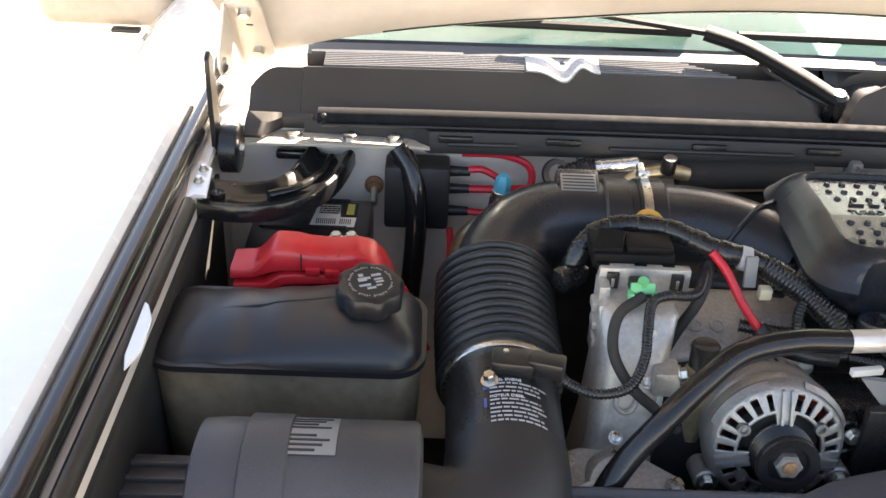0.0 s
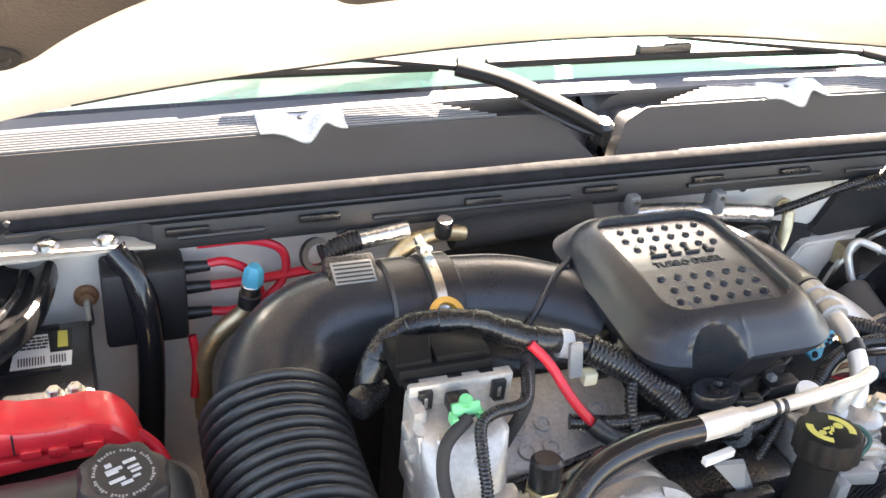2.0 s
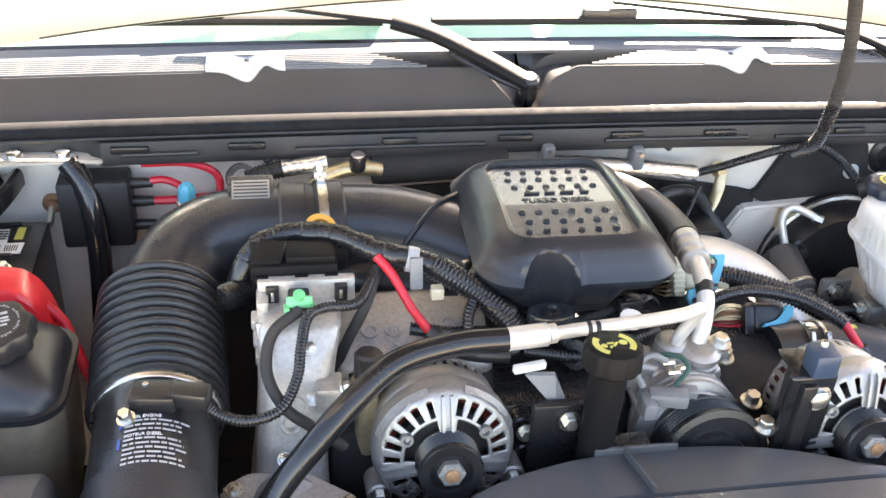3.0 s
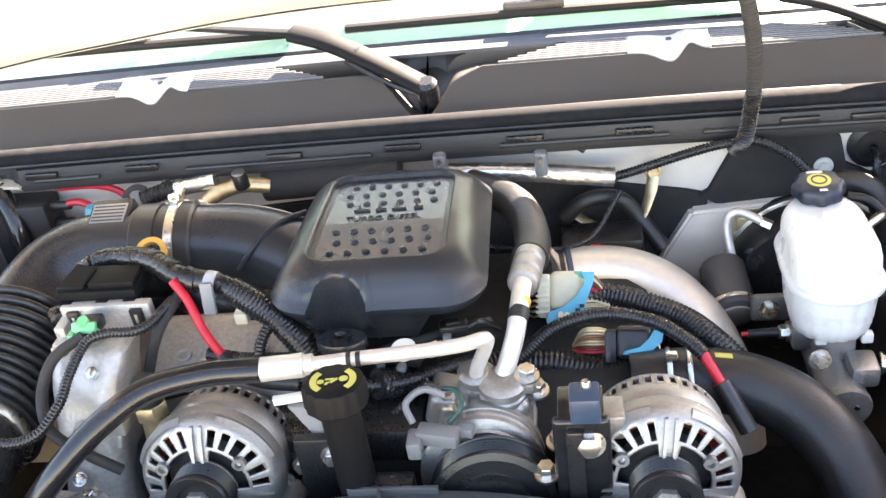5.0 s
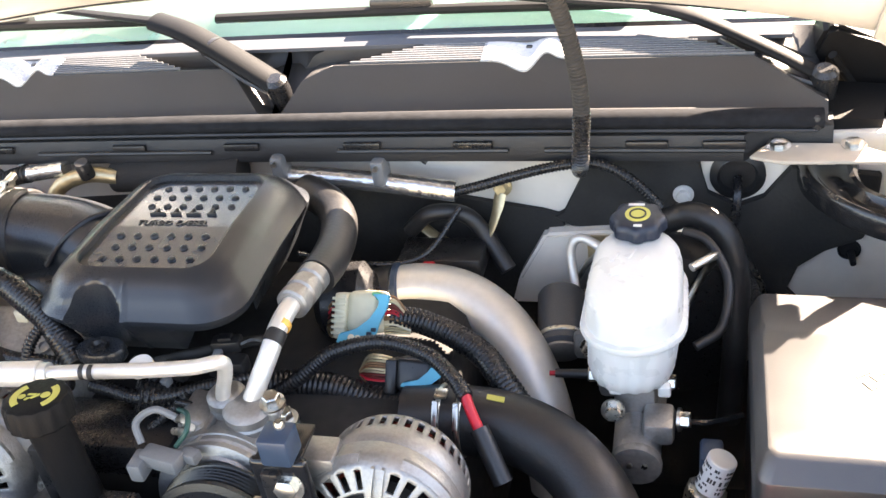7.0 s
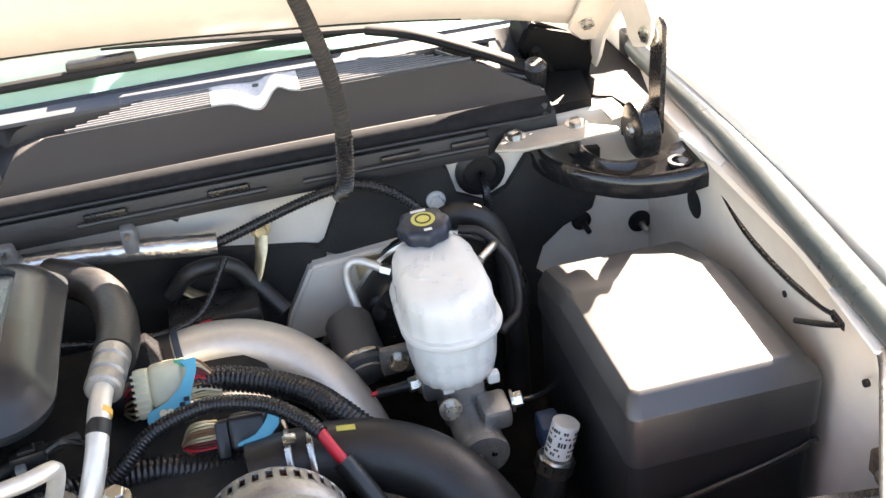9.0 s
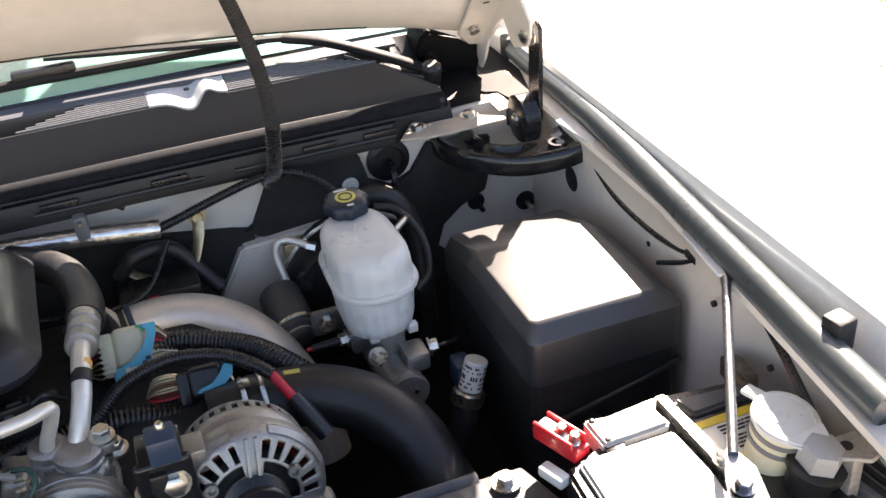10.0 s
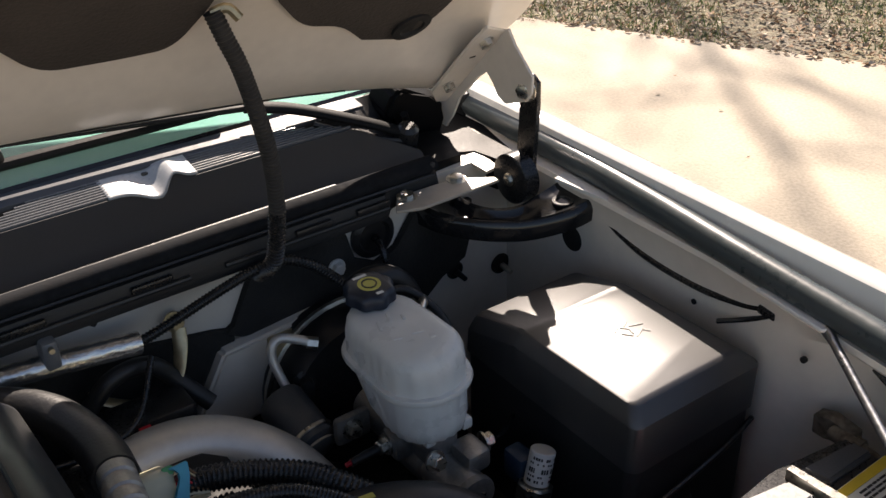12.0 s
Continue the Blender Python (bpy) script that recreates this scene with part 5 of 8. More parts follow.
lathe(bm, [(0.0565, 0), (0.0585, 0.001), (0.0585, 0.011), (0.0565, 0.012)], (-0.281, -0.137, 1.163), (1, 0.02, 0), 40)
band = part("clamp_band", bm, STEEL, duct, "steel band clamp")
bm = B()
box(bm, (-0.276, -0.118, 1.224), (0.014, 0.02, 0.009), 0.002, Matrix.Rotation(radians(-20), 4, "X"))
rod(bm, (-0.276, -0.135, 1.222), (-0.276, -0.10, 1.225), 0.0055, 10)
part("clamp_screw", bm, STEEL, band)
bm = B()
sweep(bm, [(-0.262, -0.137, 1.163), (-0.20, -0.142, 1.161), (-0.15, -0.158, 1.155), (-0.10, -0.185, 1.145)], 0.0525, 32, 0.01)
part("outlet", bm, SATIN, duct, "", 60)
bm = B()
sweep(bm, [(-0.118, -0.140, 1.205), (-0.145, -0.165, 1.207), (-0.170, -0.19, 1.194), (-0.19, -0.202, 1.17)], 0.0035, 8, 0.006)
part("ridge", bm, SATIN, duct)
bm = B()
lathe(bm, [(0.0175, -0.003), (0.0175, 0.003), (0.011, 0.003), (0.011, -0.003), (0.0175, -0.003)], (-0.281, -0.209, 1.207), (0.1, -0.5, 0.85), 24, caps=False)
part("pull_ring", bm, ORANGE, duct, "yellow-orange plastic pull ring")
bm = B()
box(bm, (-0.355, -0.135, 1.209), (0.052, 0.052, 0.018), 0.004, Matrix.Rotation(radians(18), 4, "X"))
plate = part("gauge_mount", bm, BLACK, duct)
bm = B()
box(bm, (-0.355, -0.137, 1.2185), (0.042, 0.028, 0.002), 0.0005, Matrix.Rotation(radians(18), 4, "X"))
win = part("window", bm, SILVER_LABEL, plate, "silver printed window")
bm = B()
for i in range(5):
    box(bm, (-0.355, -0.128 - 0.005 * i, 1.2222 - 0.0016 * i), (0.038, 0.002, 0.001), 0, Matrix.Rotation(radians(18), 4, "X"))
part("print", bm, INK, win)
sens = thing("air_flow_sensor", (-0.43, -0.43, 1.16), "black plug-in air flow sensor on the intake duct", "sensor")
bm = B()
box(bm, (-0.445, -0.418, 1.163), (0.042, 0.03, 0.018), 0.003, Matrix.Rotation(radians(-6), 4, "Z"))
part("base", bm, BLACK, sens)
bm = B()
box(bm, (-0.412, -0.424, 1.166), (0.036, 0.022, 0.018), 0.003, Matrix.Rotation(radians(-14), 4, "Z"))
part("plug", bm, BLACK, sens)
bm = B()
hexbolt(bm, (-0.468, -0.440, 1.156), (-0.15, -0.2, 1), 0.006, 0.012)
part("nut", bm, STEEL, sens)
bm = B()
hexbolt(bm, (-0.452, -0.413, 1.171), (0, 0, 1), 0.003, 0.004)
part("screw", bm, STEEL, sens)


def on_tube(s, d, lift=0.0004):
    a = s / 0.0588 - 0.42
    return Vector((-0.45 + (0.0588 + lift) * math.sin(a), -0.438 - d, 1.1003 - 0.058 * d + (0.0588 + lift) * math.cos(a)))


bm = B()
rnd = random.Random(8)
for i in range(11):
    d, s, end = 0.0055 * i, 0.006, rnd.uniform(0.050, 0.066)
    if i in (0, 4):
        continue
    while s < end:
        w = min(end - s, rnd.uniform(0.003, 0.012))
        slab(bm, [on_tube(s, d), on_tube(s + w, d), on_tube(s + w, d + 0.0019), on_tube(s, d + 0.0019)], Vector((0, 0, 0.0004)))
        s += w + 0.0016
part("print", bm, CUP, tube, "small white printed lines")
for text, d in (("DIESEL ENGINE", 0.0032), ("MOTEUR DIESEL", 0.0252)):
    bm = lettering(text, 0.0046, Matrix())
    for v in bm.verts:
        v.co = on_tube(0.006 + v.co.x, d - v.co.y, 0.0006 + v.co.z)
    part("words", bm, PRINT, tube)
for d in (0.0, 0.024):
    bm = B()
    rows = [[on_tube(s, d + k * 0.014) for s in (0.000, 0.0015, 0.003)] for k in (0, 0.5, 0.9)]
    loft(bm, rows, (False, False), closed=False)
    part("blue_mark", bm, BLUE_PRINT, tube)


# ---- engine ----
engine = thing("engine_block", (0.0, -0.25, 0.70), "engine block coloured dark for shade, with grey ribbed cast manifold below the cover", "engine")
# the block is near-black, with the shade around it put into its colour
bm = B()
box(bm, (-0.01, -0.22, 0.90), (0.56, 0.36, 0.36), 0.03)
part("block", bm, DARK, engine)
bm = B()
box(bm, (-0.19, -0.28, 1.09), (0.17, 0.11, 0.09), 0.015, Matrix.Rotation(radians(18), 4, "X"), 3)
man = part("manifold", bm, ROUGH_CAST, engine, "rough cast aluminium manifold")
for i, (x, y) in enumerate(((-0.235, -0.30), (-0.21, -0.30), (-0.235, -0.325), (-0.21, -0.325), (-0.17, -0.31), (-0.15, -0.295))):
    z = 1.138 + (y + 0.28) * 0.32
    bm = B()
    lathe(bm, [(0.009, 0), (0.009, 0.0035), (0.006, 0.0035), (0.005, 0.001)], (x, y, z), (0, -0.31, 0.95), 14)
    part("boss", bm, ROUGH_CAST, man)
bm = B()
rod(bm, (-0.246, -0.388, 1.05), (-0.245, -0.380, 1.125), 0.013, 16)
lathe(bm, [(0.0165, 0.0), (0.0175, 0.002), (0.0175, 0.014), (0.0165, 0.016)], (-0.245, -0.381, 1.122), (0, 0.1, 1), 6)
part("oil_sender", bm, BRASS, engine, "brass sender with black plug")
bm = B()
rod(bm, (-0.245, -0.380, 1.136), (-0.244, -0.376, 1.166), 0.0145, 20, soft=0.003)
part("sender_plug", bm, BLACK, engine)
bm = B()
box(bm, (-0.05, -0.36, 1.06), (0.16, 0.07, 0.08), 0.012)
part("front_cover", bm, BLACK, engine)
bm = B()
for x, y, z, r in ((-0.09, -0.40, 1.085, 0.012), (-0.085, -0.405, 1.05, 0.014), (-0.10, -0.41, 1.015, 0.012)):
    rod(bm, (x, y + 0.03, z), (x, y - 0.012, z), r, 14, soft=0.002)
part("plugs", bm, BLACK, engine)
for p in ((-0.088, -0.42, 1.085), (-0.112, -0.415, 1.06)):
    bm = B()
    hexbolt(bm, p, (0, -1, 0.2), 0.007, 0.008)
    part("bolt", bm, STEEL, engine)
bm = B()
sweep(bm, [(-0.29, -0.12, 1.10), (-0.24, -0.17, 1.115), (-0.17, -0.2, 1.12), (-0.11, -0.21, 1.115)], 0.034, 18, 0.012)
part("lower_pipe", bm, BLACK, engine)
bm = B()
for i in range(5):
    box(bm, (-0.118 + 0.004 * i, -0.23 + 0.028 * i, 1.162), (0.018, 0.008, 0.02), 0.002, Matrix.Rotation(radians(30), 4, "Z"))
part("injector_clips", bm, STEEL, engine)

# ---- engine cover ----
cover = thing("engine_cover", (-0.013, -0.2, 1.15), "satin black moulded engine cover with studded recess", "engine cover")
CX, CY, HX, HY_ = -0.0135, -0.200, 0.106, 0.126
bm = B()
rings = []
SIDE = ((1.148, -0.024, 0.038), (1.165, -0.014, 0.040), (1.185, -0.005, 0.043), (1.200, 0.0025, 0.044), (1.2045, 0.0035, 0.044), (1.207, 0.0015, 0.043), (1.213, -0.003, 0.042), (1.222, -0.009, 0.040), (1.230, -0.016, 0.038),
        (1.2355, -0.024, 0.034), (1.2385, -0.031, 0.028), (1.2390, -0.034, 0.024), (1.2375, -0.0355, 0.022), (1.2325, -0.0365, 0.020), (1.2318, -0.042, 0.018))
levels = []
for (z0, g0, r0), (z1, g1, r1) in zip(SIDE, SIDE[1:]):
    m = max(1, round((z1 - z0) / 0.003))
    levels += [(z0 + (z1 - z0) * k / m, g0 + (g1 - g0) * k / m, r0 + (r1 - r0) * k / m) for k in range(m)]
levels.append(SIDE[-1])
for i, (z, grow, r) in enumerate(levels):
    ring = rounded(CX, CY, HX + grow, HY_ + grow * 1.05, r, z, 8, 44)
    out = []
    for v in ring:
        f = (v.y - (CY - HY_)) / (2 * HY_)
        w = v.copy()
        w.x = CX + (v.x - CX) * (0.97 + 0.06 * (1 - f))
        w.z = v.z - 0.018 * max(0, f - 0.45) - 0.004 * (1 - f)
        dx = abs(v.x + 0.049)
        if f < 0.3 and dx < 0.029 and z < 1.2385:
            w.y = max(w.y, -0.334 + math.sqrt(0.029 ** 2 - dx ** 2) * 0.98)
        elif f < 0.3 and dx < 0.033 and z < 1.233:
            w.y -= 0.0015
        if z < 1.19 and v.x > 0.02 and f < 0.35:
            w.z += (1.196 - z) * min(1.0, (v.x - 0.02) / 0.03)
        out.append(w)
    rings.append(out)
loft(bm, rings, (False, False))
part("shell", bm, SATIN, cover, "", 32)
bm = B()
bm.faces.new([bm.verts.new(v) for v in rings[-1]])
bmesh.ops.triangulate(bm, faces=bm.faces[:])
part("recess_floor", bm, RECESS, cover, "glossy black studded recess with sky blue in its colour")
bm = B()
rings = [[Vector((-0.049 + 0.026 * math.cos(a) * s, -0.334 + 0.016 * math.sin(a) * s, z)) for a in np.linspace(0, 2 * math.pi, 24, endpoint=False)] for z, s in ((1.158, 0.9), (1.161, 1), (1.170, 1), (1.172, 0.95))]
loft(bm, rings)
part("foot", bm, SATIN, cover)
bm = B()
lathe(bm, [(0.010, 0), (0.010, 0.006), (0.006, 0.006), (0.004, 0.002)], (-0.049, -0.336, 1.171), (0, 0, 1), 16)
part("foot_bush", bm, BLACK, cover)
stud_bm = B()
lathe(stud_bm, [(0.0044, 0), (0.0038, 0.0020), (0.0016, 0.0030)], (0, 0, 0), (0, 0, 1), 8)
stud_me = bpy.data.meshes.new("stud")
stud_bm.to_mesh(stud_me)
stud_bm.free()
stud_me.materials.append(SATIN)
for j in range(8):
    if j in (3, 4):
        continue
    for i in range(6):
        y = -0.268 + 0.0195 * j
        x = -0.0135 + (-0.049 + 0.0192 * i + (0.004 if j % 2 else 0.0)) * (1.0 - 0.05 * j / 8)
        f = (y - (CY - HY_)) / (2 * HY_)
        ob = new("stud", stud_me)
        ob.location = (x, y, 1.2318 - 0.018 * max(0, f - 0.45) - 0.004 * (1 - f))
        hang(ob, cover)
bm = B()
for x, w, y, h in ((-0.050, 0.018, -0.187, 0.010), (-0.026, 0.012, -0.187, 0.010), (-0.008, 0.016, -0.187, 0.010), (0.016, 0.010, -0.187, 0.010)):
    box(bm, (x + w / 2, y, 1.2293), (w, 0.0028, 0.003), 0.0006)
    box(bm, (x + w * 0.3, y + 0.005, 1.2293), (0.0028, h, 0.003), 0.0006)
part("raised_mark", bm, INK, cover)
bm = lettering("TURBO DIESEL", 0.0125, Matrix.Translation((-0.056, -0.2085, 1.2292)) @ Matrix.Diagonal((1, 1, 4, 1)))
part("words", bm, SATIN, cover)

# ---- aluminium column with control module ----
col = thing("cooler_column", (-0.31, -0.36, 0.95), "bare cast aluminium cooler housing standing in front of the engine", "cooler")
bm = B()
rings = []
for z, cx, cy, hx, hy in ((0.93, -0.325, -0.375, 0.045, 0.06), (1.00, -0.325, -0.372, 0.040, 0.052), (1.05, -0.322, -0.362, 0.036, 0.045), (1.11, -0.317, -0.350, 0.036, 0.042), (1.15, -0.313, -0.338, 0.038, 0.040), (1.178, -0.309, -0.326, 0.041, 0.032), (1.184, -0.308, -0.322, 0.036, 0.027)):
    rings.append(rounded(cx, cy, hx, hy, 0.018, z))
loft(bm, rings)
part("housing", bm, BARE, col)
bm = B()
box(bm, (-0.3005, -0.300, 1.189), (0.098, 0.012, 0.034), 0.002)
box(bm, (-0.345, -0.312, 1.15), (0.012, 0.03, 0.09), 0.002)
pl = part("mount_plate", bm, BARE, col)
for x in (-0.335, -0.266):
    bm = B()
    box(bm, (x, -0.308, 1.191), (0.013, 0.006, 0.022), 0.001)
    latch = part("latch", bm, BLACK, pl)
    bm = B()
    box(bm, (x, -0.3105, 1.191), (0.0035, 0.003, 0.011), 0.0008)
    part("latch_spring", bm, STEEL, latch)
bm = B()
PN = Vector((0.05, -0.62, 0.78)).normalized()
rings = []
for grow, lift in ((0.003, -0.004), (0.003, 0.003), (0.0, 0.0045), (-0.002, 0.004), (-0.0035, 0.001), (-0.008, 0.001)):
    ring = rounded(0, 0, 0.029 + grow, 0.017 + grow, 0.0165 + grow, 0)
    rings.append([Vector((-0.312, -0.359, 1.152)) + basis(PN) @ v + PN * lift for v in ring])
loft(bm, rings)
face = part("boss_plate", bm, BARE, col)
for p, r in (((-0.301, -0.365, 1.166), 0.006), ((-0.332, -0.348, 1.178), 0.006), ((-0.345, -0.372, 1.12), 0.005), ((-0.300, -0.385, 1.12), 0.007), ((-0.33, -0.412, 1.065), 0.006)):
    bm = B()
    hexbolt(bm, p, (0, -0.6, 0.8), r, 0.006, 1.25)
    part("bolt", bm, STEEL, col)
bm = B()
box(bm, (-0.283, -0.385, 1.125), (0.028, 0.03, 0.03), 0.004)
ear = part("side_lug", bm, BARE, col)
bm = B()
hexbolt(bm, (-0.270, -0.392, 1.135), (1, -0.2, 0.4), 0.007, 0.008)
part("lug_bolt", bm, STEEL, ear)
bm = B()
slab(bm, [(-0.395, -0.420, 1.030), (-0.368, -0.404, 1.034), (-0.310, -0.408, 1.034), (-0.262, -0.440, 1.028), (-0.255, -0.468, 1.018), (-0.300, -0.490, 1.010), (-0.385, -0.480, 1.012)], (0, 0, 0.012))
bmesh.ops.bevel(bm, geom=bm.edges[:], offset=0.004, segments=2, affect="EDGES")
part("outlet_flange", bm, ROUGH_CAST, col)
bm = B()
lathe(bm, [(0.052, -0.10), (0.050, -0.02), (0.044, 0.002), (0.034, 0.010)], (-0.325, -0.445, 1.022), (0.1, -0.45, 0.8), 28)
part("outlet_neck", bm, ROUGH_CAST, col)
for x, y, z in ((-0.325, -0.414, 1.045), (-0.270, -0.450, 1.038), (-0.380, -0.425, 1.042)):
    bm = B()
    hexbolt(bm, (x, y, z), (0, -0.3, 0.95), 0.006, 0.008)
    part("bolt", bm, STEEL, col)
for k in range(7):
    bm = B()
    box(bm, (-0.353 + 0.0012 * k, -0.322 - 0.004 * k, 1.172 - 0.020 * k), (0.008, 0.020, 0.011), 0.002)
    part("edge_lug", bm, BARE, col)
bm = B()
sweep(bm, [(-0.349, -0.338, 1.180), (-0.346, -0.356, 1.140), (-0.345, -0.378, 1.09), (-0.347, -0.402, 1.03)], 0.0045, 8, 0.01)
part("edge_rib", bm, BARE, col)
bm = B()
sweep(bm, [(-0.279, -0.345, 1.176), (-0.281, -0.370, 1.140), (-0.286, -0.392, 1.09)], 0.004, 8, 0.01)
part("edge_rib", bm, BARE, col)
bm = B()
SLOT = Vector((0.0, -0.88, 0.48)).normalized()
rings = []
for grow, lift in ((0.0045, -0.006), (0.0045, 0.004), (0.002, 0.0055), (0.0, 0.004), (-0.001, -0.002)):
    rings.append([Vector((-0.319, -0.392, 1.106)) + basis(SLOT) @ (Matrix.Rotation(radians(-18), 3, "Z") @ v) + SLOT * lift for v in rounded(0, 0, 0.0075 + grow, 0.017 + grow, 0.0074 + grow, 0)])
loft(bm, rings, (True, False))
part("slot_rim", bm, BARE, col)
bm = B()
bm.faces.new([bm.verts.new(v - SLOT * 0.001) for v in rings[-1]])
part("slot_floor", bm, DARK, col)
for x, y, z in ((-0.326, -0.361, 1.1555), (-0.297, -0.366, 1.150)):
    bm = B()
    lathe(bm, [(0.0052, 0), (0.0052, 0.0022), (0.0034, 0.0022), (0.0030, 0.0004)], (x, y, z), PN, 16)
    part("plate_boss", bm, BARE, face)
bm = B()
lathe(bm, [(0.0032, 0), (0.0032, 0.0006)], (-0.311, -0.3665, 1.1515), PN, 12)
part("plate_hole", bm, DARK, face)
bm = B()
slab(bm, [(-0.318, -0.3635, 1.158), (-0.304, -0.3640, 1.158), (-0.300, -0.3685, 1.151), (-0.306, -0.3725, 1.1455), (-0.318, -0.3720, 1.1455), (-0.324, -0.3675, 1.152)], PN * 0.0015)
part("plate_recess", bm, IRON, face)
module = thing("control_module", (-0.312, -0.27, 1.2), "black plastic control module clipped on the aluminium column", "module")
bm = B()
box(bm, (-0.312, -0.268, 1.207), (0.088, 0.052, 0.018), 0.003)
part("base", bm, MATT, module)
bm = B()
box(bm, (-0.295, -0.272, 1.219), (0.05, 0.034, 0.008), 0.002)
part("lid", bm, MATT, module)
bm = B()
slab(bm, [(-0.357, -0.288, 1.214), (-0.325, -0.29, 1.216), (-0.318, -0.262, 1.222), (-0.345, -0.25, 1.220)], (0, 0, 0.005))
bmesh.ops.bevel(bm, geom=bm.edges[:], offset=0.0015, segments=1, affect="EDGES")
part("wing", bm, MATT, module)
for x in (-0.345, -0.305, -0.275):
    bm = B()
    box(bm, (x, -0.296, 1.203), (0.014, 0.008, 0.008), 0.0015)
    part("snap_tab", bm, MATT, module)
plug = thing("green_connector", (-0.309, -0.335, 1.19), "bright green locking clip on a black plug", "connector")
bm = B()
box(bm, (-0.309, -0.338, 1.203), (0.026, 0.006, 0.012), 0.002, Matrix.Rotation(radians(-30), 4, "X"))
for x in (-0.3215, -0.2965):
    box(bm, (x, -0.343, 1.197), (0.006, 0.012, 0.010), 0.0015)
lathe(bm, [(0.006, 0), (0.006, 0.005)], (-0.309, -0.335, 1.207), (0, -0.4, 1), 12)
part("lock_clip", bm, GREEN, plug)
bm = B()
box(bm, (-0.309, -0.325, 1.196), (0.022, 0.026, 0.014), 0.003)
part("plug_body", bm, BLACK, plug)

# ---- wiring and hoses over the engine ----
LOOMS = [
    ("main_wiring_harness", ((-0.372, -0.250, 1.165), (-0.358, -0.238, 1.195), (-0.325, -0.228, 1.213), (-0.27, -0.243, 1.220), (-0.225, -0.272, 1.215), (-0.175, -0.281, 1.205), (-0.121, -0.305, 1.18), (-0.082, -0.334, 1.15)), 0.0118, (0.011, 0.035), LOOM, "thick black taped wiring harness arching over the engine"),
    ("sensor_lead", ((-0.309, -0.345, 1.198), (-0.336, -0.365, 1.187), (-0.343, -0.396, 1.165), (-0.328, -0.425, 1.145), (-0.30, -0.43, 1.12), (-0.272, -0.425, 1.09)), 0.0058, None, TAPE, "black taped lead hanging from the green connector"),
    ("sensor_lead", ((-0.232, -0.29, 1.198), (-0.251, -0.333, 1.195), (-0.285, -0.347, 1.201), (-0.302, -0.358, 1.198), (-0.310, -0.389, 1.185), (-0.315, -0.414, 1.17), (-0.332, -0.44, 1.155), (-0.364, -0.446, 1.15), (-0.392, -0.432, 1.152), (-0.404, -0.426, 1.164)), 0.0056, (0.0036, 0.16), LOOM, "black corrugated lead looping to the air flow sensor"),
    ("sensor_lead", ((-0.226, -0.28, 1.2), (-0.242, -0.32, 1.182), (-0.262, -0.326, 1.14), (-0.281, -0.33, 1.09)), 0.006, None, TAPE, "black taped lead running down beside the manifold"),
    ("harness_branch", ((-0.120, -0.302, 1.182), (-0.135, -0.325, 1.165), (-0.135, -0.345, 1.145), (-0.115, -0.352, 1.135), (-0.085, -0.35, 1.135)), 0.0065, (0.0040, 0.16), LOOM, "short black corrugated branch of the harness"),
    ("battery_lead", ((-0.177, -0.331, 1.153), (-0.16, -0.342, 1.142), (-0.13, -0.35, 1.135), (-0.095, -0.352, 1.132)), 0.0095, None, RUBBER, "black shrink sleeved end of the red lead"),
    ("front_cable", ((-0.26, -0.345, 1.11), (-0.22, -0.352, 1.125), (-0.17, -0.348, 1.135)), 0.0035, None, LOOM, "thin black cable across the manifold"),
    ("sensor_lead", ((0.03, -0.36, 1.13), (0.06, -0.35, 1.115), (0.09, -0.34, 1.12), (0.12, -0.33, 1.12)), 0.004, None, LOOM, "thin black lead behind the compressor"),
    ("wiring_harness", ((-0.02, -0.345, 1.12), (0.03, -0.31, 1.09), (0.091, -0.278, 1.08), (0.148, -0.272, 1.075), (0.205, -0.28, 1.066), (0.25, -0.285, 1.066)), 0.0165, (0.0055, 0.12), LOOM, "fat black corrugated harness behind the compressor"),
    ("harness_arc", ((0.10, -0.292, 1.085), (0.124, -0.286, 1.10), (0.158, -0.268, 1.12), (0.209, -0.261, 1.13), (0.259, -0.277, 1.13), (0.29, -0.303, 1.125), (0.305, -0.322, 1.12)), 0.0078, (0.0036, 0.10), LOOM, "black corrugated lead arching over the plugs"),
    ("plug_harness", ((0.196, -0.188, 1.102), (0.225, -0.19, 1.10), (0.265, -0.205, 1.095), (0.30, -0.23, 1.092), (0.325, -0.262, 1.088), (0.35, -0.29, 1.075)), 0.0135, (0.005, 0.14), LOOM, "corrugated harness leaving the ivory connector"),
    ("front_cable", ((-0.02, -0.30, 1.125), (0.02, -0.29, 1.13), (0.06, -0.27, 1.128), (0.09, -0.25, 1.12)), 0.0055, None, TAPE, "black taped lead under the cover"),
    ("front_cable", ((0.06, -0.1, 1.12), (0.14, -0.09, 1.10), (0.2, -0.07, 1.10), (0.24, -0.03, 1.14)), 0.0035, None, LOOM, "thin black lead hanging from the foil pipe"),
]
for name, pts, r, ribs, m, label in LOOMS:
    bm = B()
    sweep(bm, pts, r, 12, 0.006, ribs)
    if name == "main_wiring_harness":
        harness = thing(name, pts[0], label, "wiring")
        part("sheath", bm, m, harness, angle=70)
    else:
        solo(name, bm, m, label, "wiring", angle=70)
bm = B()
sweep(bm, [(-0.228, -0.285, 1.218), (-0.212, -0.298, 1.202), (-0.195, -0.318, 1.175), (-0.177, -0.331, 1.153)], 0.0050, 10, 0.005)
solo("battery_lead", bm, RED_WIRE, "bright red lead dropping from the main harness", "cable")
bm = B()
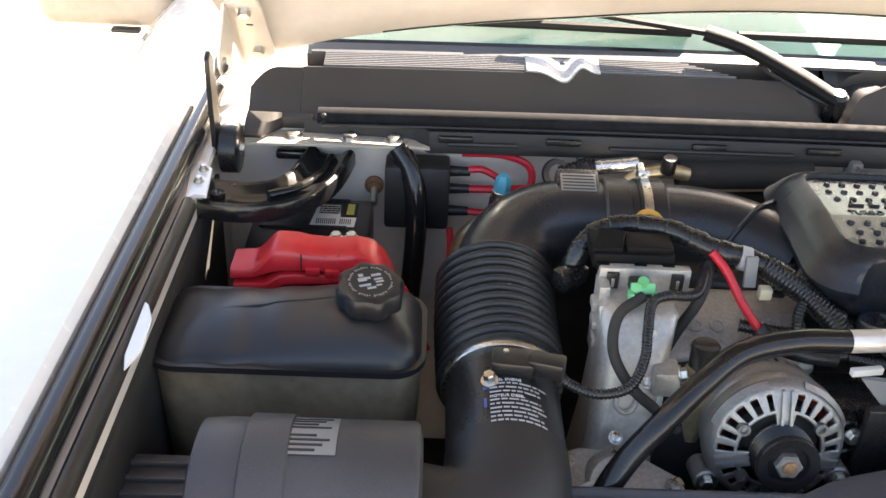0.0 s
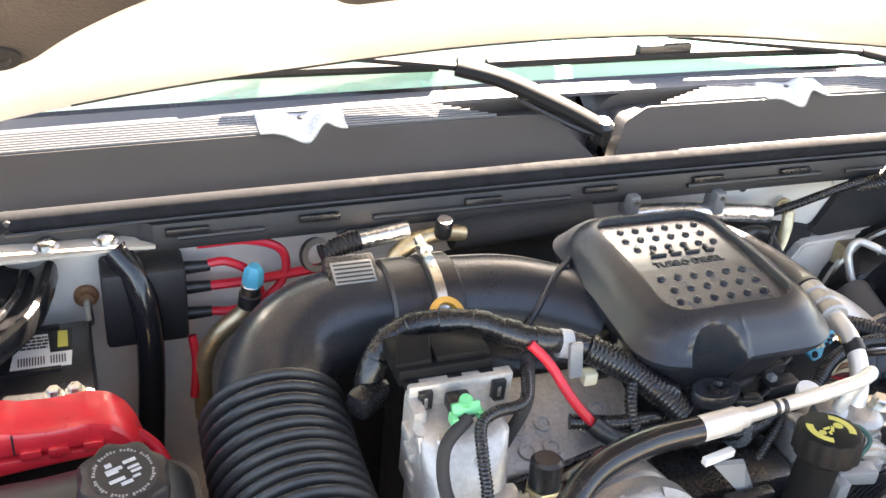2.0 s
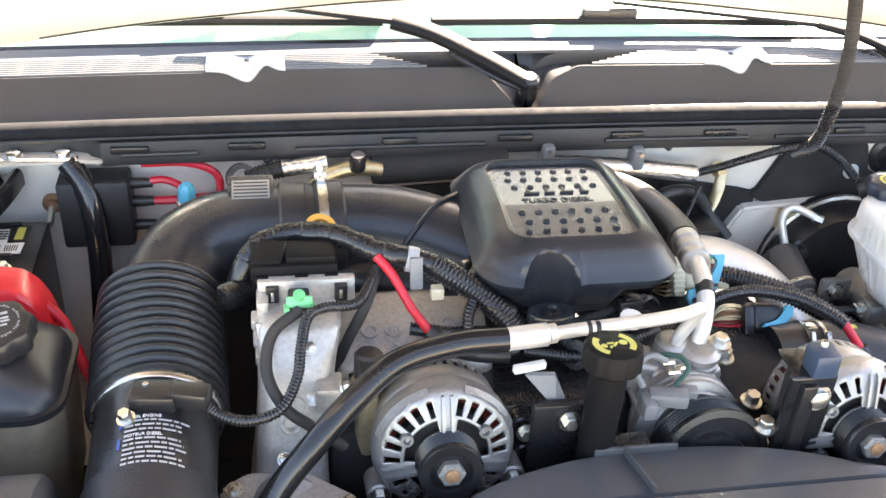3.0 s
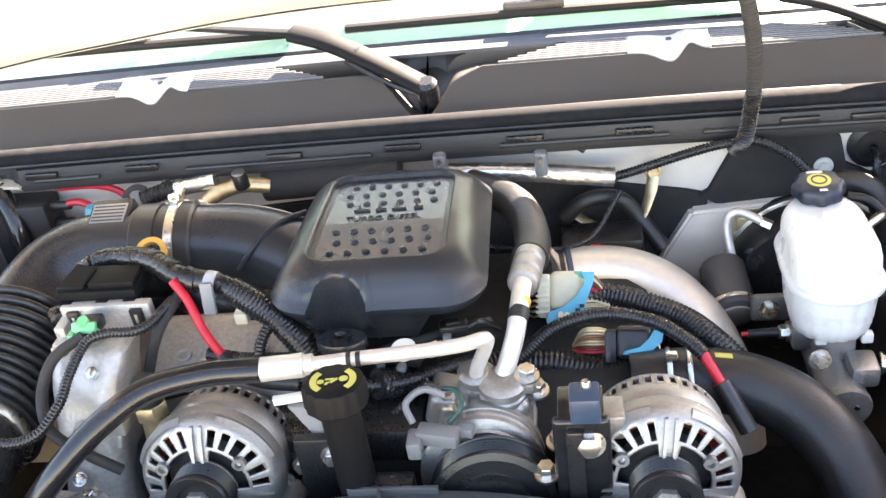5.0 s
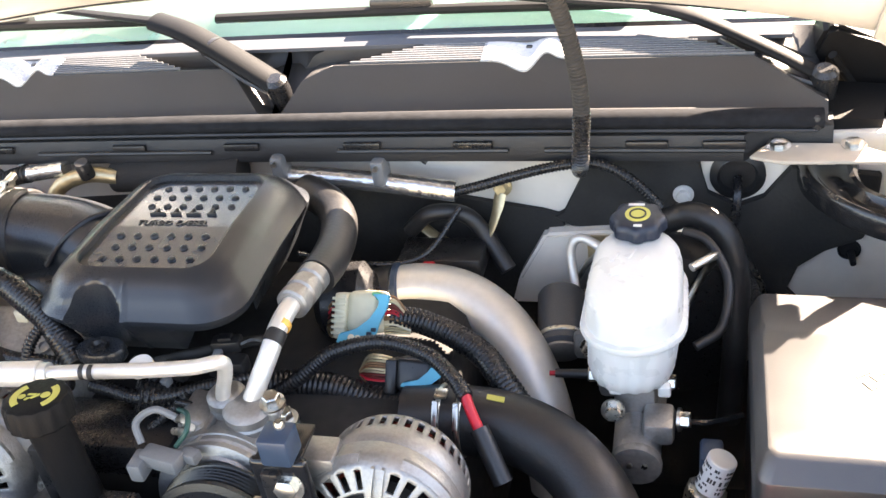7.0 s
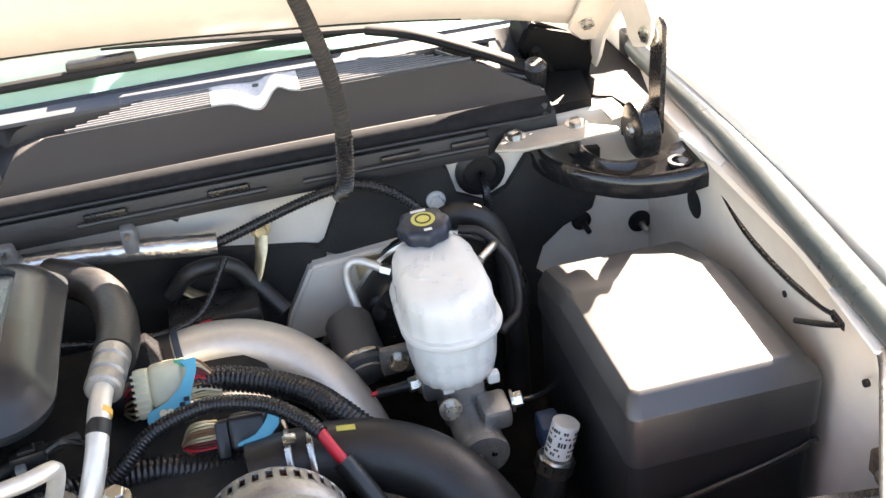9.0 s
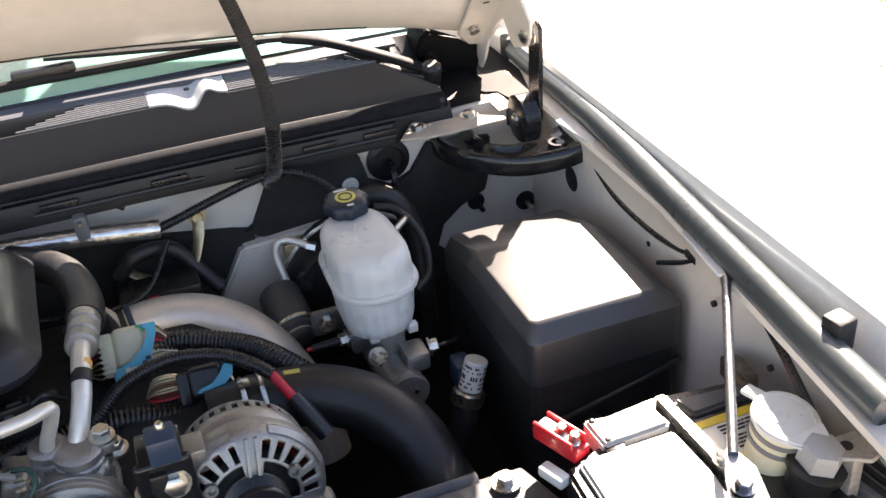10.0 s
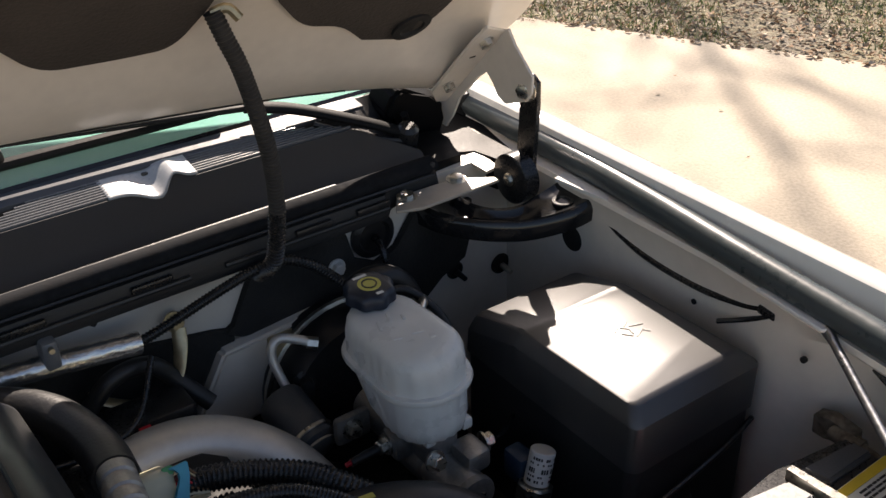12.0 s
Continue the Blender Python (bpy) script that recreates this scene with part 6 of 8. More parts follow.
sweep(bm, [(-0.168, -0.284, 1.2025), (-0.146, -0.2945, 1.193), (-0.121, -0.3055, 1.180), (-0.098, -0.322, 1.163), (-0.080, -0.336, 1.148)], 0.0142, 14, ribs=(0.0046, 0.11))
part("split_conduit", bm, LOOM, harness, "black corrugated split conduit", 70)
for a, b in (((-0.344, -0.232, 1.206), (0.9, 0.1, 0.5)), ((-0.322, -0.229, 1.2135), (1, 0, 0.2)), ((-0.292, -0.236, 1.2185), (1, -0.25, 0.1)), ((-0.262, -0.247, 1.2195), (1, -0.5, 0)), ((-0.238, -0.263, 1.217), (1, -0.6, -0.1)), ((-0.212, -0.276, 1.213), (1, -0.3, -0.2))):
    bm = B()
    lathe(bm, [(0.0119, -0.0085), (0.0131, -0.007), (0.0127, 0.0), (0.0131, 0.003), (0.0119, 0.0085)], a, b, 16)
    part("tape_wrap", bm, LOOM, harness)
clip = thing("harness_clip", (-0.19, -0.28, 1.2), "grey steel strap clip round the harness", "clip")
bm = B()
lathe(bm, [(0.0125, -0.006), (0.0138, -0.005), (0.0138, 0.005), (0.0125, 0.006)], (-0.190, -0.279, 1.208), (1, -0.12, -0.2), 20)
part("band", bm, CUP, clip)
bm = B()
box(bm, (-0.188, -0.301, 1.205), (0.013, 0.006, 0.034), 0.001, Matrix.Rotation(radians(-15), 4, "X"))
part("tongue", bm, GREY, clip)
for t, p in ((0.0, (-0.365, -0.245, 1.18)), (1.0, (-0.147, -0.292, 1.194)), (2.0, (-0.10, -0.319, 1.166))):
    bm = B()
    lathe(bm, [(0.0124, -0.014), (0.0128, -0.012), (0.0128, 0.012), (0.0124, 0.014)], p, (1, -0.4, -0.5) if t else (0.5, 0.3, 1), 16)
    part("tape_wrap", bm, LOOM, harness)
bm = B()
box(bm, (-0.372, -0.262, 1.165), (0.042, 0.024, 0.026), 0.007, Matrix.Rotation(radians(35), 4, "Z"))
solo("taped_plug", bm, LOOM, "harness plug wrapped in shiny black tape", "plug")
yc = thing("sensor_plug", (-0.163, -0.29, 1.165), "small yellowed sensor plug on the manifold", "plug")
bm = B()
box(bm, (-0.163, -0.29, 1.172), (0.014, 0.012, 0.014), 0.002)
part("plug_body", bm, IVORY, yc)
bm = B()
rod(bm, (-0.155, -0.287, 1.17), (-0.14, -0.281, 1.165), 0.005, 10)
part("boot", bm, RUBBER, yc)
bm = B()
hexbolt(bm, (-0.116, -0.262, 1.172), (0, -0.2, 1), 0.006, 0.018)
solo("cover_stud", bm, STEEL, "steel stud beside the engine cover", "stud")

ac = thing("refrigerant_hose", (-0.11, -0.4, 1.18), "black refrigerant hose crimped to a silver pipe", "hose")
bm = B()
sweep(bm, [(-0.112, -0.397, 1.188), (-0.165, -0.403, 1.19), (-0.221, -0.418, 1.185), (-0.263, -0.445, 1.168), (-0.302, -0.47, 1.138), (-0.337, -0.488, 1.10), (-0.362, -0.51, 1.06), (-0.37, -0.53, 1.0)], 0.0125, 18, 0.008)
part("hose", bm, HOSE, ac)
bm = B()
rod(bm, (-0.122, -0.398, 1.188), (-0.070, -0.394, 1.189), 0.0118, 20, soft=0.0015)
rod(bm, (-0.070, -0.394, 1.189), (-0.062, -0.393, 1.189), 0.0100, 20)
part("crimp", bm, SILVER, ac)
bm = B()
sweep(bm, [(-0.066, -0.394, 1.189), (-0.028, -0.390, 1.19), (0.03, -0.384, 1.190), (0.075, -0.378, 1.191), (0.094, -0.372, 1.192), (0.100, -0.366, 1.187), (0.095, -0.362, 1.17), (0.086, -0.360, 1.148), (0.082, -0.36, 1.13)], 0.0070, 16, 0.005)
part("pipe", bm, SILVER, ac)
bm = B()
lathe(bm, [(0.012, -0.003), (0.0125, 0), (0.012, 0.003)], (0.022, -0.376, 1.187), (0, -0.2, 1), 20)
for x in (-0.030, -0.021):
    tape = B()
    lathe(tape, [(0.0074, 0), (0.0074, 0.0045)], (x, -0.3902, 1.19), (1, 0.07, 0.0), 18)
    part("tape_band", tape, INK, ac)
solo("plastic_button", bm, PAPER, "white plastic push button clip", "clip")

lp = thing("suction_pipe", (0.125, -0.3, 1.13), "silver suction pipe with ribbed coupling and foam sleeve", "pipe")
bm = B()
sweep(bm, [(0.135, -0.245, 1.181), (0.131, -0.275, 1.184), (0.128, -0.305, 1.180), (0.124, -0.33, 1.166), (0.115, -0.350, 1.145), (0.106, -0.358, 1.125)], 0.0095, 18, 0.005)
part("tube", bm, SILVER, lp)
bm = B()
lathe(bm, [(0.0145, 0), (0.0165, 0.002), (0.0165, 0.012), (0.0145, 0.014), (0.0145, 0.018), (0.0165, 0.020), (0.0165, 0.032), (0.0145, 0.034), (0.0145, 0.038), (0.0165, 0.04), (0.0165, 0.052), (0.013, 0.055)], (0.131, -0.275, 1.183), (0.12, 1.0, -0.03), 24)
part("coupling", bm, CAST, lp)
bm = B()
lathe(bm, [(0.0101, 0), (0.0101, 0.006)], (0.1295, -0.298, 1.1805), (-0.12, -0.9, -0.2), 18)
part("tape_band", bm, ORANGE, lp)
bm = B()
lathe(bm, [(0.0102, 0), (0.0102, 0.013)], (0.1282, -0.309, 1.178), (-0.15, -0.9, -0.35), 18)
part("tape_band", bm, INK, lp)
bm = B()
sweep(bm, [(0.137, -0.222, 1.178), (0.139, -0.19, 1.175), (0.134, -0.145, 1.172), (0.120, -0.10, 1.170), (0.095, -0.065, 1.168), (0.06, -0.04, 1.168)], 0.0200, 20, 0.008)
part("foam_sleeve", bm, RUBBER, lp)

oil = thing("oil_filler", (-0.035, -0.45, 1.05), "black oil filler cap with yellow print on its neck", "oil filler")
bm = B()
rod(bm, (-0.026, -0.452, 1.04), (-0.026, -0.456, 1.205), 0.018, 24)
part("neck", bm, MATT, oil)
bm = B()
ON = Vector((0.02, 0.12, 1)).normalized()
lathe(bm, [(0.0255, 0), (0.028, 0.003), (0.028, 0.020), (0.0265, 0.024), (0.0245, 0.025)], (-0.026, -0.458, 1.196), ON, 72, wave=(14, 0.025))
ocap = part("cap", bm, MATT, oil)
bm = B()
oc, turn = Vector((-0.026, -0.458, 1.196)) + ON * 0.0252, basis(ON)
for a0, a1, r0 in ((150, 248, 0.0145), (-28, 68, 0.0145)):
    for k in range(9):
        b0, b1 = (radians(a0 + (a1 - a0) * q / 9) for q in (k, k + 1))
        slab(bm, [oc + turn @ Vector((r * math.cos(b), r * math.sin(b), 0)) for r, b in ((r0, b0), (0.0205, b0), (0.0205, b1), (r0, b1))], ON * 0.0004)
for cx, cy, r in ((-0.0085, -0.0035, 0.0042), (0.0100, 0.0045, 0.0032)):
    slab(bm, [oc + turn @ Vector((cx + r * math.cos(k * 0.524), cy + r * math.sin(k * 0.524), 0)) for k in range(12)], ON * 0.0004)
for pts in (((-0.004, -0.002), (-0.002, -0.004), (0.002, 0.003), (0.000, 0.005)), ((0.000, -0.003), (0.007, -0.001), (0.007, 0.0015), (0.001, 0.0)), ((0.0015, 0.003), (0.005, 0.0045), (0.005, 0.008), (0.003, 0.008))):
    slab(bm, [oc + turn @ Vector((x, y, 0)) for x, y in pts], ON * 0.0004)
part("print", bm, YELLOW, ocap)
bracket = thing("filler_bracket", (-0.06, -0.43, 1.05), "black steel bracket bolted beside the oil filler", "bracket")
bm = B()
box(bm, (-0.062, -0.428, 1.08), (0.05, 0.012, 0.10), 0.003)
box(bm, (0.005, -0.455, 1.075), (0.045, 0.02, 0.05), 0.003)
part("plate", bm, BLACK, bracket)
for p in ((-0.05, -0.436, 1.112),):
    bm = B()
    hexbolt(bm, p, (0, -1, 0.1), 0.008, 0.009)
    part("bolt", bm, STEEL, bracket)
bm = B()
box(bm, (-0.088, -0.405, 1.158), (0.034, 0.007, 0.008), 0.001, Matrix.Rotation(radians(10), 4, "Z"))
solo("white_tag", bm, PAPER, "white plastic tag beside the alternator", "tag")
bm = B()
slab(bm, [(-0.092, -0.408, 1.150), (-0.062, -0.412, 1.150), (-0.05, -0.42, 1.122), (-0.062, -0.425, 1.118)], (0, 0.004, 0.002))
solo("parts_label", bm, GREY, "grey printed label hanging behind the alternator", "label")


# ---- looms and plugs under the engine cover ----
for name, pts, r, ribs in (("lower_loom", ((-0.075, -0.335, 1.122), (-0.052, -0.339, 1.12), (-0.019, -0.345, 1.118), (0.016, -0.339, 1.118), (0.047, -0.327, 1.12), (0.064, -0.32, 1.12), (0.085, -0.305, 1.115)), 0.0075, (0.004, 0.12)),
                           ("dropping_loom", ((0.034, -0.343, 1.122), (0.002, -0.362, 1.10), (-0.029, -0.38, 1.08), (-0.05, -0.39, 1.05)), 0.005, (0.0035, 0.16)),
                           ("side_loom", ((-0.195, -0.322, 1.150), (-0.157, -0.333, 1.150), (-0.127, -0.335, 1.150), (-0.10, -0.325, 1.140)), 0.0075, (0.004, 0.12))):
    bm = B()
    sweep(bm, pts, r, 12, 0.004, ribs=ribs)
    solo(name, bm, LOOM, "black corrugated wiring loom tucked under the engine cover", "wiring", "under-cover looms", angle=70)
for c, a in (((0.056, -0.285, 1.140), 8), ((0.010, -0.315, 1.128), -14), ((-0.015, -0.300, 1.118), 20)):
    plugs = thing("injector_plug", c, "black two-pin plug with a grey nose under the engine cover", "plug", "injector plugs")
    m = Matrix.Rotation(radians(a), 4, "Z")
    bm = B()
    box(bm, c, (0.030, 0.016, 0.014), 0.003, m)
    box(bm, Vector(c) + Vector((0, 0, 0.008)), (0.014, 0.010, 0.004), 0.001, m)
    part("shell", bm, BLACK, plugs)
    bm = B()
    box(bm, Vector(c) + Vector((-0.006, -0.012, -0.004)), (0.009, 0.010, 0.009), 0.002, m)
    part("nose", bm, GREY, plugs)
    bm = B()
    sweep(bm, [Vector(c) + Vector((0.014, 0, 0)), Vector(c) + Vector((0.028, 0.006, 0.002)), Vector(c) + Vector((0.045, 0.02, -0.02))], 0.003, 6, 0.006)
    part("lead", bm, LOOM, plugs)


# ---- alternators ----
def alternator():
    at = Vector((-0.175, -0.482, 1.097))
    alt = thing("alternator", at, "cast aluminium alternator with copper windings and black pulley", "alternator", "alternators")
    ax = Vector((0, -1, 0.18)).normalized()
    C = at - ax * 0.045
    right = Vector((1, 0, 0))
    rise = right.cross(ax) * -1
    P = lambda r, a, h: C + right * (r * math.cos(a)) + rise * (r * math.sin(a)) + ax * h

    def pierced(profile, gaps, count):
        """A shell of revolution; gaps(i, angle) tells where the band i is open."""
        bm = B()
        grid = [[bm.verts.new(P(r, 2 * math.pi * k / count, h)) for k in range(count)] for r, h in profile]
        for i, (p, q) in enumerate(zip(grid, grid[1:])):
            for k in range(count):
                j = (k + 1) % count
                if not gaps(i, math.degrees(2 * math.pi * (k + 0.5) / count)):
                    bm.faces.new((p[k], p[j], q[j], q[k]))
        return bm

    spokes = (90, 197, 343, 270)
    near = lambda a, wide: any(abs((a - s + 180) % 360 - 180) < wide for s in spokes)
    bm = pierced([(0.0665, -0.020), (0.0712, -0.018), (0.0716, -0.009), (0.0705, -0.003), (0.0682, 0.0025), (0.0650, 0.0065), (0.0615, 0.0090), (0.0455, 0.0135), (0.0448, 0.0138), (0.0436, 0.0143), (0.042, 0.0148), (0.031, 0.0176), (0.020, 0.018)],
                 lambda i, a: (i == 6 and not near(a, 10) and (a + 2) % 15 < 8.0) or (i == 10 and not near(a, 14)), 180)
    ob = part("front_housing", bm, CAST, alt, "", 30)
    mod = ob.modifiers.new("thickness", "SOLIDIFY")
    mod.thickness = 0.004
    bm = pierced([(0.0665, -0.020), (0.067, -0.045), (0.0665, -0.05), (0.0655, -0.064), (0.063, -0.070), (0.05, -0.082)], lambda i, a: i in (2, 4) and (a % 10) < 5.5, 144)
    ob = part("rear_housing", bm, CAST, alt, "", 30)
    mod = ob.modifiers.new("thickness", "SOLIDIFY")
    mod.thickness = 0.003
    bm = B()
    lathe(bm, [(0.045, -0.075), (0.059, -0.065), (0.061, -0.03), (0.058, -0.012), (0.050, -0.006), (0.048, -0.02)], C, ax, 40)
    part("winding", bm, COPPER, alt, "red-brown copper winding")
    bm = B()
    lathe(bm, [(0.046, -0.02), (0.044, -0.004), (0.030, 0.004), (0.02, 0.005)], C, ax, 36)
    part("rotor", bm, DARK, alt)
    for a0, a1 in ((20, 75), (105, 162)):
        bm = B()
        ring = [radians(a) for a in np.linspace(a0, a1, 12)]
        loft(bm, [[P(0.0665, a, 0.002), P(0.0715, a, -0.004), P(0.0722, a, 0.000), P(0.0675, a, 0.0065)] for a in ring])
        part("front_lip", bm, CAST, alt)
    for s in spokes[:3]:
        for d in (-1, 1):
            bm = B()
            rows = []
            for r, h in ((0.032, 0.0185), (0.046, 0.0150), (0.056, 0.0122), (0.0645, 0.0075)):
                w, t = 5.5 * 0.046 / r, 1.8 * 0.046 / r
                b0, b1 = radians(s + d * w - t), radians(s + d * w + t)
                rows.append([P(r, b0, h - 0.005), P(r, b1, h - 0.005), P(r, b1, h + 0.003), P(r, b0, h + 0.003)])
            loft(bm, rows)
            part("spoke_ridge", bm, CAST, alt)
    for a, r in ((-2.5, 0.08), (-0.5, 0.08)):
        bm = B()
        lathe(bm, [(0.013, -0.03), (0.013, 0.002), (0.011, 0.004)], P(r, a, 0), ax, 20)
        box(bm, P(r - 0.012, a, -0.014), (0.016, 0.02, 0.016), 0.003)
        ear = part("mount_ear", bm, CAST, alt)
        bm = B()
        hexbolt(bm, P(r, a, 0.004), ax, 0.0075, 0.008)
        part("bolt", bm, STEEL, ear)
    for a in (150, 35, 222, 318):
        bm = B()
        lathe(bm, [(0.0065, 0), (0.0065, 0.006), (0.0038, 0.006), (0.0034, 0.001)], P(0.0455, radians(a), 0.012), ax, 16)
        part("screw_boss", bm, CAST, alt)
    bm = B()
    prof = [(0.020, 0.012), (0.030, 0.015), (0.0315, 0.018)]
    for k in range(5):
        prof += [(0.028, 0.020 + 0.004 * k), (0.0315, 0.022 + 0.004 * k)]
    prof += [(0.0315, 0.042), (0.0300, 0.044), (0.021, 0.043), (0.019, 0.038)]
    lathe(bm, prof, C, ax, 40)
    pul = part("pulley", bm, BLACK, alt, "black grooved belt pulley")
    bm = B()
    lathe(bm, [(0.0135, 0.036), (0.0135, 0.045), (0.0115, 0.047), (0.0075, 0.047)], C, ax, 6)
    nut = part("nut", bm, IRON, pul)
    bm = B()
    lathe(bm, [(0.0072, 0.041), (0.0072, 0.0485), (0.005, 0.0495)], C, ax, 16)
    part("shaft_end", bm, RUST, nut, "rusty shaft end")
    return alt


first = alternator()
copy_thing(first, pose(0.254, -0.492, 1.097, 0, 8, 0))
arm = thing("alternator_bracket", (0.17, -0.45, 1.05), "black steel bracket with bolt beside the alternator", "bracket")
bm = B()
box(bm, (0.178, -0.452, 1.115), (0.016, 0.04, 0.10), 0.003)
part("plate", bm, BLACK, arm)
bm = B()
box(bm, (0.184, -0.440, 1.171), (0.040, 0.042, 0.005), 0.002)
part("top_plate", bm, GLOSS, arm)
bm = B()
box(bm, (0.184, -0.460, 1.103), (0.050, 0.010, 0.140), 0.0045, seg=3)
part("front_panel", bm, GLOSS, arm)
bm = B()
hexbolt(bm, (0.190, -0.465, 1.147), (0, -1, 0.2), 0.010, 0.010)
part("bolt", bm, STEEL, arm)
plug = thing("regulator_plug", (0.1885, -0.456, 1.165), "slate blue plug box standing on the alternator bracket", "plug")
bm = B()
box(bm, (0.1885, -0.458, 1.187), (0.026, 0.026, 0.027), 0.0025)
part("case", bm, SLATE, plug)
bm = B()
lathe(bm, [(0.0045, 0), (0.0045, 0.004), (0.0032, 0.006)], (0.190, -0.452, 1.2003), (0, 0, 1), 12)
part("nut", bm, STEEL, plug)
bm = B()
box(bm, (0.205, -0.43, 1.143), (0.035, 0.03, 0.028), 0.004)
part("casting", bm, CAST, arm)
for i, (x, y, z) in enumerate(((0.122, -0.345, 1.118), (0.142, -0.36, 1.115), (0.150, -0.455, 1.10), (0.16, -0.405, 1.09))):
    bm = B()
    hexbolt(bm, (x, y, z), (0, -0.15, 1), 0.008, 0.014)
    solo("bracket_bolt", bm, STEEL, "zinc plated flange bolt by the compressor", "bolt", "compressor bolts")

# ---- compressor ----
comp = thing("compressor", (0.085, -0.42, 1.0), "cast aluminium air conditioning compressor with black clutch pulley", "compressor")
AX = Vector((0.05, -1, 0.16)).normalized()
bm = B()
lathe(bm, [(0.045, 0), (0.054, 0.006), (0.055, 0.03), (0.052, 0.034), (0.052, 0.06), (0.056, 0.063), (0.056, 0.085), (0.044, 0.1)], (0.085, -0.325, 1.058), AX, 36)
part("body", bm, CAST, comp)
bm = B()
box(bm, (0.094, -0.358, 1.104), (0.080, 0.052, 0.030), 0.009, seg=3)
head = part("head", bm, CAST, comp)
bm = B()
box(bm, (0.050, -0.355, 1.105), (0.034, 0.045, 0.036), 0.006, Matrix.Rotation(radians(18), 4, "Y"), 3)
part("side_boss", bm, CAST, comp)
for p, r in (((0.108, -0.364, 1.112), 0.0235), ((0.082, -0.352, 1.115), 0.0185)):
    bm = B()
    lathe(bm, [(r, 0), (r, 0.010), (r * 0.92, 0.012), (r * 0.92, 0.014), (r, 0.016), (r, 0.022), (r * 0.8, 0.026), (r * 0.6, 0.027)], p, (0.05, -0.05, 1), 28)
    part("port", bm, CAST, head)
bm = B()
box(bm, (0.129, -0.361, 1.128), (0.026, 0.022, 0.016), 0.005, seg=3)
ear = part("port_ear", bm, CAST, head)
bm = B()
hexbolt(bm, (0.133, -0.361, 1.136), (0.05, -0.1, 1), 0.0085, 0.012)
part("bolt", bm, STEEL, ear)
for k, a in enumerate((28, 52, 78, 104, 130, 152)):
    bm = B()
    a = radians(a)
    box(bm, Vector((0.086, -0.385, 1.066)) + Vector((0.055 * math.cos(a), 0, 0.055 * math.sin(a))), (0.007, 0.055, 0.010), 0.002, Matrix.Rotation(-a + math.pi / 2, 4, "Y"))
    part("cooling_rib", bm, CAST, comp)
for y, r in ((-0.395, 0.0595), (-0.412, 0.061)):
    bm = B()
    lathe(bm, [(r - 0.004, 0), (r, 0.002), (r, 0.008), (r - 0.004, 0.010)], (0.087, y, 1.067), AX, 44)
    part("body_band", bm, CAST, comp)
bm = B()
box(bm, (0.052, -0.430, 1.128), (0.040, 0.018, 0.016), 0.003, Matrix.Rotation(radians(-12), 4, "Z"))
box(bm, (0.076, -0.424, 1.128), (0.018, 0.012, 0.011), 0.002, Matrix.Rotation(radians(-12), 4, "Z"))
part("plug", bm, GREY, comp, "grey electric plug")
bm = B()
box(bm, (0.030, -0.434, 1.122), (0.014, 0.024, 0.020), 0.003)
part("plug_latch", bm, GREY, comp)
for q in ((0.058, -0.41, 1.143), (0.066, -0.404, 1.143), (0.056, -0.398, 1.146)):
    bm = B()
    rod(bm, q, Vector(q) + Vector((0.010, -0.004, 0.004)), 0.0035, 8)
    part("terminal", bm, STEEL, comp)
bm = B()
sweep(bm, [(0.028, -0.42, 1.135), (0.022, -0.41, 1.15), (0.038, -0.40, 1.158), (0.058, -0.40, 1.15)], 0.0035, 8, 0.004)
part("plug_wire", bm, GREY, comp)
bm = B()
sweep(bm, [(0.062, -0.42, 1.134), (0.075, -0.415, 1.15), (0.07, -0.40, 1.155), (0.055, -0.39, 1.15)], 0.0025, 8, 0.004)
part("earth_wire", bm, WIRE_GREEN, comp)
bm = B()
prof = [(0.05, 0.0), (0.060, 0.002), (0.061, 0.006)]
for k in range(5):
    prof += [(0.056, 0.008 + 0.004 * k), (0.060, 0.010 + 0.004 * k)]
prof += [(0.061, 0.032), (0.054, 0.034), (0.052, 0.030), (0.036, 0.030), (0.034, 0.036), (0.012, 0.037)]
lathe(bm, prof, Vector((0.098, -0.43, 1.060)), AX, 48)
pul = part("clutch_pulley", bm, BLACK, comp, "black grooved clutch pulley")
bm = B()
hexbolt(bm, Vector((0.098, -0.43, 1.060)) + AX * 0.037, AX, 0.008, 0.008)
part("hub_bolt", bm, STEEL, pul)

# ---- fan shroud ----
shroud = thing("fan_shroud", (XC, -0.55, 0.9), "dull black plastic fan shroud and radiator top cover", "fan shroud")
bm = B()
rows = []
for k in range(33):
    x = -0.45 + 0.9 * k / 32
    arch = max(0.0, 1 - ((x - 0.035) / 0.20) ** 2)
    back = -0.512 + 0.048 * arch ** 0.75
    rows.append([Vector((x, back, 1.03)), Vector((x, back, 1.090)), Vector((x, back - 0.002, 1.0945)), Vector((x, back - 0.006, 1.096)), Vector((x, -0.523, 1.094)), Vector((x, -0.526, 1.089)), Vector((x, -0.530, 1.089)), Vector((x, -0.533, 1.099)), Vector((x, -0.56, 1.101)),
                 Vector((x, -0.57, 1.104)), Vector((x, -0.78, 1.108)), Vector((x, -0.80, 1.06))])
loft(bm, rows, (False, False), closed=False)
ob = part("top_panel", bm, SHROUD, shroud)
mod = ob.modifiers.new("thickness", "SOLIDIFY")
mod.thickness = 0.004
bm = B()
box(bm, (0.004, -0.498, 1.100), (0.003, 0.055, 0.010), 0.001, Matrix.Rotation(radians(14), 4, "Z"))
box(bm, (0.010, -0.470, 1.098), (0.085, 0.004, 0.012), 0.001)
part("stiffener", bm, SHROUD, shroud)
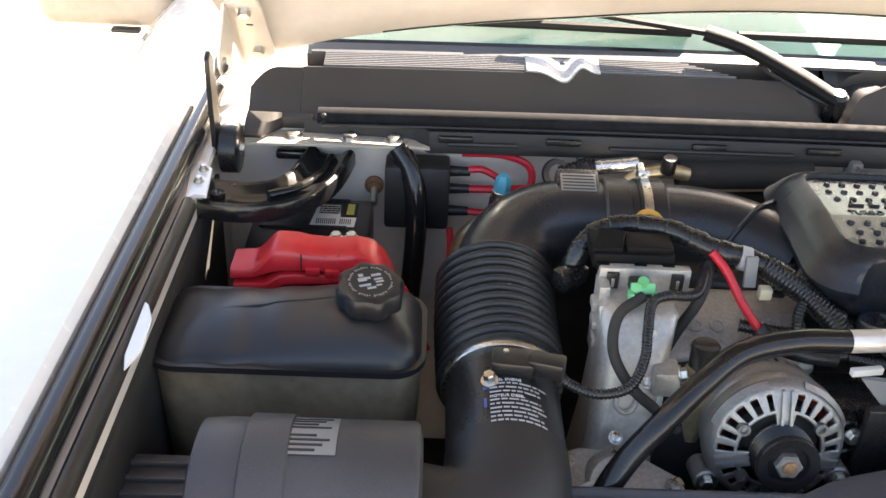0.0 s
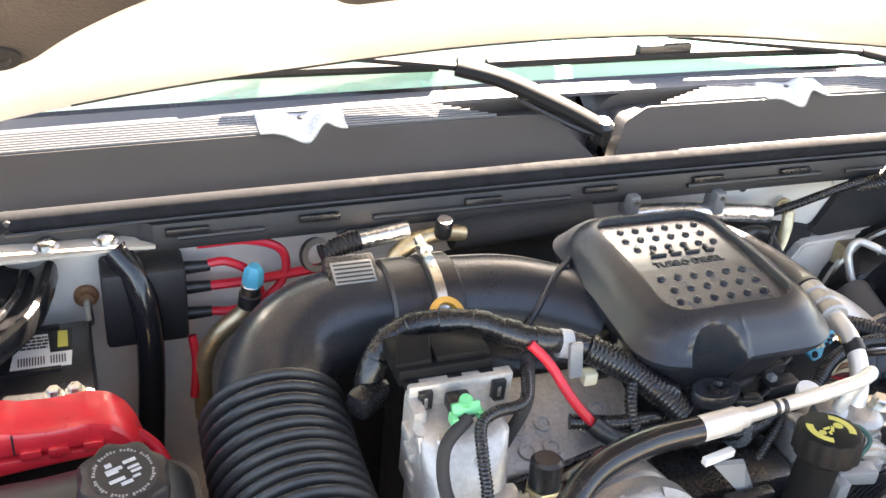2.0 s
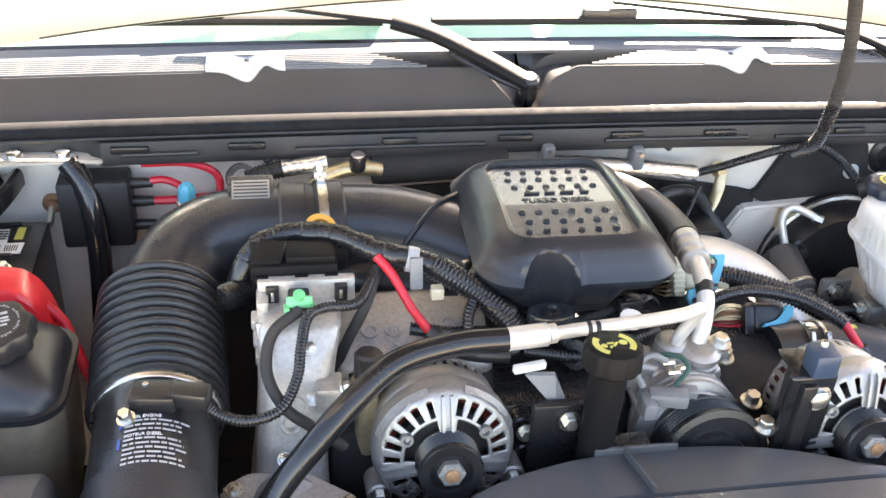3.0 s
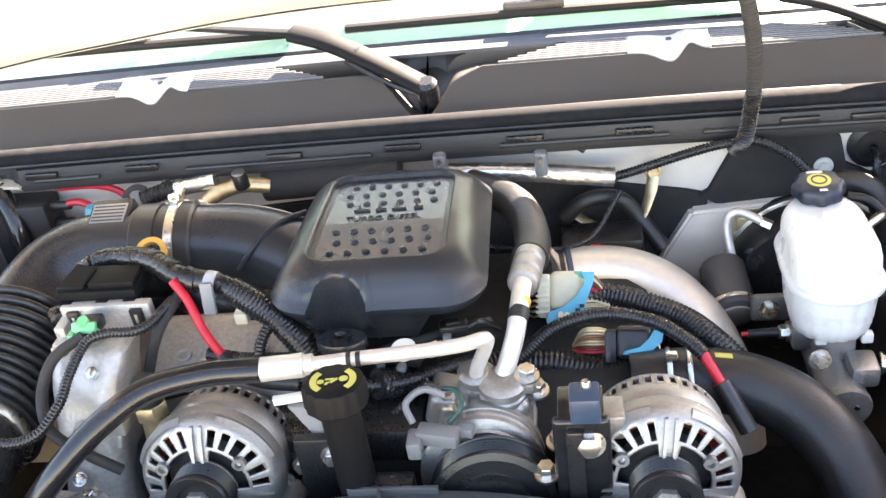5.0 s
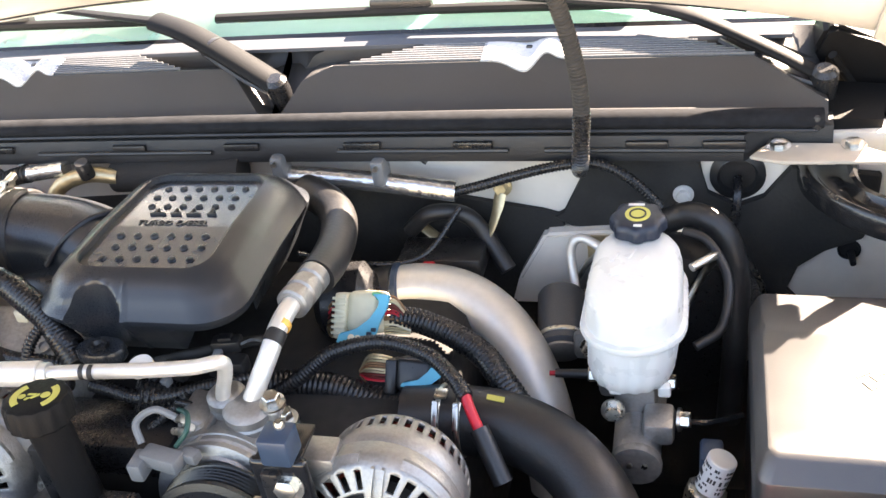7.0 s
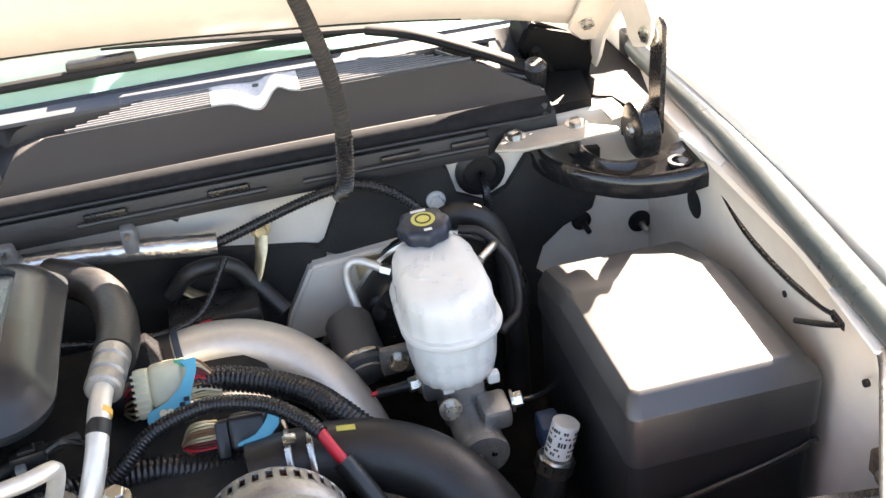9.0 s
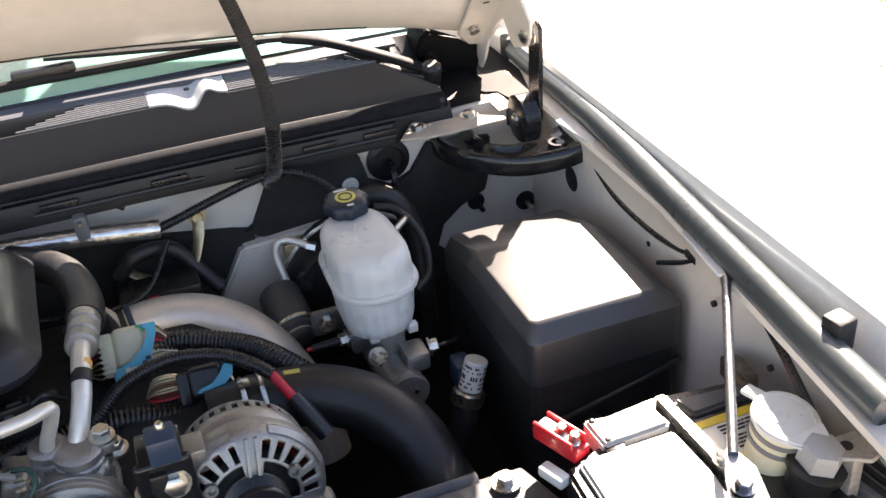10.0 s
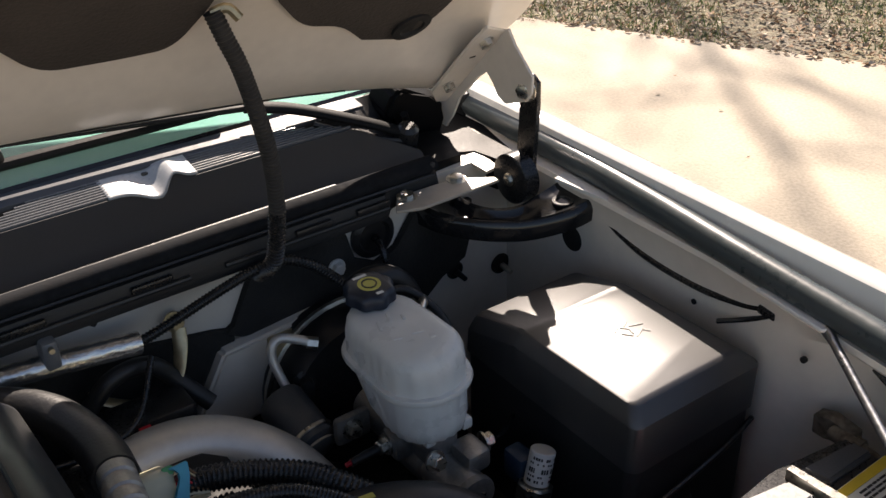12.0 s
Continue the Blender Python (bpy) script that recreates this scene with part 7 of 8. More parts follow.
for x, y in ((-0.03, -0.585), (0.005, -0.578), (0.055, -0.572), (0.07, -0.566), (0.105, -0.565)):
    bm = B()
    box(bm, (x, y, 1.1055), (0.018, 0.004, 0.003), 0.0008, Matrix.Rotation(radians(20 + 400 * x), 4, "Z"))
    box(bm, (x + 0.006, y - 0.004, 1.1055), (0.004, 0.012, 0.003), 0.0008)
    part("moulded_mark", bm, SHROUD, shroud)
bm = B()
lathe(bm, [(0.022, 0), (0.022, 0.004), (0.016, 0.004), (0.015, 0.0)], (0.125, -0.592, 1.105), (0, 0, 1), 24)
part("screw_well", bm, SHROUD, shroud)
bm = B()
slab(bm, [(0.36, -0.485, 1.055), (0.45, -0.50, 1.06), (0.50, -0.505, 1.065), (0.515, -0.56, 1.068), (0.36, -0.57, 1.06)], (0, 0, 0.008))
bmesh.ops.bevel(bm, geom=bm.edges[:], offset=0.002, segments=1, affect="EDGES")
ear = part("corner_ear", bm, SHROUD, shroud)
bm = B()
hexbolt(bm, (0.477, -0.522, 1.076), (0, 0, 1), 0.009, 0.010, 1.6)
part("bolt", bm, STEEL, ear)
bm = B()
sweep(bm, [(-0.385, -0.50, 1.07), (-0.36, -0.49, 1.075), (-0.345, -0.50, 1.07)], 0.004, 8, 0.004)
solo("white_clip", bm, PAPER, "small white plastic clip beside the hose", "clip")


# ---- charge pipe, connectors and radiator hose ----
cp = thing("charge_pipe", (0.27, -0.1, 1.0), "brushed aluminium charge air pipe with a blue hose end", "pipe")
bm = B()
sweep(bm, [(0.155, -0.105, 1.068), (0.20, -0.098, 1.072), (0.25, -0.105, 1.068), (0.295, -0.13, 1.052), (0.33, -0.165, 1.02), (0.352, -0.20, 0.97), (0.36, -0.22, 0.90)], 0.030, 26, 0.01)
part("tube", bm, SILVER, cp)
bm = B()
lathe(bm, [(0.033, 0), (0.034, 0.003), (0.034, 0.03), (0.033, 0.033)], (0.138, -0.108, 1.066), (1, 0.1, 0.08), 26)
part("hose_cuff", bm, RUBBER, cp)
bm = B()
lathe(bm, [(0.0345, 0), (0.036, 0.001), (0.036, 0.006), (0.0345, 0.007)], (0.172, -0.103, 1.069), (1, 0.1, 0.06), 28)
part("band", bm, SLATE, cp, "blue-grey clamp band")
turbo = thing("turbo_housing", (0.12, -0.1, 1.0), "dark turbo plumbing behind the engine cover", "turbo")
bm = B()
lathe(bm, [(0.03, 0), (0.04, 0.01), (0.042, 0.05), (0.03, 0.06)], (0.105, -0.16, 1.10), (1, 0.1, 0), 24)
part("housing", bm, BLACK, turbo)
bm = B()
lathe(bm, [(0.032, 0), (0.033, 0.002), (0.033, 0.007), (0.032, 0.009)], (0.128, -0.158, 1.10), (1, 0.1, 0), 24)
part("clamp", bm, STEEL, turbo)
bm = B()
box(bm, (0.06, -0.30, 1.125), (0.04, 0.02, 0.02), 0.004)
part("actuator_plug", bm, BLACK, turbo)
tray = thing("vacuum_tray", (0.2, -0.03, 1.05), "black plastic tray with hoses behind the charge pipe", "tray")
bm = B()
box(bm, (0.215, -0.045, 1.078), (0.10, 0.05, 0.03), 0.005)
part("tray_body", bm, BLACK, tray)
bm = B()
rod(bm, (0.20, -0.075, 1.09), (0.212, -0.076, 1.091), 0.004, 8)
part("red_tip", bm, RED_WIRE, tray)
bm = B()
sweep(bm, [(0.17, -0.02, 1.10), (0.20, -0.02, 1.125), (0.24, -0.015, 1.12), (0.265, -0.02, 1.09), (0.29, -0.04, 1.06)], 0.010, 10, 0.008)
part("hose", bm, RUBBER, tray)

conn = thing("ivory_connector", (0.16, -0.2, 1.08), "ivory multi-pin connector with a blue locking lever", "connector", "large connectors")
FACE = Vector((0.1, -0.8, 0.6)).normalized()
T = Matrix.Rotation(radians(-4), 4, "Z") @ Matrix.Rotation(radians(-35), 4, "X")
bm = B()
box(bm, (0.172, -0.192, 1.112), (0.036, 0.042, 0.044), 0.008, T, 4)
part("body", bm, IVORY, conn)
bm = B()
box(bm, (0.148, -0.196, 1.110), (0.014, 0.038, 0.048), 0.003, T, 2)
part("front_half", bm, IVORY, conn)
for k in range(7):
    bm = B()
    box(bm, T.to_3x3() @ Vector((0, -0.0195, 0.018 - 0.006 * k)) + Vector((0.147, -0.196, 1.110)), (0.015, 0.003, 0.0028), 0.0008, T)
    part("key_rib", bm, IVORY, conn)
bm = B()
slab(bm, [(0.1843, -0.1999, 1.1419), (0.2029, -0.1984, 1.1408), (0.2007, -0.206, 1.131), (0.1933, -0.2168, 1.1179), (0.1878, -0.2264, 1.1059), (0.172, -0.2296, 1.1043), (0.169, -0.2361, 1.0962), (0.1556, -0.2392, 1.0943),
          (0.1477, -0.2334, 1.1034), (0.1512, -0.2271, 1.1112), (0.17, -0.2229, 1.1137), (0.1831, -0.2157, 1.121), (0.1919, -0.2073, 1.1308), (0.1931, -0.2034, 1.1358)], FACE * 0.006)
bmesh.ops.bevel(bm, geom=bm.edges[:], offset=0.0012, segments=2, affect="EDGES")
lever = part("lever", bm, BLUE, conn, "bright blue locking lever")
for p, r, m in (((0.1639, -0.2286, 1.1071), 0.0036, IVORY), ((0.1707, -0.2282, 1.1065), 0.0030, IVORY), ((0.1584, -0.2345, 1.1001), 0.0042, DARK)):
    bm = B()
    rod(bm, Vector(p) + FACE * 0.003, Vector(p) + FACE * 0.0072, r, 14, soft=0.0005)
    part("lever_boss", bm, m, lever)
for k in range(3):
    bm = B()
    p = Vector((0.187, -0.2215, 1.1125)).lerp(Vector((0.178, -0.2275, 1.1065)), k / 2)
    box(bm, p + FACE * 0.0065, (0.005, 0.003, 0.004), 0.0006, T)
    part("lever_slot", bm, NAVY, lever)
bm = B()
box(bm, (0.186, -0.196, 1.136), (0.010, 0.006, 0.008), 0.0015, T)
part("green_lock", bm, GREEN, conn)
wires = (BRASS, RUST, BRASS, COPPER, IVORY, RUST, RED_WIRE, BRASS)
for k in range(14):
    bm = B()
    row, col_ = k % 7, k // 7
    a = Vector((0.190, -0.188 - 0.006 * row * 0.5, 1.124 - 0.0048 * row + 0.004 * col_))
    sweep(bm, [a, a + Vector((0.012, 0.002, -0.001)), Vector((0.218, -0.192 - 0.002 * row, 1.104 - 0.0015 * row))], 0.0013, 6, 0.005)
    part("wire", bm, wires[(k * 3) % 8], conn)
for k in range(7):
    bm = B()
    a = Vector((0.143, -0.195 - 0.003 * k, 1.122 - 0.004 * k))
    sweep(bm, [a, a + Vector((-0.010, 0.0, 0.002 - 0.001 * k)), (0.118, -0.19, 1.09)], 0.0013, 6, 0.005)
    part("wire", bm, wires[(k * 5 + 1) % 8], conn)
conn = thing("black_connector", (0.24, -0.26, 1.07), "black multi-pin connector with a blue locking lever", "connector", "large connectors")
bm = B()
box(bm, (0.240, -0.260, 1.090), (0.038, 0.034, 0.034), 0.006, T, 3)
part("body", bm, BLACK, conn)
bm = B()
box(bm, (0.216, -0.262, 1.088), (0.012, 0.030, 0.034), 0.002, T)
part("front_half", bm, BLACK, conn)
bm = B()
slab(bm, [(0.2605, -0.263, 1.1085), (0.2697, -0.2641, 1.1054), (0.2673, -0.2706, 1.0972), (0.2567, -0.2764, 1.0912), (0.2391, -0.2795, 1.09), (0.2267, -0.2804, 1.0908), (0.2296, -0.2775, 1.0943), (0.2454, -0.2749, 1.095), (0.255, -0.2692, 1.101)], FACE * 0.006)
bmesh.ops.bevel(bm, geom=bm.edges[:], offset=0.001, segments=2, affect="EDGES")
part("lever", bm, BLUE, conn, "bright blue locking lever")
for k in range(14):
    bm = B()
    row = k % 7
    a = Vector((0.212, -0.256 - 0.0025 * row + 0.004 * (k // 7), 1.102 - 0.0044 * row))
    sweep(bm, [a, a + Vector((-0.012, 0.0, 0.003 - 0.001 * row)), a + Vector((-0.026, 0.002, -0.001)), (0.176, -0.256, 1.086 - 0.001 * row)], 0.0013, 6, 0.005)
    part("wire", bm, wires[(k * 3 + 2) % 8], conn)

rh = thing("radiator_hose", (0.36, -0.32, 1.0), "large black rubber radiator hose with a spring clamp", "hose")
bm = B()
sweep(bm, [(0.235, -0.300, 1.066), (0.29, -0.298, 1.068), (0.345, -0.303, 1.064), (0.395, -0.325, 1.050), (0.432, -0.365, 1.025), (0.450, -0.41, 0.985), (0.462, -0.445, 0.94), (0.49, -0.48, 0.90)], 0.0335, 28, 0.010)
part("hose", bm, RUBBER, rh)
bm = B()
for x in (0.270, 0.290):
    lathe(bm, [(0.0345, 0), (0.0355, 0.001), (0.0355, 0.004), (0.0345, 0.005)], (x, -0.299, 1.068), (1, 0, 0), 28)
box(bm, (0.272, -0.322, 1.096), (0.0055, 0.006, 0.026), 0.001, Matrix.Rotation(radians(-40), 4, "X"))
box(bm, (0.292, -0.322, 1.095), (0.0055, 0.006, 0.026), 0.001, Matrix.Rotation(radians(-40), 4, "X"))
box(bm, (0.275, -0.303, 1.1055), (0.012, 0.012, 0.004), 0.001)
part("spring_clamp", bm, STEEL, rh, "steel spring clamp")
bm = B()
slab(bm, [(0.318, -0.296, 1.1005), (0.335, -0.298, 1.0995), (0.335, -0.304, 1.099), (0.318, -0.302, 1.1)], (0, 0, 0.001))
part("print", bm, YELLOW, rh)
jl = thing("jumper_lead", (0.31, -0.33, 1.09), "red lead with a black sleeve beside the alternator", "cable")
bm = B()
sweep(bm, [(0.303, -0.318, 1.122), (0.310, -0.330, 1.112), (0.320, -0.343, 1.098)], 0.0052, 10, 0.004)
part("red_wire", bm, RED_WIRE, jl)
bm = B()
sweep(bm, [(0.318, -0.340, 1.10), (0.328, -0.352, 1.085), (0.342, -0.368, 1.062)], 0.0095, 12, 0.005)
part("sleeve", bm, BLACK, jl)

# ---- brake booster plate, master cylinder and reservoir ----
bm = B()
slab(bm, [(0.328, 0.022, 1.083), (0.452, 0.022, 1.092), (0.455, 0.022, 0.98), (0.280, 0.022, 0.98), (0.292, 0.022, 1.02)], (0, -0.022, 0))
bmesh.ops.bevel(bm, geom=bm.edges[:], offset=0.004, segments=2, affect="EDGES")
solo("pedal_plate", bm, CREAM, "cream painted plate behind the brake cylinder", "plate")
bm = B()
box(bm, (0.405, -0.01, 1.045), (0.05, 0.02, 0.08), 0.003)
solo("bracket_plate", bm, BRASS, "tarnished bracket plate beside the brake pipe", "bracket")
bp = thing("brake_pipe", (0.38, -0.05, 1.05), "bent silver pipe with a black rubber sleeve", "pipe")
bm = B()
sweep(bm, [(0.408, -0.058, 1.098), (0.396, -0.05, 1.103), (0.380, -0.042, 1.107), (0.369, -0.042, 1.103), (0.365, -0.045, 1.088), (0.368, -0.056, 1.065), (0.371, -0.066, 1.05)], 0.0055, 12, 0.004)
part("tube", bm, SILVER, bp)
bm = B()
lathe(bm, [(0.007, 0), (0.007, 0.012)], (0.404, -0.056, 1.099), (1, -0.5, -0.3), 6)
part("fitting", bm, STEEL, bp)
bm = B()
sweep(bm, [(0.371, -0.066, 1.052), (0.376, -0.080, 1.03), (0.383, -0.095, 1.005)], 0.010, 12, 0.005)
part("sleeve", bm, RUBBER, bp)
acc = thing("accumulator", (0.36, -0.07, 0.95), "dark cylindrical accumulator beside the brake reservoir", "accumulator")
bm = B()
lathe(bm, [(0.018, 0), (0.026, 0.006), (0.027, 0.02), (0.027, 0.07), (0.024, 0.075)], (0.363, -0.140, 1.024), (-0.1, 0.9, 0.35), 24)
part("shell", bm, SHROUD, acc)
bm = B()
lathe(bm, [(0.0185, -0.001), (0.0215, 0.0005), (0.0215, 0.003)], (0.363, -0.1415, 1.0235), (-0.1, 0.9, 0.35), 24)
part("end_face", bm, CAST, acc, "pale metal end face")
bm = B()
lathe(bm, [(0.0275, 0), (0.0285, 0.001), (0.0285, 0.004), (0.0275, 0.005)], (0.362, -0.128, 1.0287), (-0.1, 0.9, 0.35), 24)
part("band", bm, STEEL, acc)
bm = B()
lathe(bm, [(0.08, 0), (0.105, 0.008), (0.108, 0.03), (0.108, 0.05), (0.095, 0.07), (0.04, 0.08)], (0.47, 0.01, 0.995), (0, -1, 0.05), 32)
boost = thing("brake_booster", (0.47, 0.0, 0.9), "black brake booster behind the reservoir", "booster")
part("shell", bm, BLACK, boost)
bm = B()
lathe(bm, [(0.108, 0.026), (0.112, 0.028), (0.112, 0.034), (0.108, 0.036)], (0.47, 0.01, 0.995), (0, -1, 0.05), 40)
part("crimp_rim", bm, STEEL, boost)
bm = B()
lathe(bm, [(0.014, 0.0), (0.014, 0.012), (0.008, 0.014), (0.008, 0.03)], (0.40, -0.045, 1.045), (-0.3, -1, 0.2), 16)
part("vacuum_valve", bm, RUBBER, boost)
mc = thing("master_cylinder", (0.45, -0.22, 1.0), "cast aluminium brake master cylinder", "master cylinder")
bm = B()
lathe(bm, [(0.02, 0), (0.023, 0.003), (0.023, 0.06), (0.026, 0.063), (0.026, 0.10), (0.022, 0.105), (0.022, 0.19)], (0.453, -0.296, 1.022), (-0.02, 1, 0.02), 24)
part("bore", bm, CAST, mc)
bm = B()
lathe(bm, [(0.0235, 0), (0.0245, 0.002), (0.0245, 0.008)], (0.453, -0.300, 1.022), (0, 1, 0), 24)
plug_ = part("end_plug", bm, IRON, mc)
bm = B()
for dx in (-0.006, 0.008):
    rod(bm, (0.453 + dx, -0.299, 1.024), (0.453 + dx, -0.302, 1.024), 0.003, 8)
part("plug_pins", bm, STEEL, plug_)
for p, q in (((0.45, -0.22, 1.056), (0.04, 0.06, 0.040)), ((0.424, -0.205, 1.048), (0.026, 0.03, 0.030)), ((0.400, -0.150, 1.044), (0.044, 0.012, 0.036)), ((0.473, -0.264, 1.045), (0.030, 0.036, 0.026))):
    bm = B()
    box(bm, p, q, 0.006)
    part("lug", bm, CAST if p[1] < -0.16 else IRON, mc)
for p, ax in (((0.491, -0.262, 1.050), (1, -0.1, 0.1)), ((0.411, -0.202, 1.049), (-1, -0.1, 0.05)), ((0.397, -0.156, 1.046), (-0.1, -1, 0.2)), ((0.43, -0.262, 1.058), (0, -1, 0.3)), ((0.475, -0.21, 1.05), (1, 0, 0))):
    bm = B()
    hexbolt(bm, p, ax, 0.008, 0.012)
    part("fitting", bm, STEEL, mc)
bm = B()
rod(bm, (0.402, -0.2025, 1.049), (0.366, -0.204, 1.0495), 0.0055, 12, 0.0045)
part("sensor_lead", bm, RUBBER, mc)
bm = B()
rod(bm, (0.3665, -0.204, 1.0495), (0.360, -0.2045, 1.0497), 0.0026, 10)
part("lead_tip", bm, RED_WIRE, mc, "small red lead tip")
bm = B()
sweep(bm, [(0.497, -0.263, 1.049), (0.52, -0.26, 1.047), (0.55, -0.24, 1.04)], 0.0028, 8, 0.006)
part("brake_line", bm, GLOSS, mc)
res = thing("brake_reservoir", (0.445, -0.19, 1.05), "milky white brake fluid reservoir with a navy cap", "brake reservoir")
bm = B()
rings = []
for z, cy, hx, hy in ((1.076, -0.222, 0.034, 0.038), (1.080, -0.2215, 0.0385, 0.0435), (1.092, -0.211, 0.0415, 0.0560), (1.1265, -0.188, 0.0442, 0.0735), (1.127, -0.187, 0.0495, 0.0800), (1.1305, -0.1870, 0.0505, 0.0815),
                      (1.1340, -0.187, 0.0495, 0.0800), (1.1345, -0.187, 0.0448, 0.0745), (1.150, -0.186, 0.0446, 0.0738), (1.161, -0.185, 0.0440, 0.0726), (1.168, -0.184, 0.0423, 0.0704), (1.1728, -0.182, 0.0382, 0.0660),
                      (1.1754, -0.180, 0.0320, 0.0595), (1.1762, -0.178, 0.022, 0.0480)):
    cx = 0.4485 - 0.003 * max(0.0, min(1.0, (1.125 - z) / 0.04))
    ring = rounded(cx, cy, hx, hy, hx * 0.95, z, 24, 20)
    for v in ring:
        d = Vector((v.x - cx, v.y - cy, 0)).normalized()
        flute = 0.0007 * math.cos(22 * math.atan2(d.y, d.x)) * (1 if z < 1.165 and not 1.1267 < z < 1.1342 else 0)
        v += d * flute
        v.z -= 0.03 * (v.y + 0.187)
        v.x = cx + (v.x - cx) * (1 - 0.07 * max(0.0, (v.y + 0.187) / 0.075))
    rings.append(ring)
loft(bm, rings)
part("tank", bm, MILK, res, "", 50)
bm = B()
lathe(bm, [(0.024, -0.03), (0.0225, -0.012), (0.021, 0.003)], (0.448, -0.130, 1.170), (0, -0.06, 1), 28)
part("neck", bm, MILK, res)
bm = B()
for dx, dy, w, h in ((-0.020, -0.175, 0.004, 0.016), (-0.004, -0.168, 0.004, 0.018), (0.008, -0.176, 0.004, 0.010), (-0.018, -0.205, 0.010, 0.003), (0.004, -0.208, 0.012, 0.003), (0.012, -0.222, 0.006, 0.006)):
    box(bm, (0.4485 + dx, dy, 1.1762 - 0.03 * (dy + 0.187)), (w, h, 0.0022), 0.0008, Matrix.Rotation(radians(-18), 4, "Z"))
part("moulded_mark", bm, MILK, res)
for x in (0.432, 0.478):
    bm = B()
    box(bm, (x, -0.250, 1.076), (0.012, 0.010, 0.012), 0.002)
    part("foot_clip", bm, PAPER, res)
bm = B()
lathe(bm, [(0.019, -0.014), (0.020, -0.002), (0.0235, 0.0), (0.0268, 0.003), (0.0268, 0.012), (0.0245, 0.0165), (0.021, 0.0185)], (0.448, -0.126, 1.176), (0, -0.06, 1), 72, wave=(8, 0.055))
cap = part("cap", bm, NAVY, res, "navy blue scalloped cap")
bm = B()
lathe(bm, [(0.0125, 0), (0.0125, 0.0006)], (0.448, -0.1268, 1.1943), (0, -0.06, 1), 28)
disc = part("warning_disc", bm, YELLOW, cap, "yellow warning disc")
bm = B()
lathe(bm, [(0.0085, -0.0002), (0.0085, 0.0008), (0.0068, 0.0008), (0.0068, -0.0002), (0.0085, -0.0002)], (0.448, -0.1268, 1.1948), (0, -0.06, 1), 24, caps=False)
part("print_ring", bm, INK, disc)
for dx, dy, w in ((-0.010, 0.016, 0.016), (-0.003, -0.019, 0.008)):
    bm = B()
    box(bm, (0.448 + dx + w / 2, -0.1268 + dy, 1.1945 + 0.06 * dy), (w, 0.004, 0.0006))
    part("print_bar", bm, PRINT, cap)
for pts, r in ((((0.50, -0.14, 1.14), (0.52, -0.12, 1.14), (0.525, -0.09, 1.12), (0.51, -0.07, 1.08), (0.49, -0.08, 1.04)), 0.0045), (((0.505, -0.19, 1.08), (0.53, -0.17, 1.09), (0.535, -0.13, 1.12), (0.515, -0.10, 1.145), (0.49, -0.09, 1.15)), 0.005)):
    bm = B()
    sweep(bm, pts, r, 10, 0.005)
    solo("brake_line", bm, STEEL if r < 0.005 else RUBBER, "bent brake line behind the reservoir", "pipe", "brake lines")
bm = B()
sweep(bm, [(0.47, -0.04, 1.13), (0.50, -0.05, 1.145), (0.53, -0.06, 1.13), (0.545, -0.07, 1.08), (0.545, -0.09, 1.0), (0.54, -0.10, 0.9)], 0.014, 12, 0.01)
solo("vacuum_hose", bm, RUBBER, "black vacuum hose behind the brake reservoir", "hose")

# ---- labelled sensor tube ----
st = thing("filler_tube", (0.522, -0.31, 0.95), "dark tube with a white printed sleeve and hexagon collar", "tube")
TUP = Vector((0.34, 0.10, 1)).normalized()
FOOT = Vector((0.520, -0.314, 1.016))
bm = B()
rod(bm, FOOT, FOOT + TUP * 0.038, 0.0135, 24, soft=0.001)
slv = part("sleeve", bm, PAPER, st, "white printed sleeve")
e1 = (Vector((1, 0, 0)) - TUP * TUP.x).normalized()
e2 = TUP.cross(e1)
rnd = random.Random(5)
for j, (h, deep) in enumerate(((0.005, 0.003), (0.011, 0.002), (0.016, 0.005), (0.025, 0.002), (0.030, 0.003))):
    bm = B()
    for k in range(13):
        if rnd.random() < 0.3:
            continue
        rows = []
        for q in range(2):
            a = radians(175 + 12 * k + q * rnd.uniform(6, 10))
            d = e1 * math.cos(a) + e2 * math.sin(a)
            rows.append([FOOT + TUP * hh + d * rr for hh, rr in ((h, 0.0134), (h, 0.0138), (h + deep, 0.0138), (h + deep, 0.0134))])
        loft(bm, rows)
    part("print_row", bm, INK, slv)
bm = B()
lathe(bm, [(0.0195, -0.016), (0.0195, -0.001), (0.0175, 0.001)], FOOT - TUP * 0.002, TUP, 8)
part("collar", bm, STEEL, st, "steel hexagon collar")
bm = B()
sweep(bm, [FOOT - TUP * 0.008, (0.505, -0.322, 0.97), (0.485, -0.325, 0.90), (0.48, -0.33, 0.8)], 0.016, 14, 0.01)
part("lower_tube", bm, RUBBER, st)
bm = B()
box(bm, (0.522, -0.285, 1.02), (0.022, 0.03, 0.035), 0.004)
solo("teal_plug", bm, SLATE, "dull teal plug behind the sleeve", "plug")

# ---- fuse box ----
fuse = thing("fuse_box", (0.645, -0.28, 0.95), "large black plastic fuse box with a sloped lid", "fuse box")
FX, FY, FHX, FHY = 0.645, -0.278, 0.088, 0.132
bm = B()
loft(bm, [rounded(FX, FY, FHX, FHY, 0.014, z) for z in (0.90, 0.905, 1.085)])
part("base", bm, TEXTURED, fuse)
def lid_z(x, y):
    return 1.148 - 0.02 * (y + 0.388) - 0.02 * (x - 0.566) - 0.27 * max(0.0, y + 0.233)


bm = B()
rings = [rounded(0.646, -0.2775, 0.091, 0.1345, 0.014, 1.075)]
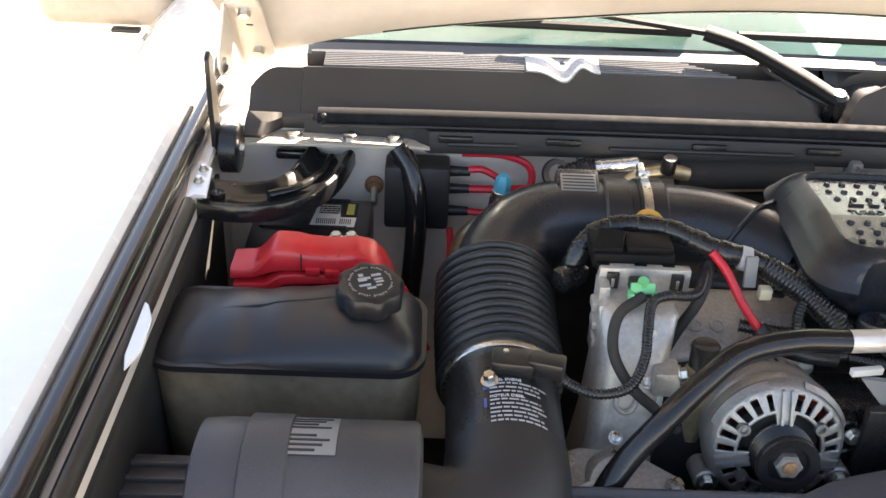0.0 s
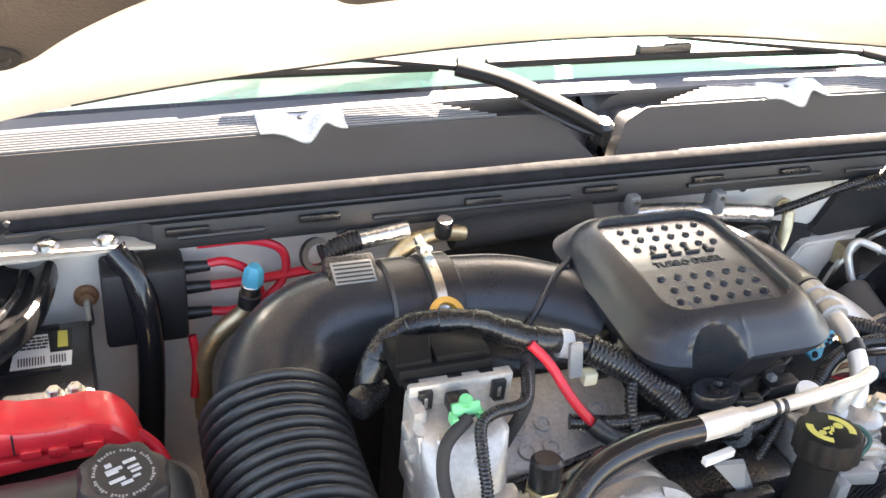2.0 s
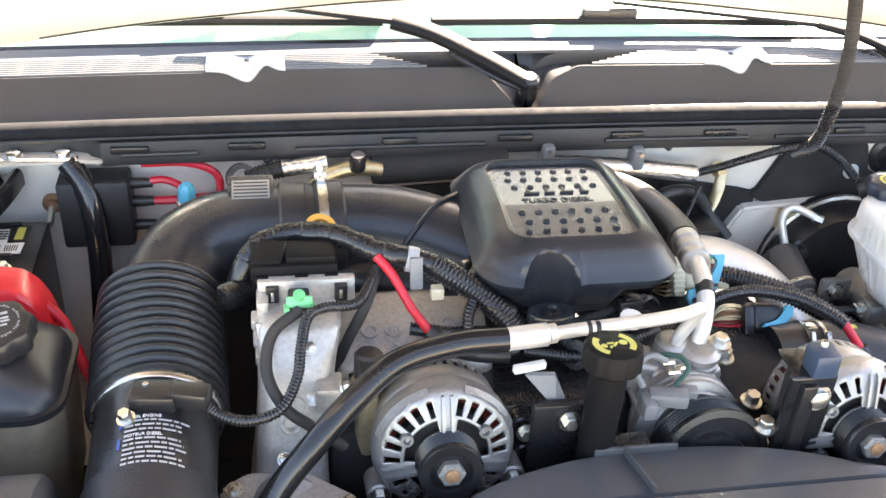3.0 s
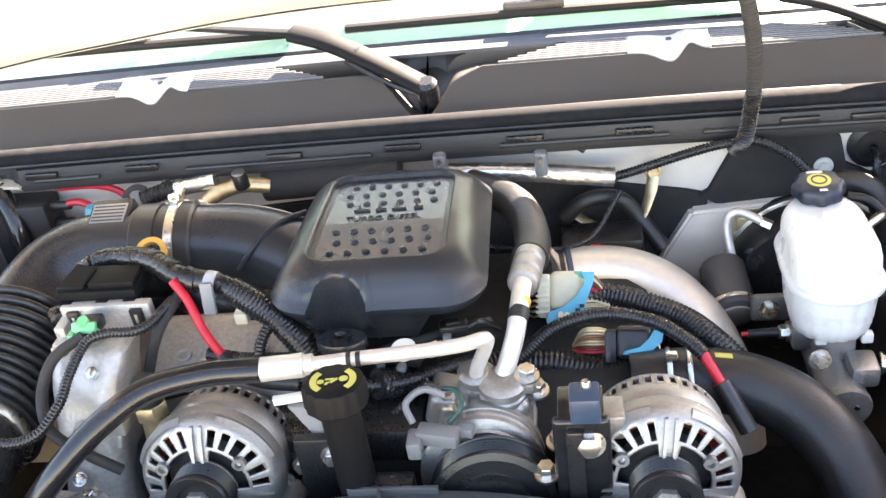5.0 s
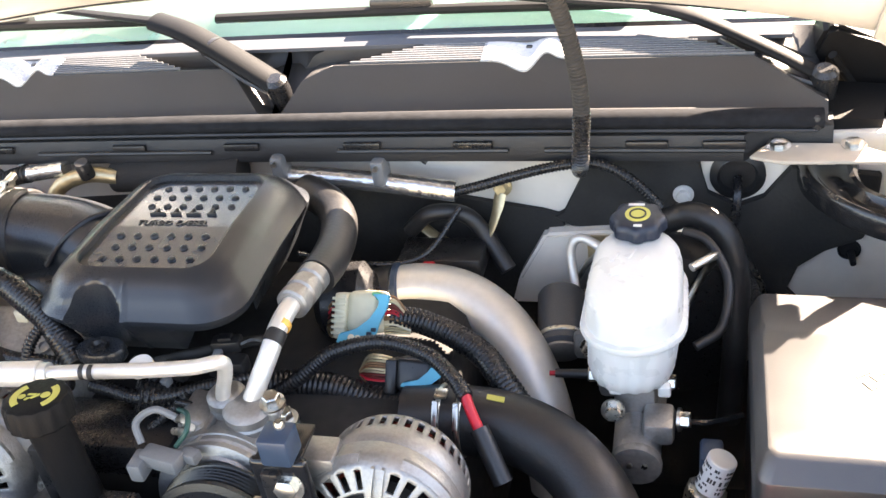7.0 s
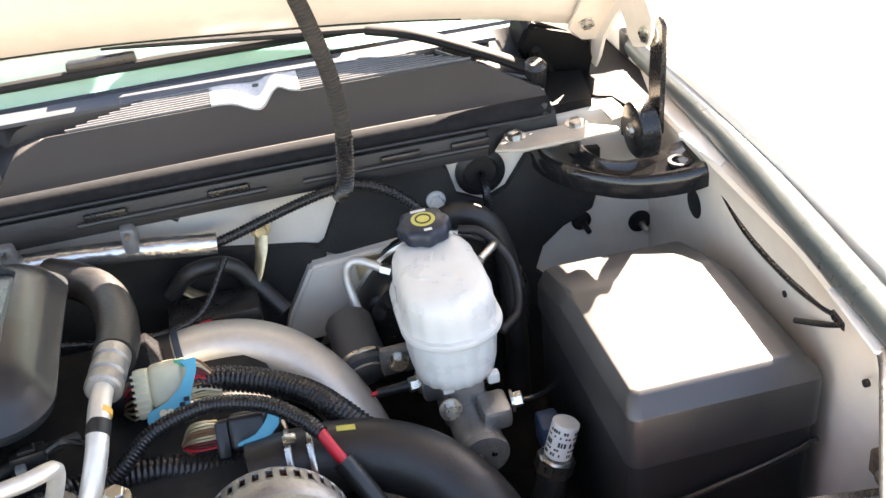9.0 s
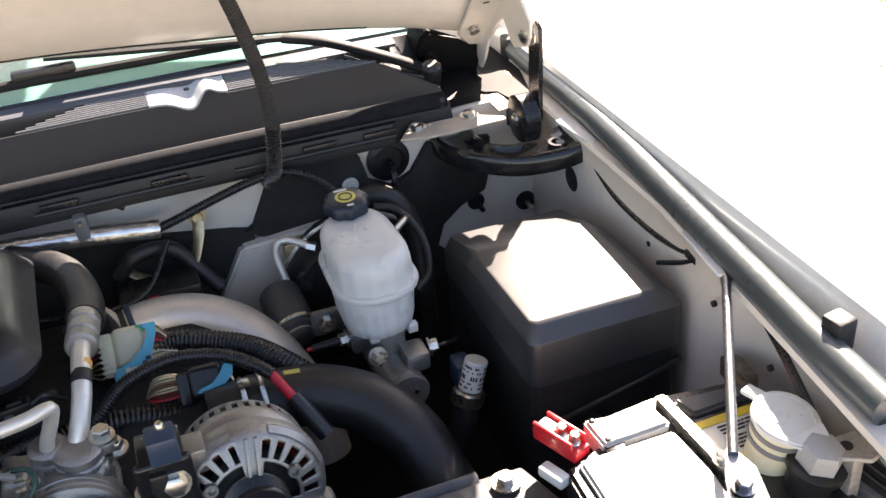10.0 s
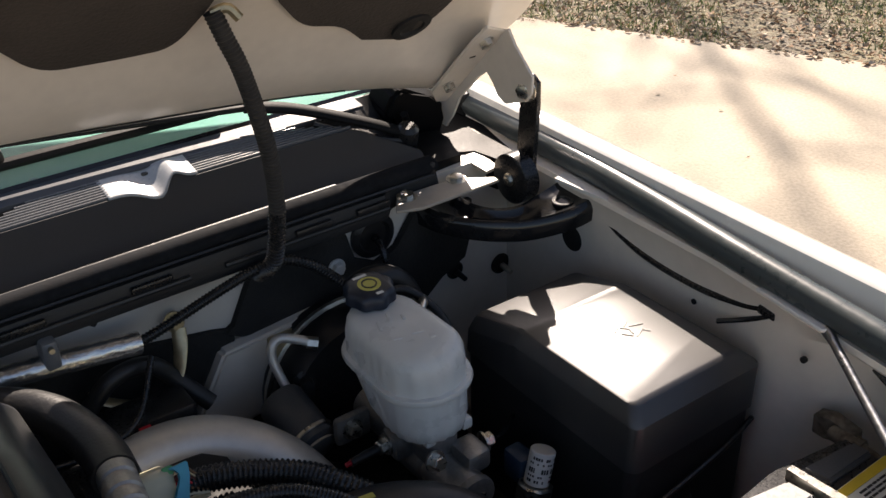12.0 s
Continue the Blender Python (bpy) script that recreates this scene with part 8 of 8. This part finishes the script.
for drop, x0, x1, y0, y1, r in ((0.019, 0.5555, 0.7365, -0.4115, -0.146, 0.012), (0.0175, 0.556, 0.736, -0.411, -0.1465, 0.012), (0.0035, 0.5625, 0.718, -0.397, -0.152, 0.009), (0.001, 0.5645, 0.715, -0.394, -0.1545, 0.008), (0.0, 0.567, 0.712, -0.391, -0.157, 0.007)):
    ring = rounded((x0 + x1) / 2, (y0 + y1) / 2, (x1 - x0) / 2, (y1 - y0) / 2, r, 0)
    for v in ring:
        v.z = lid_z(v.x, v.y) - drop
    rings.append(ring)
loft(bm, rings)
bmesh.ops.bisect_plane(bm, geom=bm.verts[:] + bm.edges[:] + bm.faces[:], plane_co=(0, -0.233, 0), plane_no=(0, 1, 0))
for v in bm.verts:
    if abs(v.co.y + 0.233) < 1e-5 and v.co.z > 1.12:
        v.co.z = lid_z(v.co.x, -0.233) - (0.0 if 0.566 < v.co.x < 0.713 else 0.0175 if not 0.5615 < v.co.x < 0.720 else 0.003)
lid = part("lid", bm, LID, fuse, "black lid with chamfered front edges", 25)
bm = B()
for dx, dy, w, a in ((-0.012, 0.010, 0.014, 35), (-0.004, 0.006, 0.010, -50), (0.002, 0.012, 0.012, 30), (0.010, 0.004, 0.016, -20), (0.004, -0.008, 0.018, 28), (-0.010, -0.004, 0.012, -55), (0.012, -0.010, 0.008, -55), (-0.002, -0.001, 0.010, 70)):
    box(bm, (0.655 + dx, -0.305 + dy, lid_z(0.655 + dx, -0.305 + dy) + 0.0002), (w, 0.0018, 0.0012), 0, Matrix.Rotation(radians(a), 4, "Z"))
part("moulded_mark", bm, LID, lid)
bm = B()
lathe(bm, [(0.012, 0), (0.012, 0.004), (0.010, 0.004), (0.010, 0.05)], (0.62, -0.418, 1.02), (0, -0.5, -1), 14)
part("cable_outlet", bm, BLACK, fuse)
bm = B()
sweep(bm, [(0.62, -0.43, 1.0), (0.615, -0.445, 0.97), (0.60, -0.45, 0.92)], 0.008, 10, ribs=(0.004, 0.15))
part("cable", bm, LOOM, fuse)
bm = B()
sweep(bm, [(0.56, -0.415, 1.02), (0.60, -0.422, 1.035), (0.68, -0.42, 1.05), (0.735, -0.41, 1.055)], 0.003, 8, 0.01)
part("rim_wire", bm, BLACK, fuse)

# ---- second battery with its clamps ----
bat = thing("battery", (0.61, -0.6, 0.92), "dusty black truck battery lit by sun, with yellow warning label", "battery", "batteries")
bm = B()
slab(bm, [(0.522, -0.556, 0.90), (0.574, -0.546, 0.90), (0.574, -0.509, 0.90), (0.64, -0.503, 0.90), (0.73, -0.516, 0.90), (0.735, -0.70, 0.90), (0.515, -0.70, 0.90)], (0, 0, 0.206))
bmesh.ops.bevel(bm, geom=bm.edges[:], offset=0.004, segments=2, affect="EDGES")
part("case", bm, BLACK, bat)
bm = B()
slab(bm, [(0.534, -0.558, 1.092), (0.632, -0.559, 1.092), (0.636, -0.618, 1.092), (0.626, -0.690, 1.092), (0.530, -0.690, 1.092)], (0, 0, 0.021))
bmesh.ops.bevel(bm, geom=bm.edges[:], offset=0.003, segments=2, affect="EDGES")
part("lid", bm, DUSTY_GLARE, bat, "raised dusty lid with sun glare in its pale colour")
bm = B()
slab(bm, [(0.561, -0.514, 1.09), (0.630, -0.526, 1.09), (0.634, -0.553, 1.09), (0.563, -0.554, 1.09)], (0, 0, 0.026))
bmesh.ops.bevel(bm, geom=bm.edges[:], offset=0.003, segments=2, affect="EDGES")
cover = part("terminal_cover", bm, DUSTY_GLARE, bat, "dusty raised terminal cover with sun glare in its pale colour")
for x, y in ((0.568, -0.520), (0.570, -0.548)):
    bm = B()
    lathe(bm, [(0.003, 0), (0.003, 0.0015), (0.002, 0.002)], (x, y, 1.1155), (0, 0, 1), 10)
    part("rivet", bm, BLACK, cover)
bm = B()
slab(bm, [(0.654, -0.521, 1.100), (0.724, -0.528, 1.100), (0.726, -0.548, 1.100), (0.661, -0.548, 1.100)], (0, 0, 0.012))
bmesh.ops.bevel(bm, geom=bm.edges[:], offset=0.003, segments=2, affect="EDGES")
part("terminal_pad", bm, SHROUD, bat, "grey terminal pad")
bm = B()
slab(bm, [(0.656, -0.557, 1.106), (0.732, -0.556, 1.106), (0.738, -0.566, 1.106), (0.690, -0.619, 1.106), (0.676, -0.622, 1.106), (0.654, -0.613, 1.106)], (0, 0, 0.003))
lab = part("label", bm, PAPER, bat, "white warning label with yellow borders")
for pts in (((0.657, -0.558), (0.731, -0.557), (0.737, -0.566), (0.729, -0.5665), (0.656, -0.567)), ((0.663, -0.609), (0.700, -0.6065), (0.690, -0.618), (0.676, -0.621))):
    bm = B()
    slab(bm, [(x, y, 1.1092) for x, y in pts], (0, 0, 0.001))
    part("label_band", bm, GOLD, lab, "yellow border")
bm = B()
bars(bm, (0.672, -0.5705, 1.1092), (1, 0.0, 0), (0, -1, 0), 3, 0.050, 0.0045, 0.0022, -0.0005, 6)
bars(bm, (0.676, -0.5865, 1.1092), (1, 0.0, 0), (0, -1, 0), 4, 0.030, 0.0045, 0.0026, -0.0005, 9)
part("print", bm, INK, lab)
bm = B()
slab(bm, [(0.638, -0.518, 1.106), (0.646, -0.518, 1.106), (0.654, -0.618, 1.106), (0.642, -0.630, 1.106)], (0, 0, 0.012))
part("hold_down", bm, STEEL, bat, "steel hold-down strap")
bm = B()
hexbolt(bm, (0.647, -0.616, 1.118), (0, 0, 1), 0.006, 0.008)
part("hold_down_nut", bm, STEEL, bat)
clampr = thing("terminal_clamp", (0.54, -0.53, 1.1), "red plastic terminal clamp holder with steel bolts", "terminal clamp")
RT = Matrix.Rotation(radians(22), 4, "Z")
bm = B()
box(bm, (0.534, -0.524, 1.108), (0.021, 0.054, 0.012), 0.002, RT)
for k in (-1, 1):
    box(bm, Vector((0.534, -0.524, 1.117)) + RT.to_3x3() @ Vector((0.0095 * k, 0.002, 0)), (0.004, 0.048, 0.013), 0.0015, RT)
part("holder", bm, RED, clampr)
bm = B()
box(bm, Vector((0.534, -0.524, 1.116)) + RT.to_3x3() @ Vector((0, 0.015, 0)), (0.013, 0.02, 0.010), 0.003, RT)
part("fuse_link", bm, PAPER, clampr)
for k in (-0.014, 0.002):
    bm = B()
    hexbolt(bm, Vector((0.534, -0.524, 1.115)) + RT.to_3x3() @ Vector((0, k, 0)), (0.1, -0.2, 1), 0.005, 0.013)
    part("bolt", bm, STEEL, clampr)
bm = B()
box(bm, (0.513, -0.552, 1.098), (0.014, 0.03, 0.012), 0.003, RT)
part("cable_lug", bm, PAPER, clampr)
bm = B()
box(bm, (0.578, -0.545, 1.108), (0.020, 0.046, 0.008), 0.002, Matrix.Rotation(radians(-20), 4, "Z"))
solo("battery_vent", bm, BLACK, "black vent well on the battery top", "vent")

# ---- washer filler, strut and clutter by the fender ----
wash = thing("washer_filler", (0.725, -0.597, 1.05), "washer filler neck with a pale round cap and grey bands", "washer filler")
WN = Vector((0.10, -0.16, 1)).normalized()
bm = B()
lathe(bm, [(0.022, -0.20), (0.024, -0.030), (0.0265, -0.022), (0.0268, 0.002)], (0.699, -0.628, 1.1520), WN, 32)
part("neck", bm, IVORY, wash, "pale neck")
for h in (-0.007, -0.0185):
    bm = B()
    lathe(bm, [(0.0268, -0.003), (0.0276, -0.002), (0.0276, 0.002), (0.0268, 0.003)], Vector((0.699, -0.628, 1.1520)) + WN * h, WN, 32)
    part("neck_band", bm, GREY, wash, "grey band round the neck")
bm = B()
lathe(bm, [(0.028, 0), (0.0305, 0.001), (0.0305, 0.0045), (0.029, 0.0062), (0.0245, 0.0068), (0.0235, 0.006), (0.0, 0.006)], (0.699, -0.628, 1.1540), WN, 40, caps=False)
part("cap", bm, MILK, wash, "pale grey cap")
bm = B()
box(bm, (0.693, -0.592, 1.1590), (0.014, 0.022, 0.005), 0.002, Matrix.Rotation(radians(20), 4, "Z"))
part("cap_tab", bm, MILK, wash)
bm = B()
slab(bm, [(0.680, -0.652, 1.1515), (0.724, -0.645, 1.1535), (0.719, -0.668, 1.149), (0.704, -0.675, 1.1475)], (0, 0, 0.006))
bmesh.ops.bevel(bm, geom=bm.edges[:], offset=0.002, segments=2, affect="EDGES")
part("pull_lip", bm, MILK, wash)
bm = B()
WT, WC = basis(WN), Vector((0.699, -0.628, 1.1540)) + WN * 0.0060
glyph = lambda pts: slab(bm, [WC + WT @ Vector((x, y, 0)) for x, y in pts], WN * 0.0010)
glyph(((-0.014, 0.004), (-0.010, 0.010), (-0.004, 0.012), (0.002, 0.010), (0.005, 0.004), (0.001, -0.003), (-0.004, -0.001), (-0.009, -0.003)))
for x, y in ((-0.013, 0.015), (-0.006, 0.018), (0.001, 0.016)):
    glyph(((x, y - 0.001), (x + 0.004, y - 0.001), (x + 0.003, y + 0.002), (x + 0.001, y + 0.002)))
glyph(((0.010, -0.012), (0.016, -0.011), (0.015, -0.007), (0.009, -0.008)))
part("moulded_mark", bm, MILK, wash)
hexcap = thing("hex_filler_cap", (0.717, -0.65, 1.06), "dark bottle neck with a large hexagon cap beside the battery", "cap")
bm = B()
lathe(bm, [(0.020, -0.06), (0.021, -0.022), (0.026, -0.02), (0.026, -0.014), (0.021, -0.012)], (0.708, -0.668, 1.1480), WN, 24)
part("neck", bm, BLACK, hexcap)
bm = B()
lathe(bm, [(0.0195, -0.014), (0.020, 0.002), (0.017, 0.007), (0.010, 0.009)], (0.708, -0.668, 1.1480), WN, 6)
part("hexagon", bm, CAPGREY, hexcap)
bm = B()
slab(bm, [(0.724, -0.659, 1.146), (0.747, -0.659, 1.146), (0.753, -0.691, 1.146), (0.736, -0.696, 1.146), (0.709, -0.680, 1.146)], (0, 0, 0.005))
bmesh.ops.bevel(bm, geom=bm.edges[:], offset=0.0015, segments=1, affect="EDGES")
lampb = thing("lamp_bracket", (0.735, -0.68, 1.10), "dull grey steel bracket with a hole beside the washer filler", "bracket")
part("plate", bm, ROUGH_CAST, lampb)
bm = B()
lathe(bm, [(0.0055, 0), (0.0055, 0.0012), (0.004, 0.0014)], (0.728, -0.673, 1.1508), (0, 0, 1), 16)
part("hole", bm, DARK, lampb)
bm = B()
box(bm, (0.731, -0.677, 1.11), (0.012, 0.020, 0.076), 0.002)
part("leg", bm, ROUGH_CAST, lampb)
vent = thing("cooling_grate", (0.76, -0.67, 1.08), "grey plastic grate by the fender with open slots", "grate")
bm = B()
slab(bm, [(0.736, -0.648, 1.092), (0.784, -0.622, 1.094), (0.80, -0.69, 1.094), (0.748, -0.715, 1.09)], (0, 0, 0.012))
bmesh.ops.bevel(bm, geom=bm.edges[:], offset=0.002, segments=2, affect="EDGES")
part("frame", bm, GREY, vent)
for k in range(5):
    bm = B()
    a = Vector((0.748 + 0.0095 * k, -0.668 + 0.0055 * k, 1.104))
    slab(bm, [a, a + Vector((0.005, 0.003, 0)), a + Vector((0.011, -0.036, 0)), a + Vector((0.006, -0.039, 0))], (0, 0, 0.003))
    part("slot", bm, DARK, vent)
bm = B()
lathe(bm, [(0.008, 0), (0.008, 0.012), (0.006, 0.014)], (0.757, -0.645, 1.104), (0, 0, 1), 16)
part("button", bm, STEEL, vent)
strut = thing("fender_brace_rod", (0.7, -0.54, 1.11), "slim bright steel rod from the fender to the battery tray", "rod")
bm = B()
rod(bm, (0.740, -0.473, 1.197), (0.628, -0.654, 1.165), 0.0046, 16)
part("rod", bm, ROD, strut)
bm = B()
rod(bm, (0.7425, -0.469, 1.1977), (0.734, -0.483, 1.1953), 0.0065, 14, 0.005, soft=0.001)
part("end", bm, ROD, strut)
bm = B()
slab(bm, [(0.6315, -0.6435, 1.167), (0.638, -0.672, 1.164), (0.630, -0.705, 1.158), (0.596, -0.708, 1.155), (0.612, -0.668, 1.162), (0.6245, -0.6475, 1.166)], (-0.001, -0.001, -0.005))
hexbolt(bm, (0.617, -0.684, 1.161), (0.1, -0.2, 1), 0.007, 0.008)
part("end", bm, ROD, strut)
bm = B()
slab(bm, [(0.742, -0.385, 1.1985), (0.768, -0.39, 1.1985), (0.758, -0.455, 1.1985), (0.746, -0.478, 1.1985), (0.732, -0.47, 1.1985)], (0, 0, 0.004))
bmesh.ops.bevel(bm, geom=bm.edges[:], offset=0.001, segments=1, affect="EDGES")
solo("fender_tab", bm, WHITE, "white painted tab on the fender rail", "tab", "fender tabs")
bm = B()
slab(bm, [(0.748, -0.078, 1.1985), (0.772, -0.072, 1.1985), (0.768, -0.150, 1.1985), (0.757, -0.160, 1.1985)], (0, 0, 0.004))
solo("fender_tab", bm, WHITE, "white painted tab on the fender rail", "tab", "fender tabs")
bm = B()
slab(bm, [(-0.822, -0.118, 1.1985), (-0.817, -0.082, 1.1985), (-0.796, -0.108, 1.1985), (-0.790, -0.177, 1.1985), (-0.805, -0.173, 1.1985), (-0.814, -0.186, 1.1985)], (0, 0, 0.004))
bmesh.ops.bevel(bm, geom=bm.edges[:], offset=0.001, segments=1, affect="EDGES")
tab = solo("fender_tab", bm, WHITE, "white painted tab with two bolts on the fender rail", "tab", "fender tabs")
for y in (-0.112, -0.142):
    bm = B()
    lathe(bm, [(0.0065, 0), (0.0065, 0.0015), (0.0042, 0.003), (0.0042, 0.006), (0.003, 0.007)], (-0.806, y, 1.2022), (0, 0, 1), 14)
    part("bolt", bm, STEEL, tab)
bm = B()
slab(bm, [(-0.804, -0.400, 1.2045), (-0.799, -0.405, 1.2045), (-0.790, -0.428, 1.2045), (-0.787, -0.478, 1.2045), (-0.796, -0.505, 1.2045), (-0.801, -0.485, 1.2045)], (0, 0, 0.004))
bmesh.ops.bevel(bm, geom=bm.edges[:], offset=0.001, segments=1, affect="EDGES")
solo("fender_tab", bm, WHITE, "white painted tab on the fender rail", "tab", "fender tabs")
bm = B()
box(bm, (0.757, -0.612, 1.220), (0.022, 0.022, 0.034), 0.003, Matrix.Rotation(radians(8), 4, "Z"))
solo("hood_bumper", bm, RUBBER, "small square black rubber hood bumper on the fender seal", "bumper")
bm = B()
sweep(bm, [(0.766, -0.118, 1.184), (0.762, -0.15, 1.174), (0.757, -0.22, 1.158), (0.757, -0.30, 1.155), (0.755, -0.36, 1.165), (0.752, -0.395, 1.178)], 0.0038, 8, 0.008)
wire = solo("fender_wire", bm, LOOM, "thin black wire clipped along the fender wall", "wire", "fender wires")
bm = B()
box(bm, (0.751, -0.398, 1.176), (0.008, 0.022, 0.010), 0.002)
part("wire_clip", bm, BLACK, wire)
bm = B()
sweep(bm, [(0.751, -0.40, 1.172), (0.75, -0.375, 1.155), (0.742, -0.345, 1.14)], 0.003, 8, 0.006)
part("wire_tail", bm, LOOM, wire)
bm = B()
sweep(bm, [(0.75, -0.52, 1.18), (0.748, -0.56, 1.16), (0.75, -0.61, 1.12), (0.755, -0.65, 1.08)], 0.0045, 8, 0.008)
solo("fender_wire", bm, LOOM, "black wire dropping behind the washer filler", "wire", "fender wires")
for y, z in ((-0.30, 1.135), (-0.45, 1.15), (-0.56, 1.15)):
    bm = B()
    rod(bm, (seal_x(y, True) - 0.019, y, z), (seal_x(y, True) - 0.023, y, z), 0.0035, 10)
    solo("panel_hole", bm, DARK, "small dark hole in the fender wall", "hole", "panel holes")
rusty = thing("rusty_bracket", (0.742, -0.50, 1.09), "corroded brown steel bracket and pipe stub low on the fender wall", "bracket")
bm = B()
slab(bm, [(0.739, -0.474, 1.101), (0.739, -0.492, 1.108), (0.739, -0.520, 1.104), (0.739, -0.522, 1.088), (0.739, -0.490, 1.080), (0.739, -0.476, 1.078)], (0.016, 0, 0))
bmesh.ops.bevel(bm, geom=bm.edges[:], offset=0.002, segments=1, affect="EDGES")
part("plate", bm, CORRODED, rusty)
bm = B()
sweep(bm, [(0.736, -0.500, 1.096), (0.733, -0.520, 1.099), (0.733, -0.540, 1.097), (0.736, -0.556, 1.090)], 0.008, 12, 0.005)
lathe(bm, [(0.0105, 0), (0.0105, 0.008)], (0.733, -0.526, 1.099), (0, -1, 0), 6)
part("pipe_stub", bm, CORRODED, rusty)
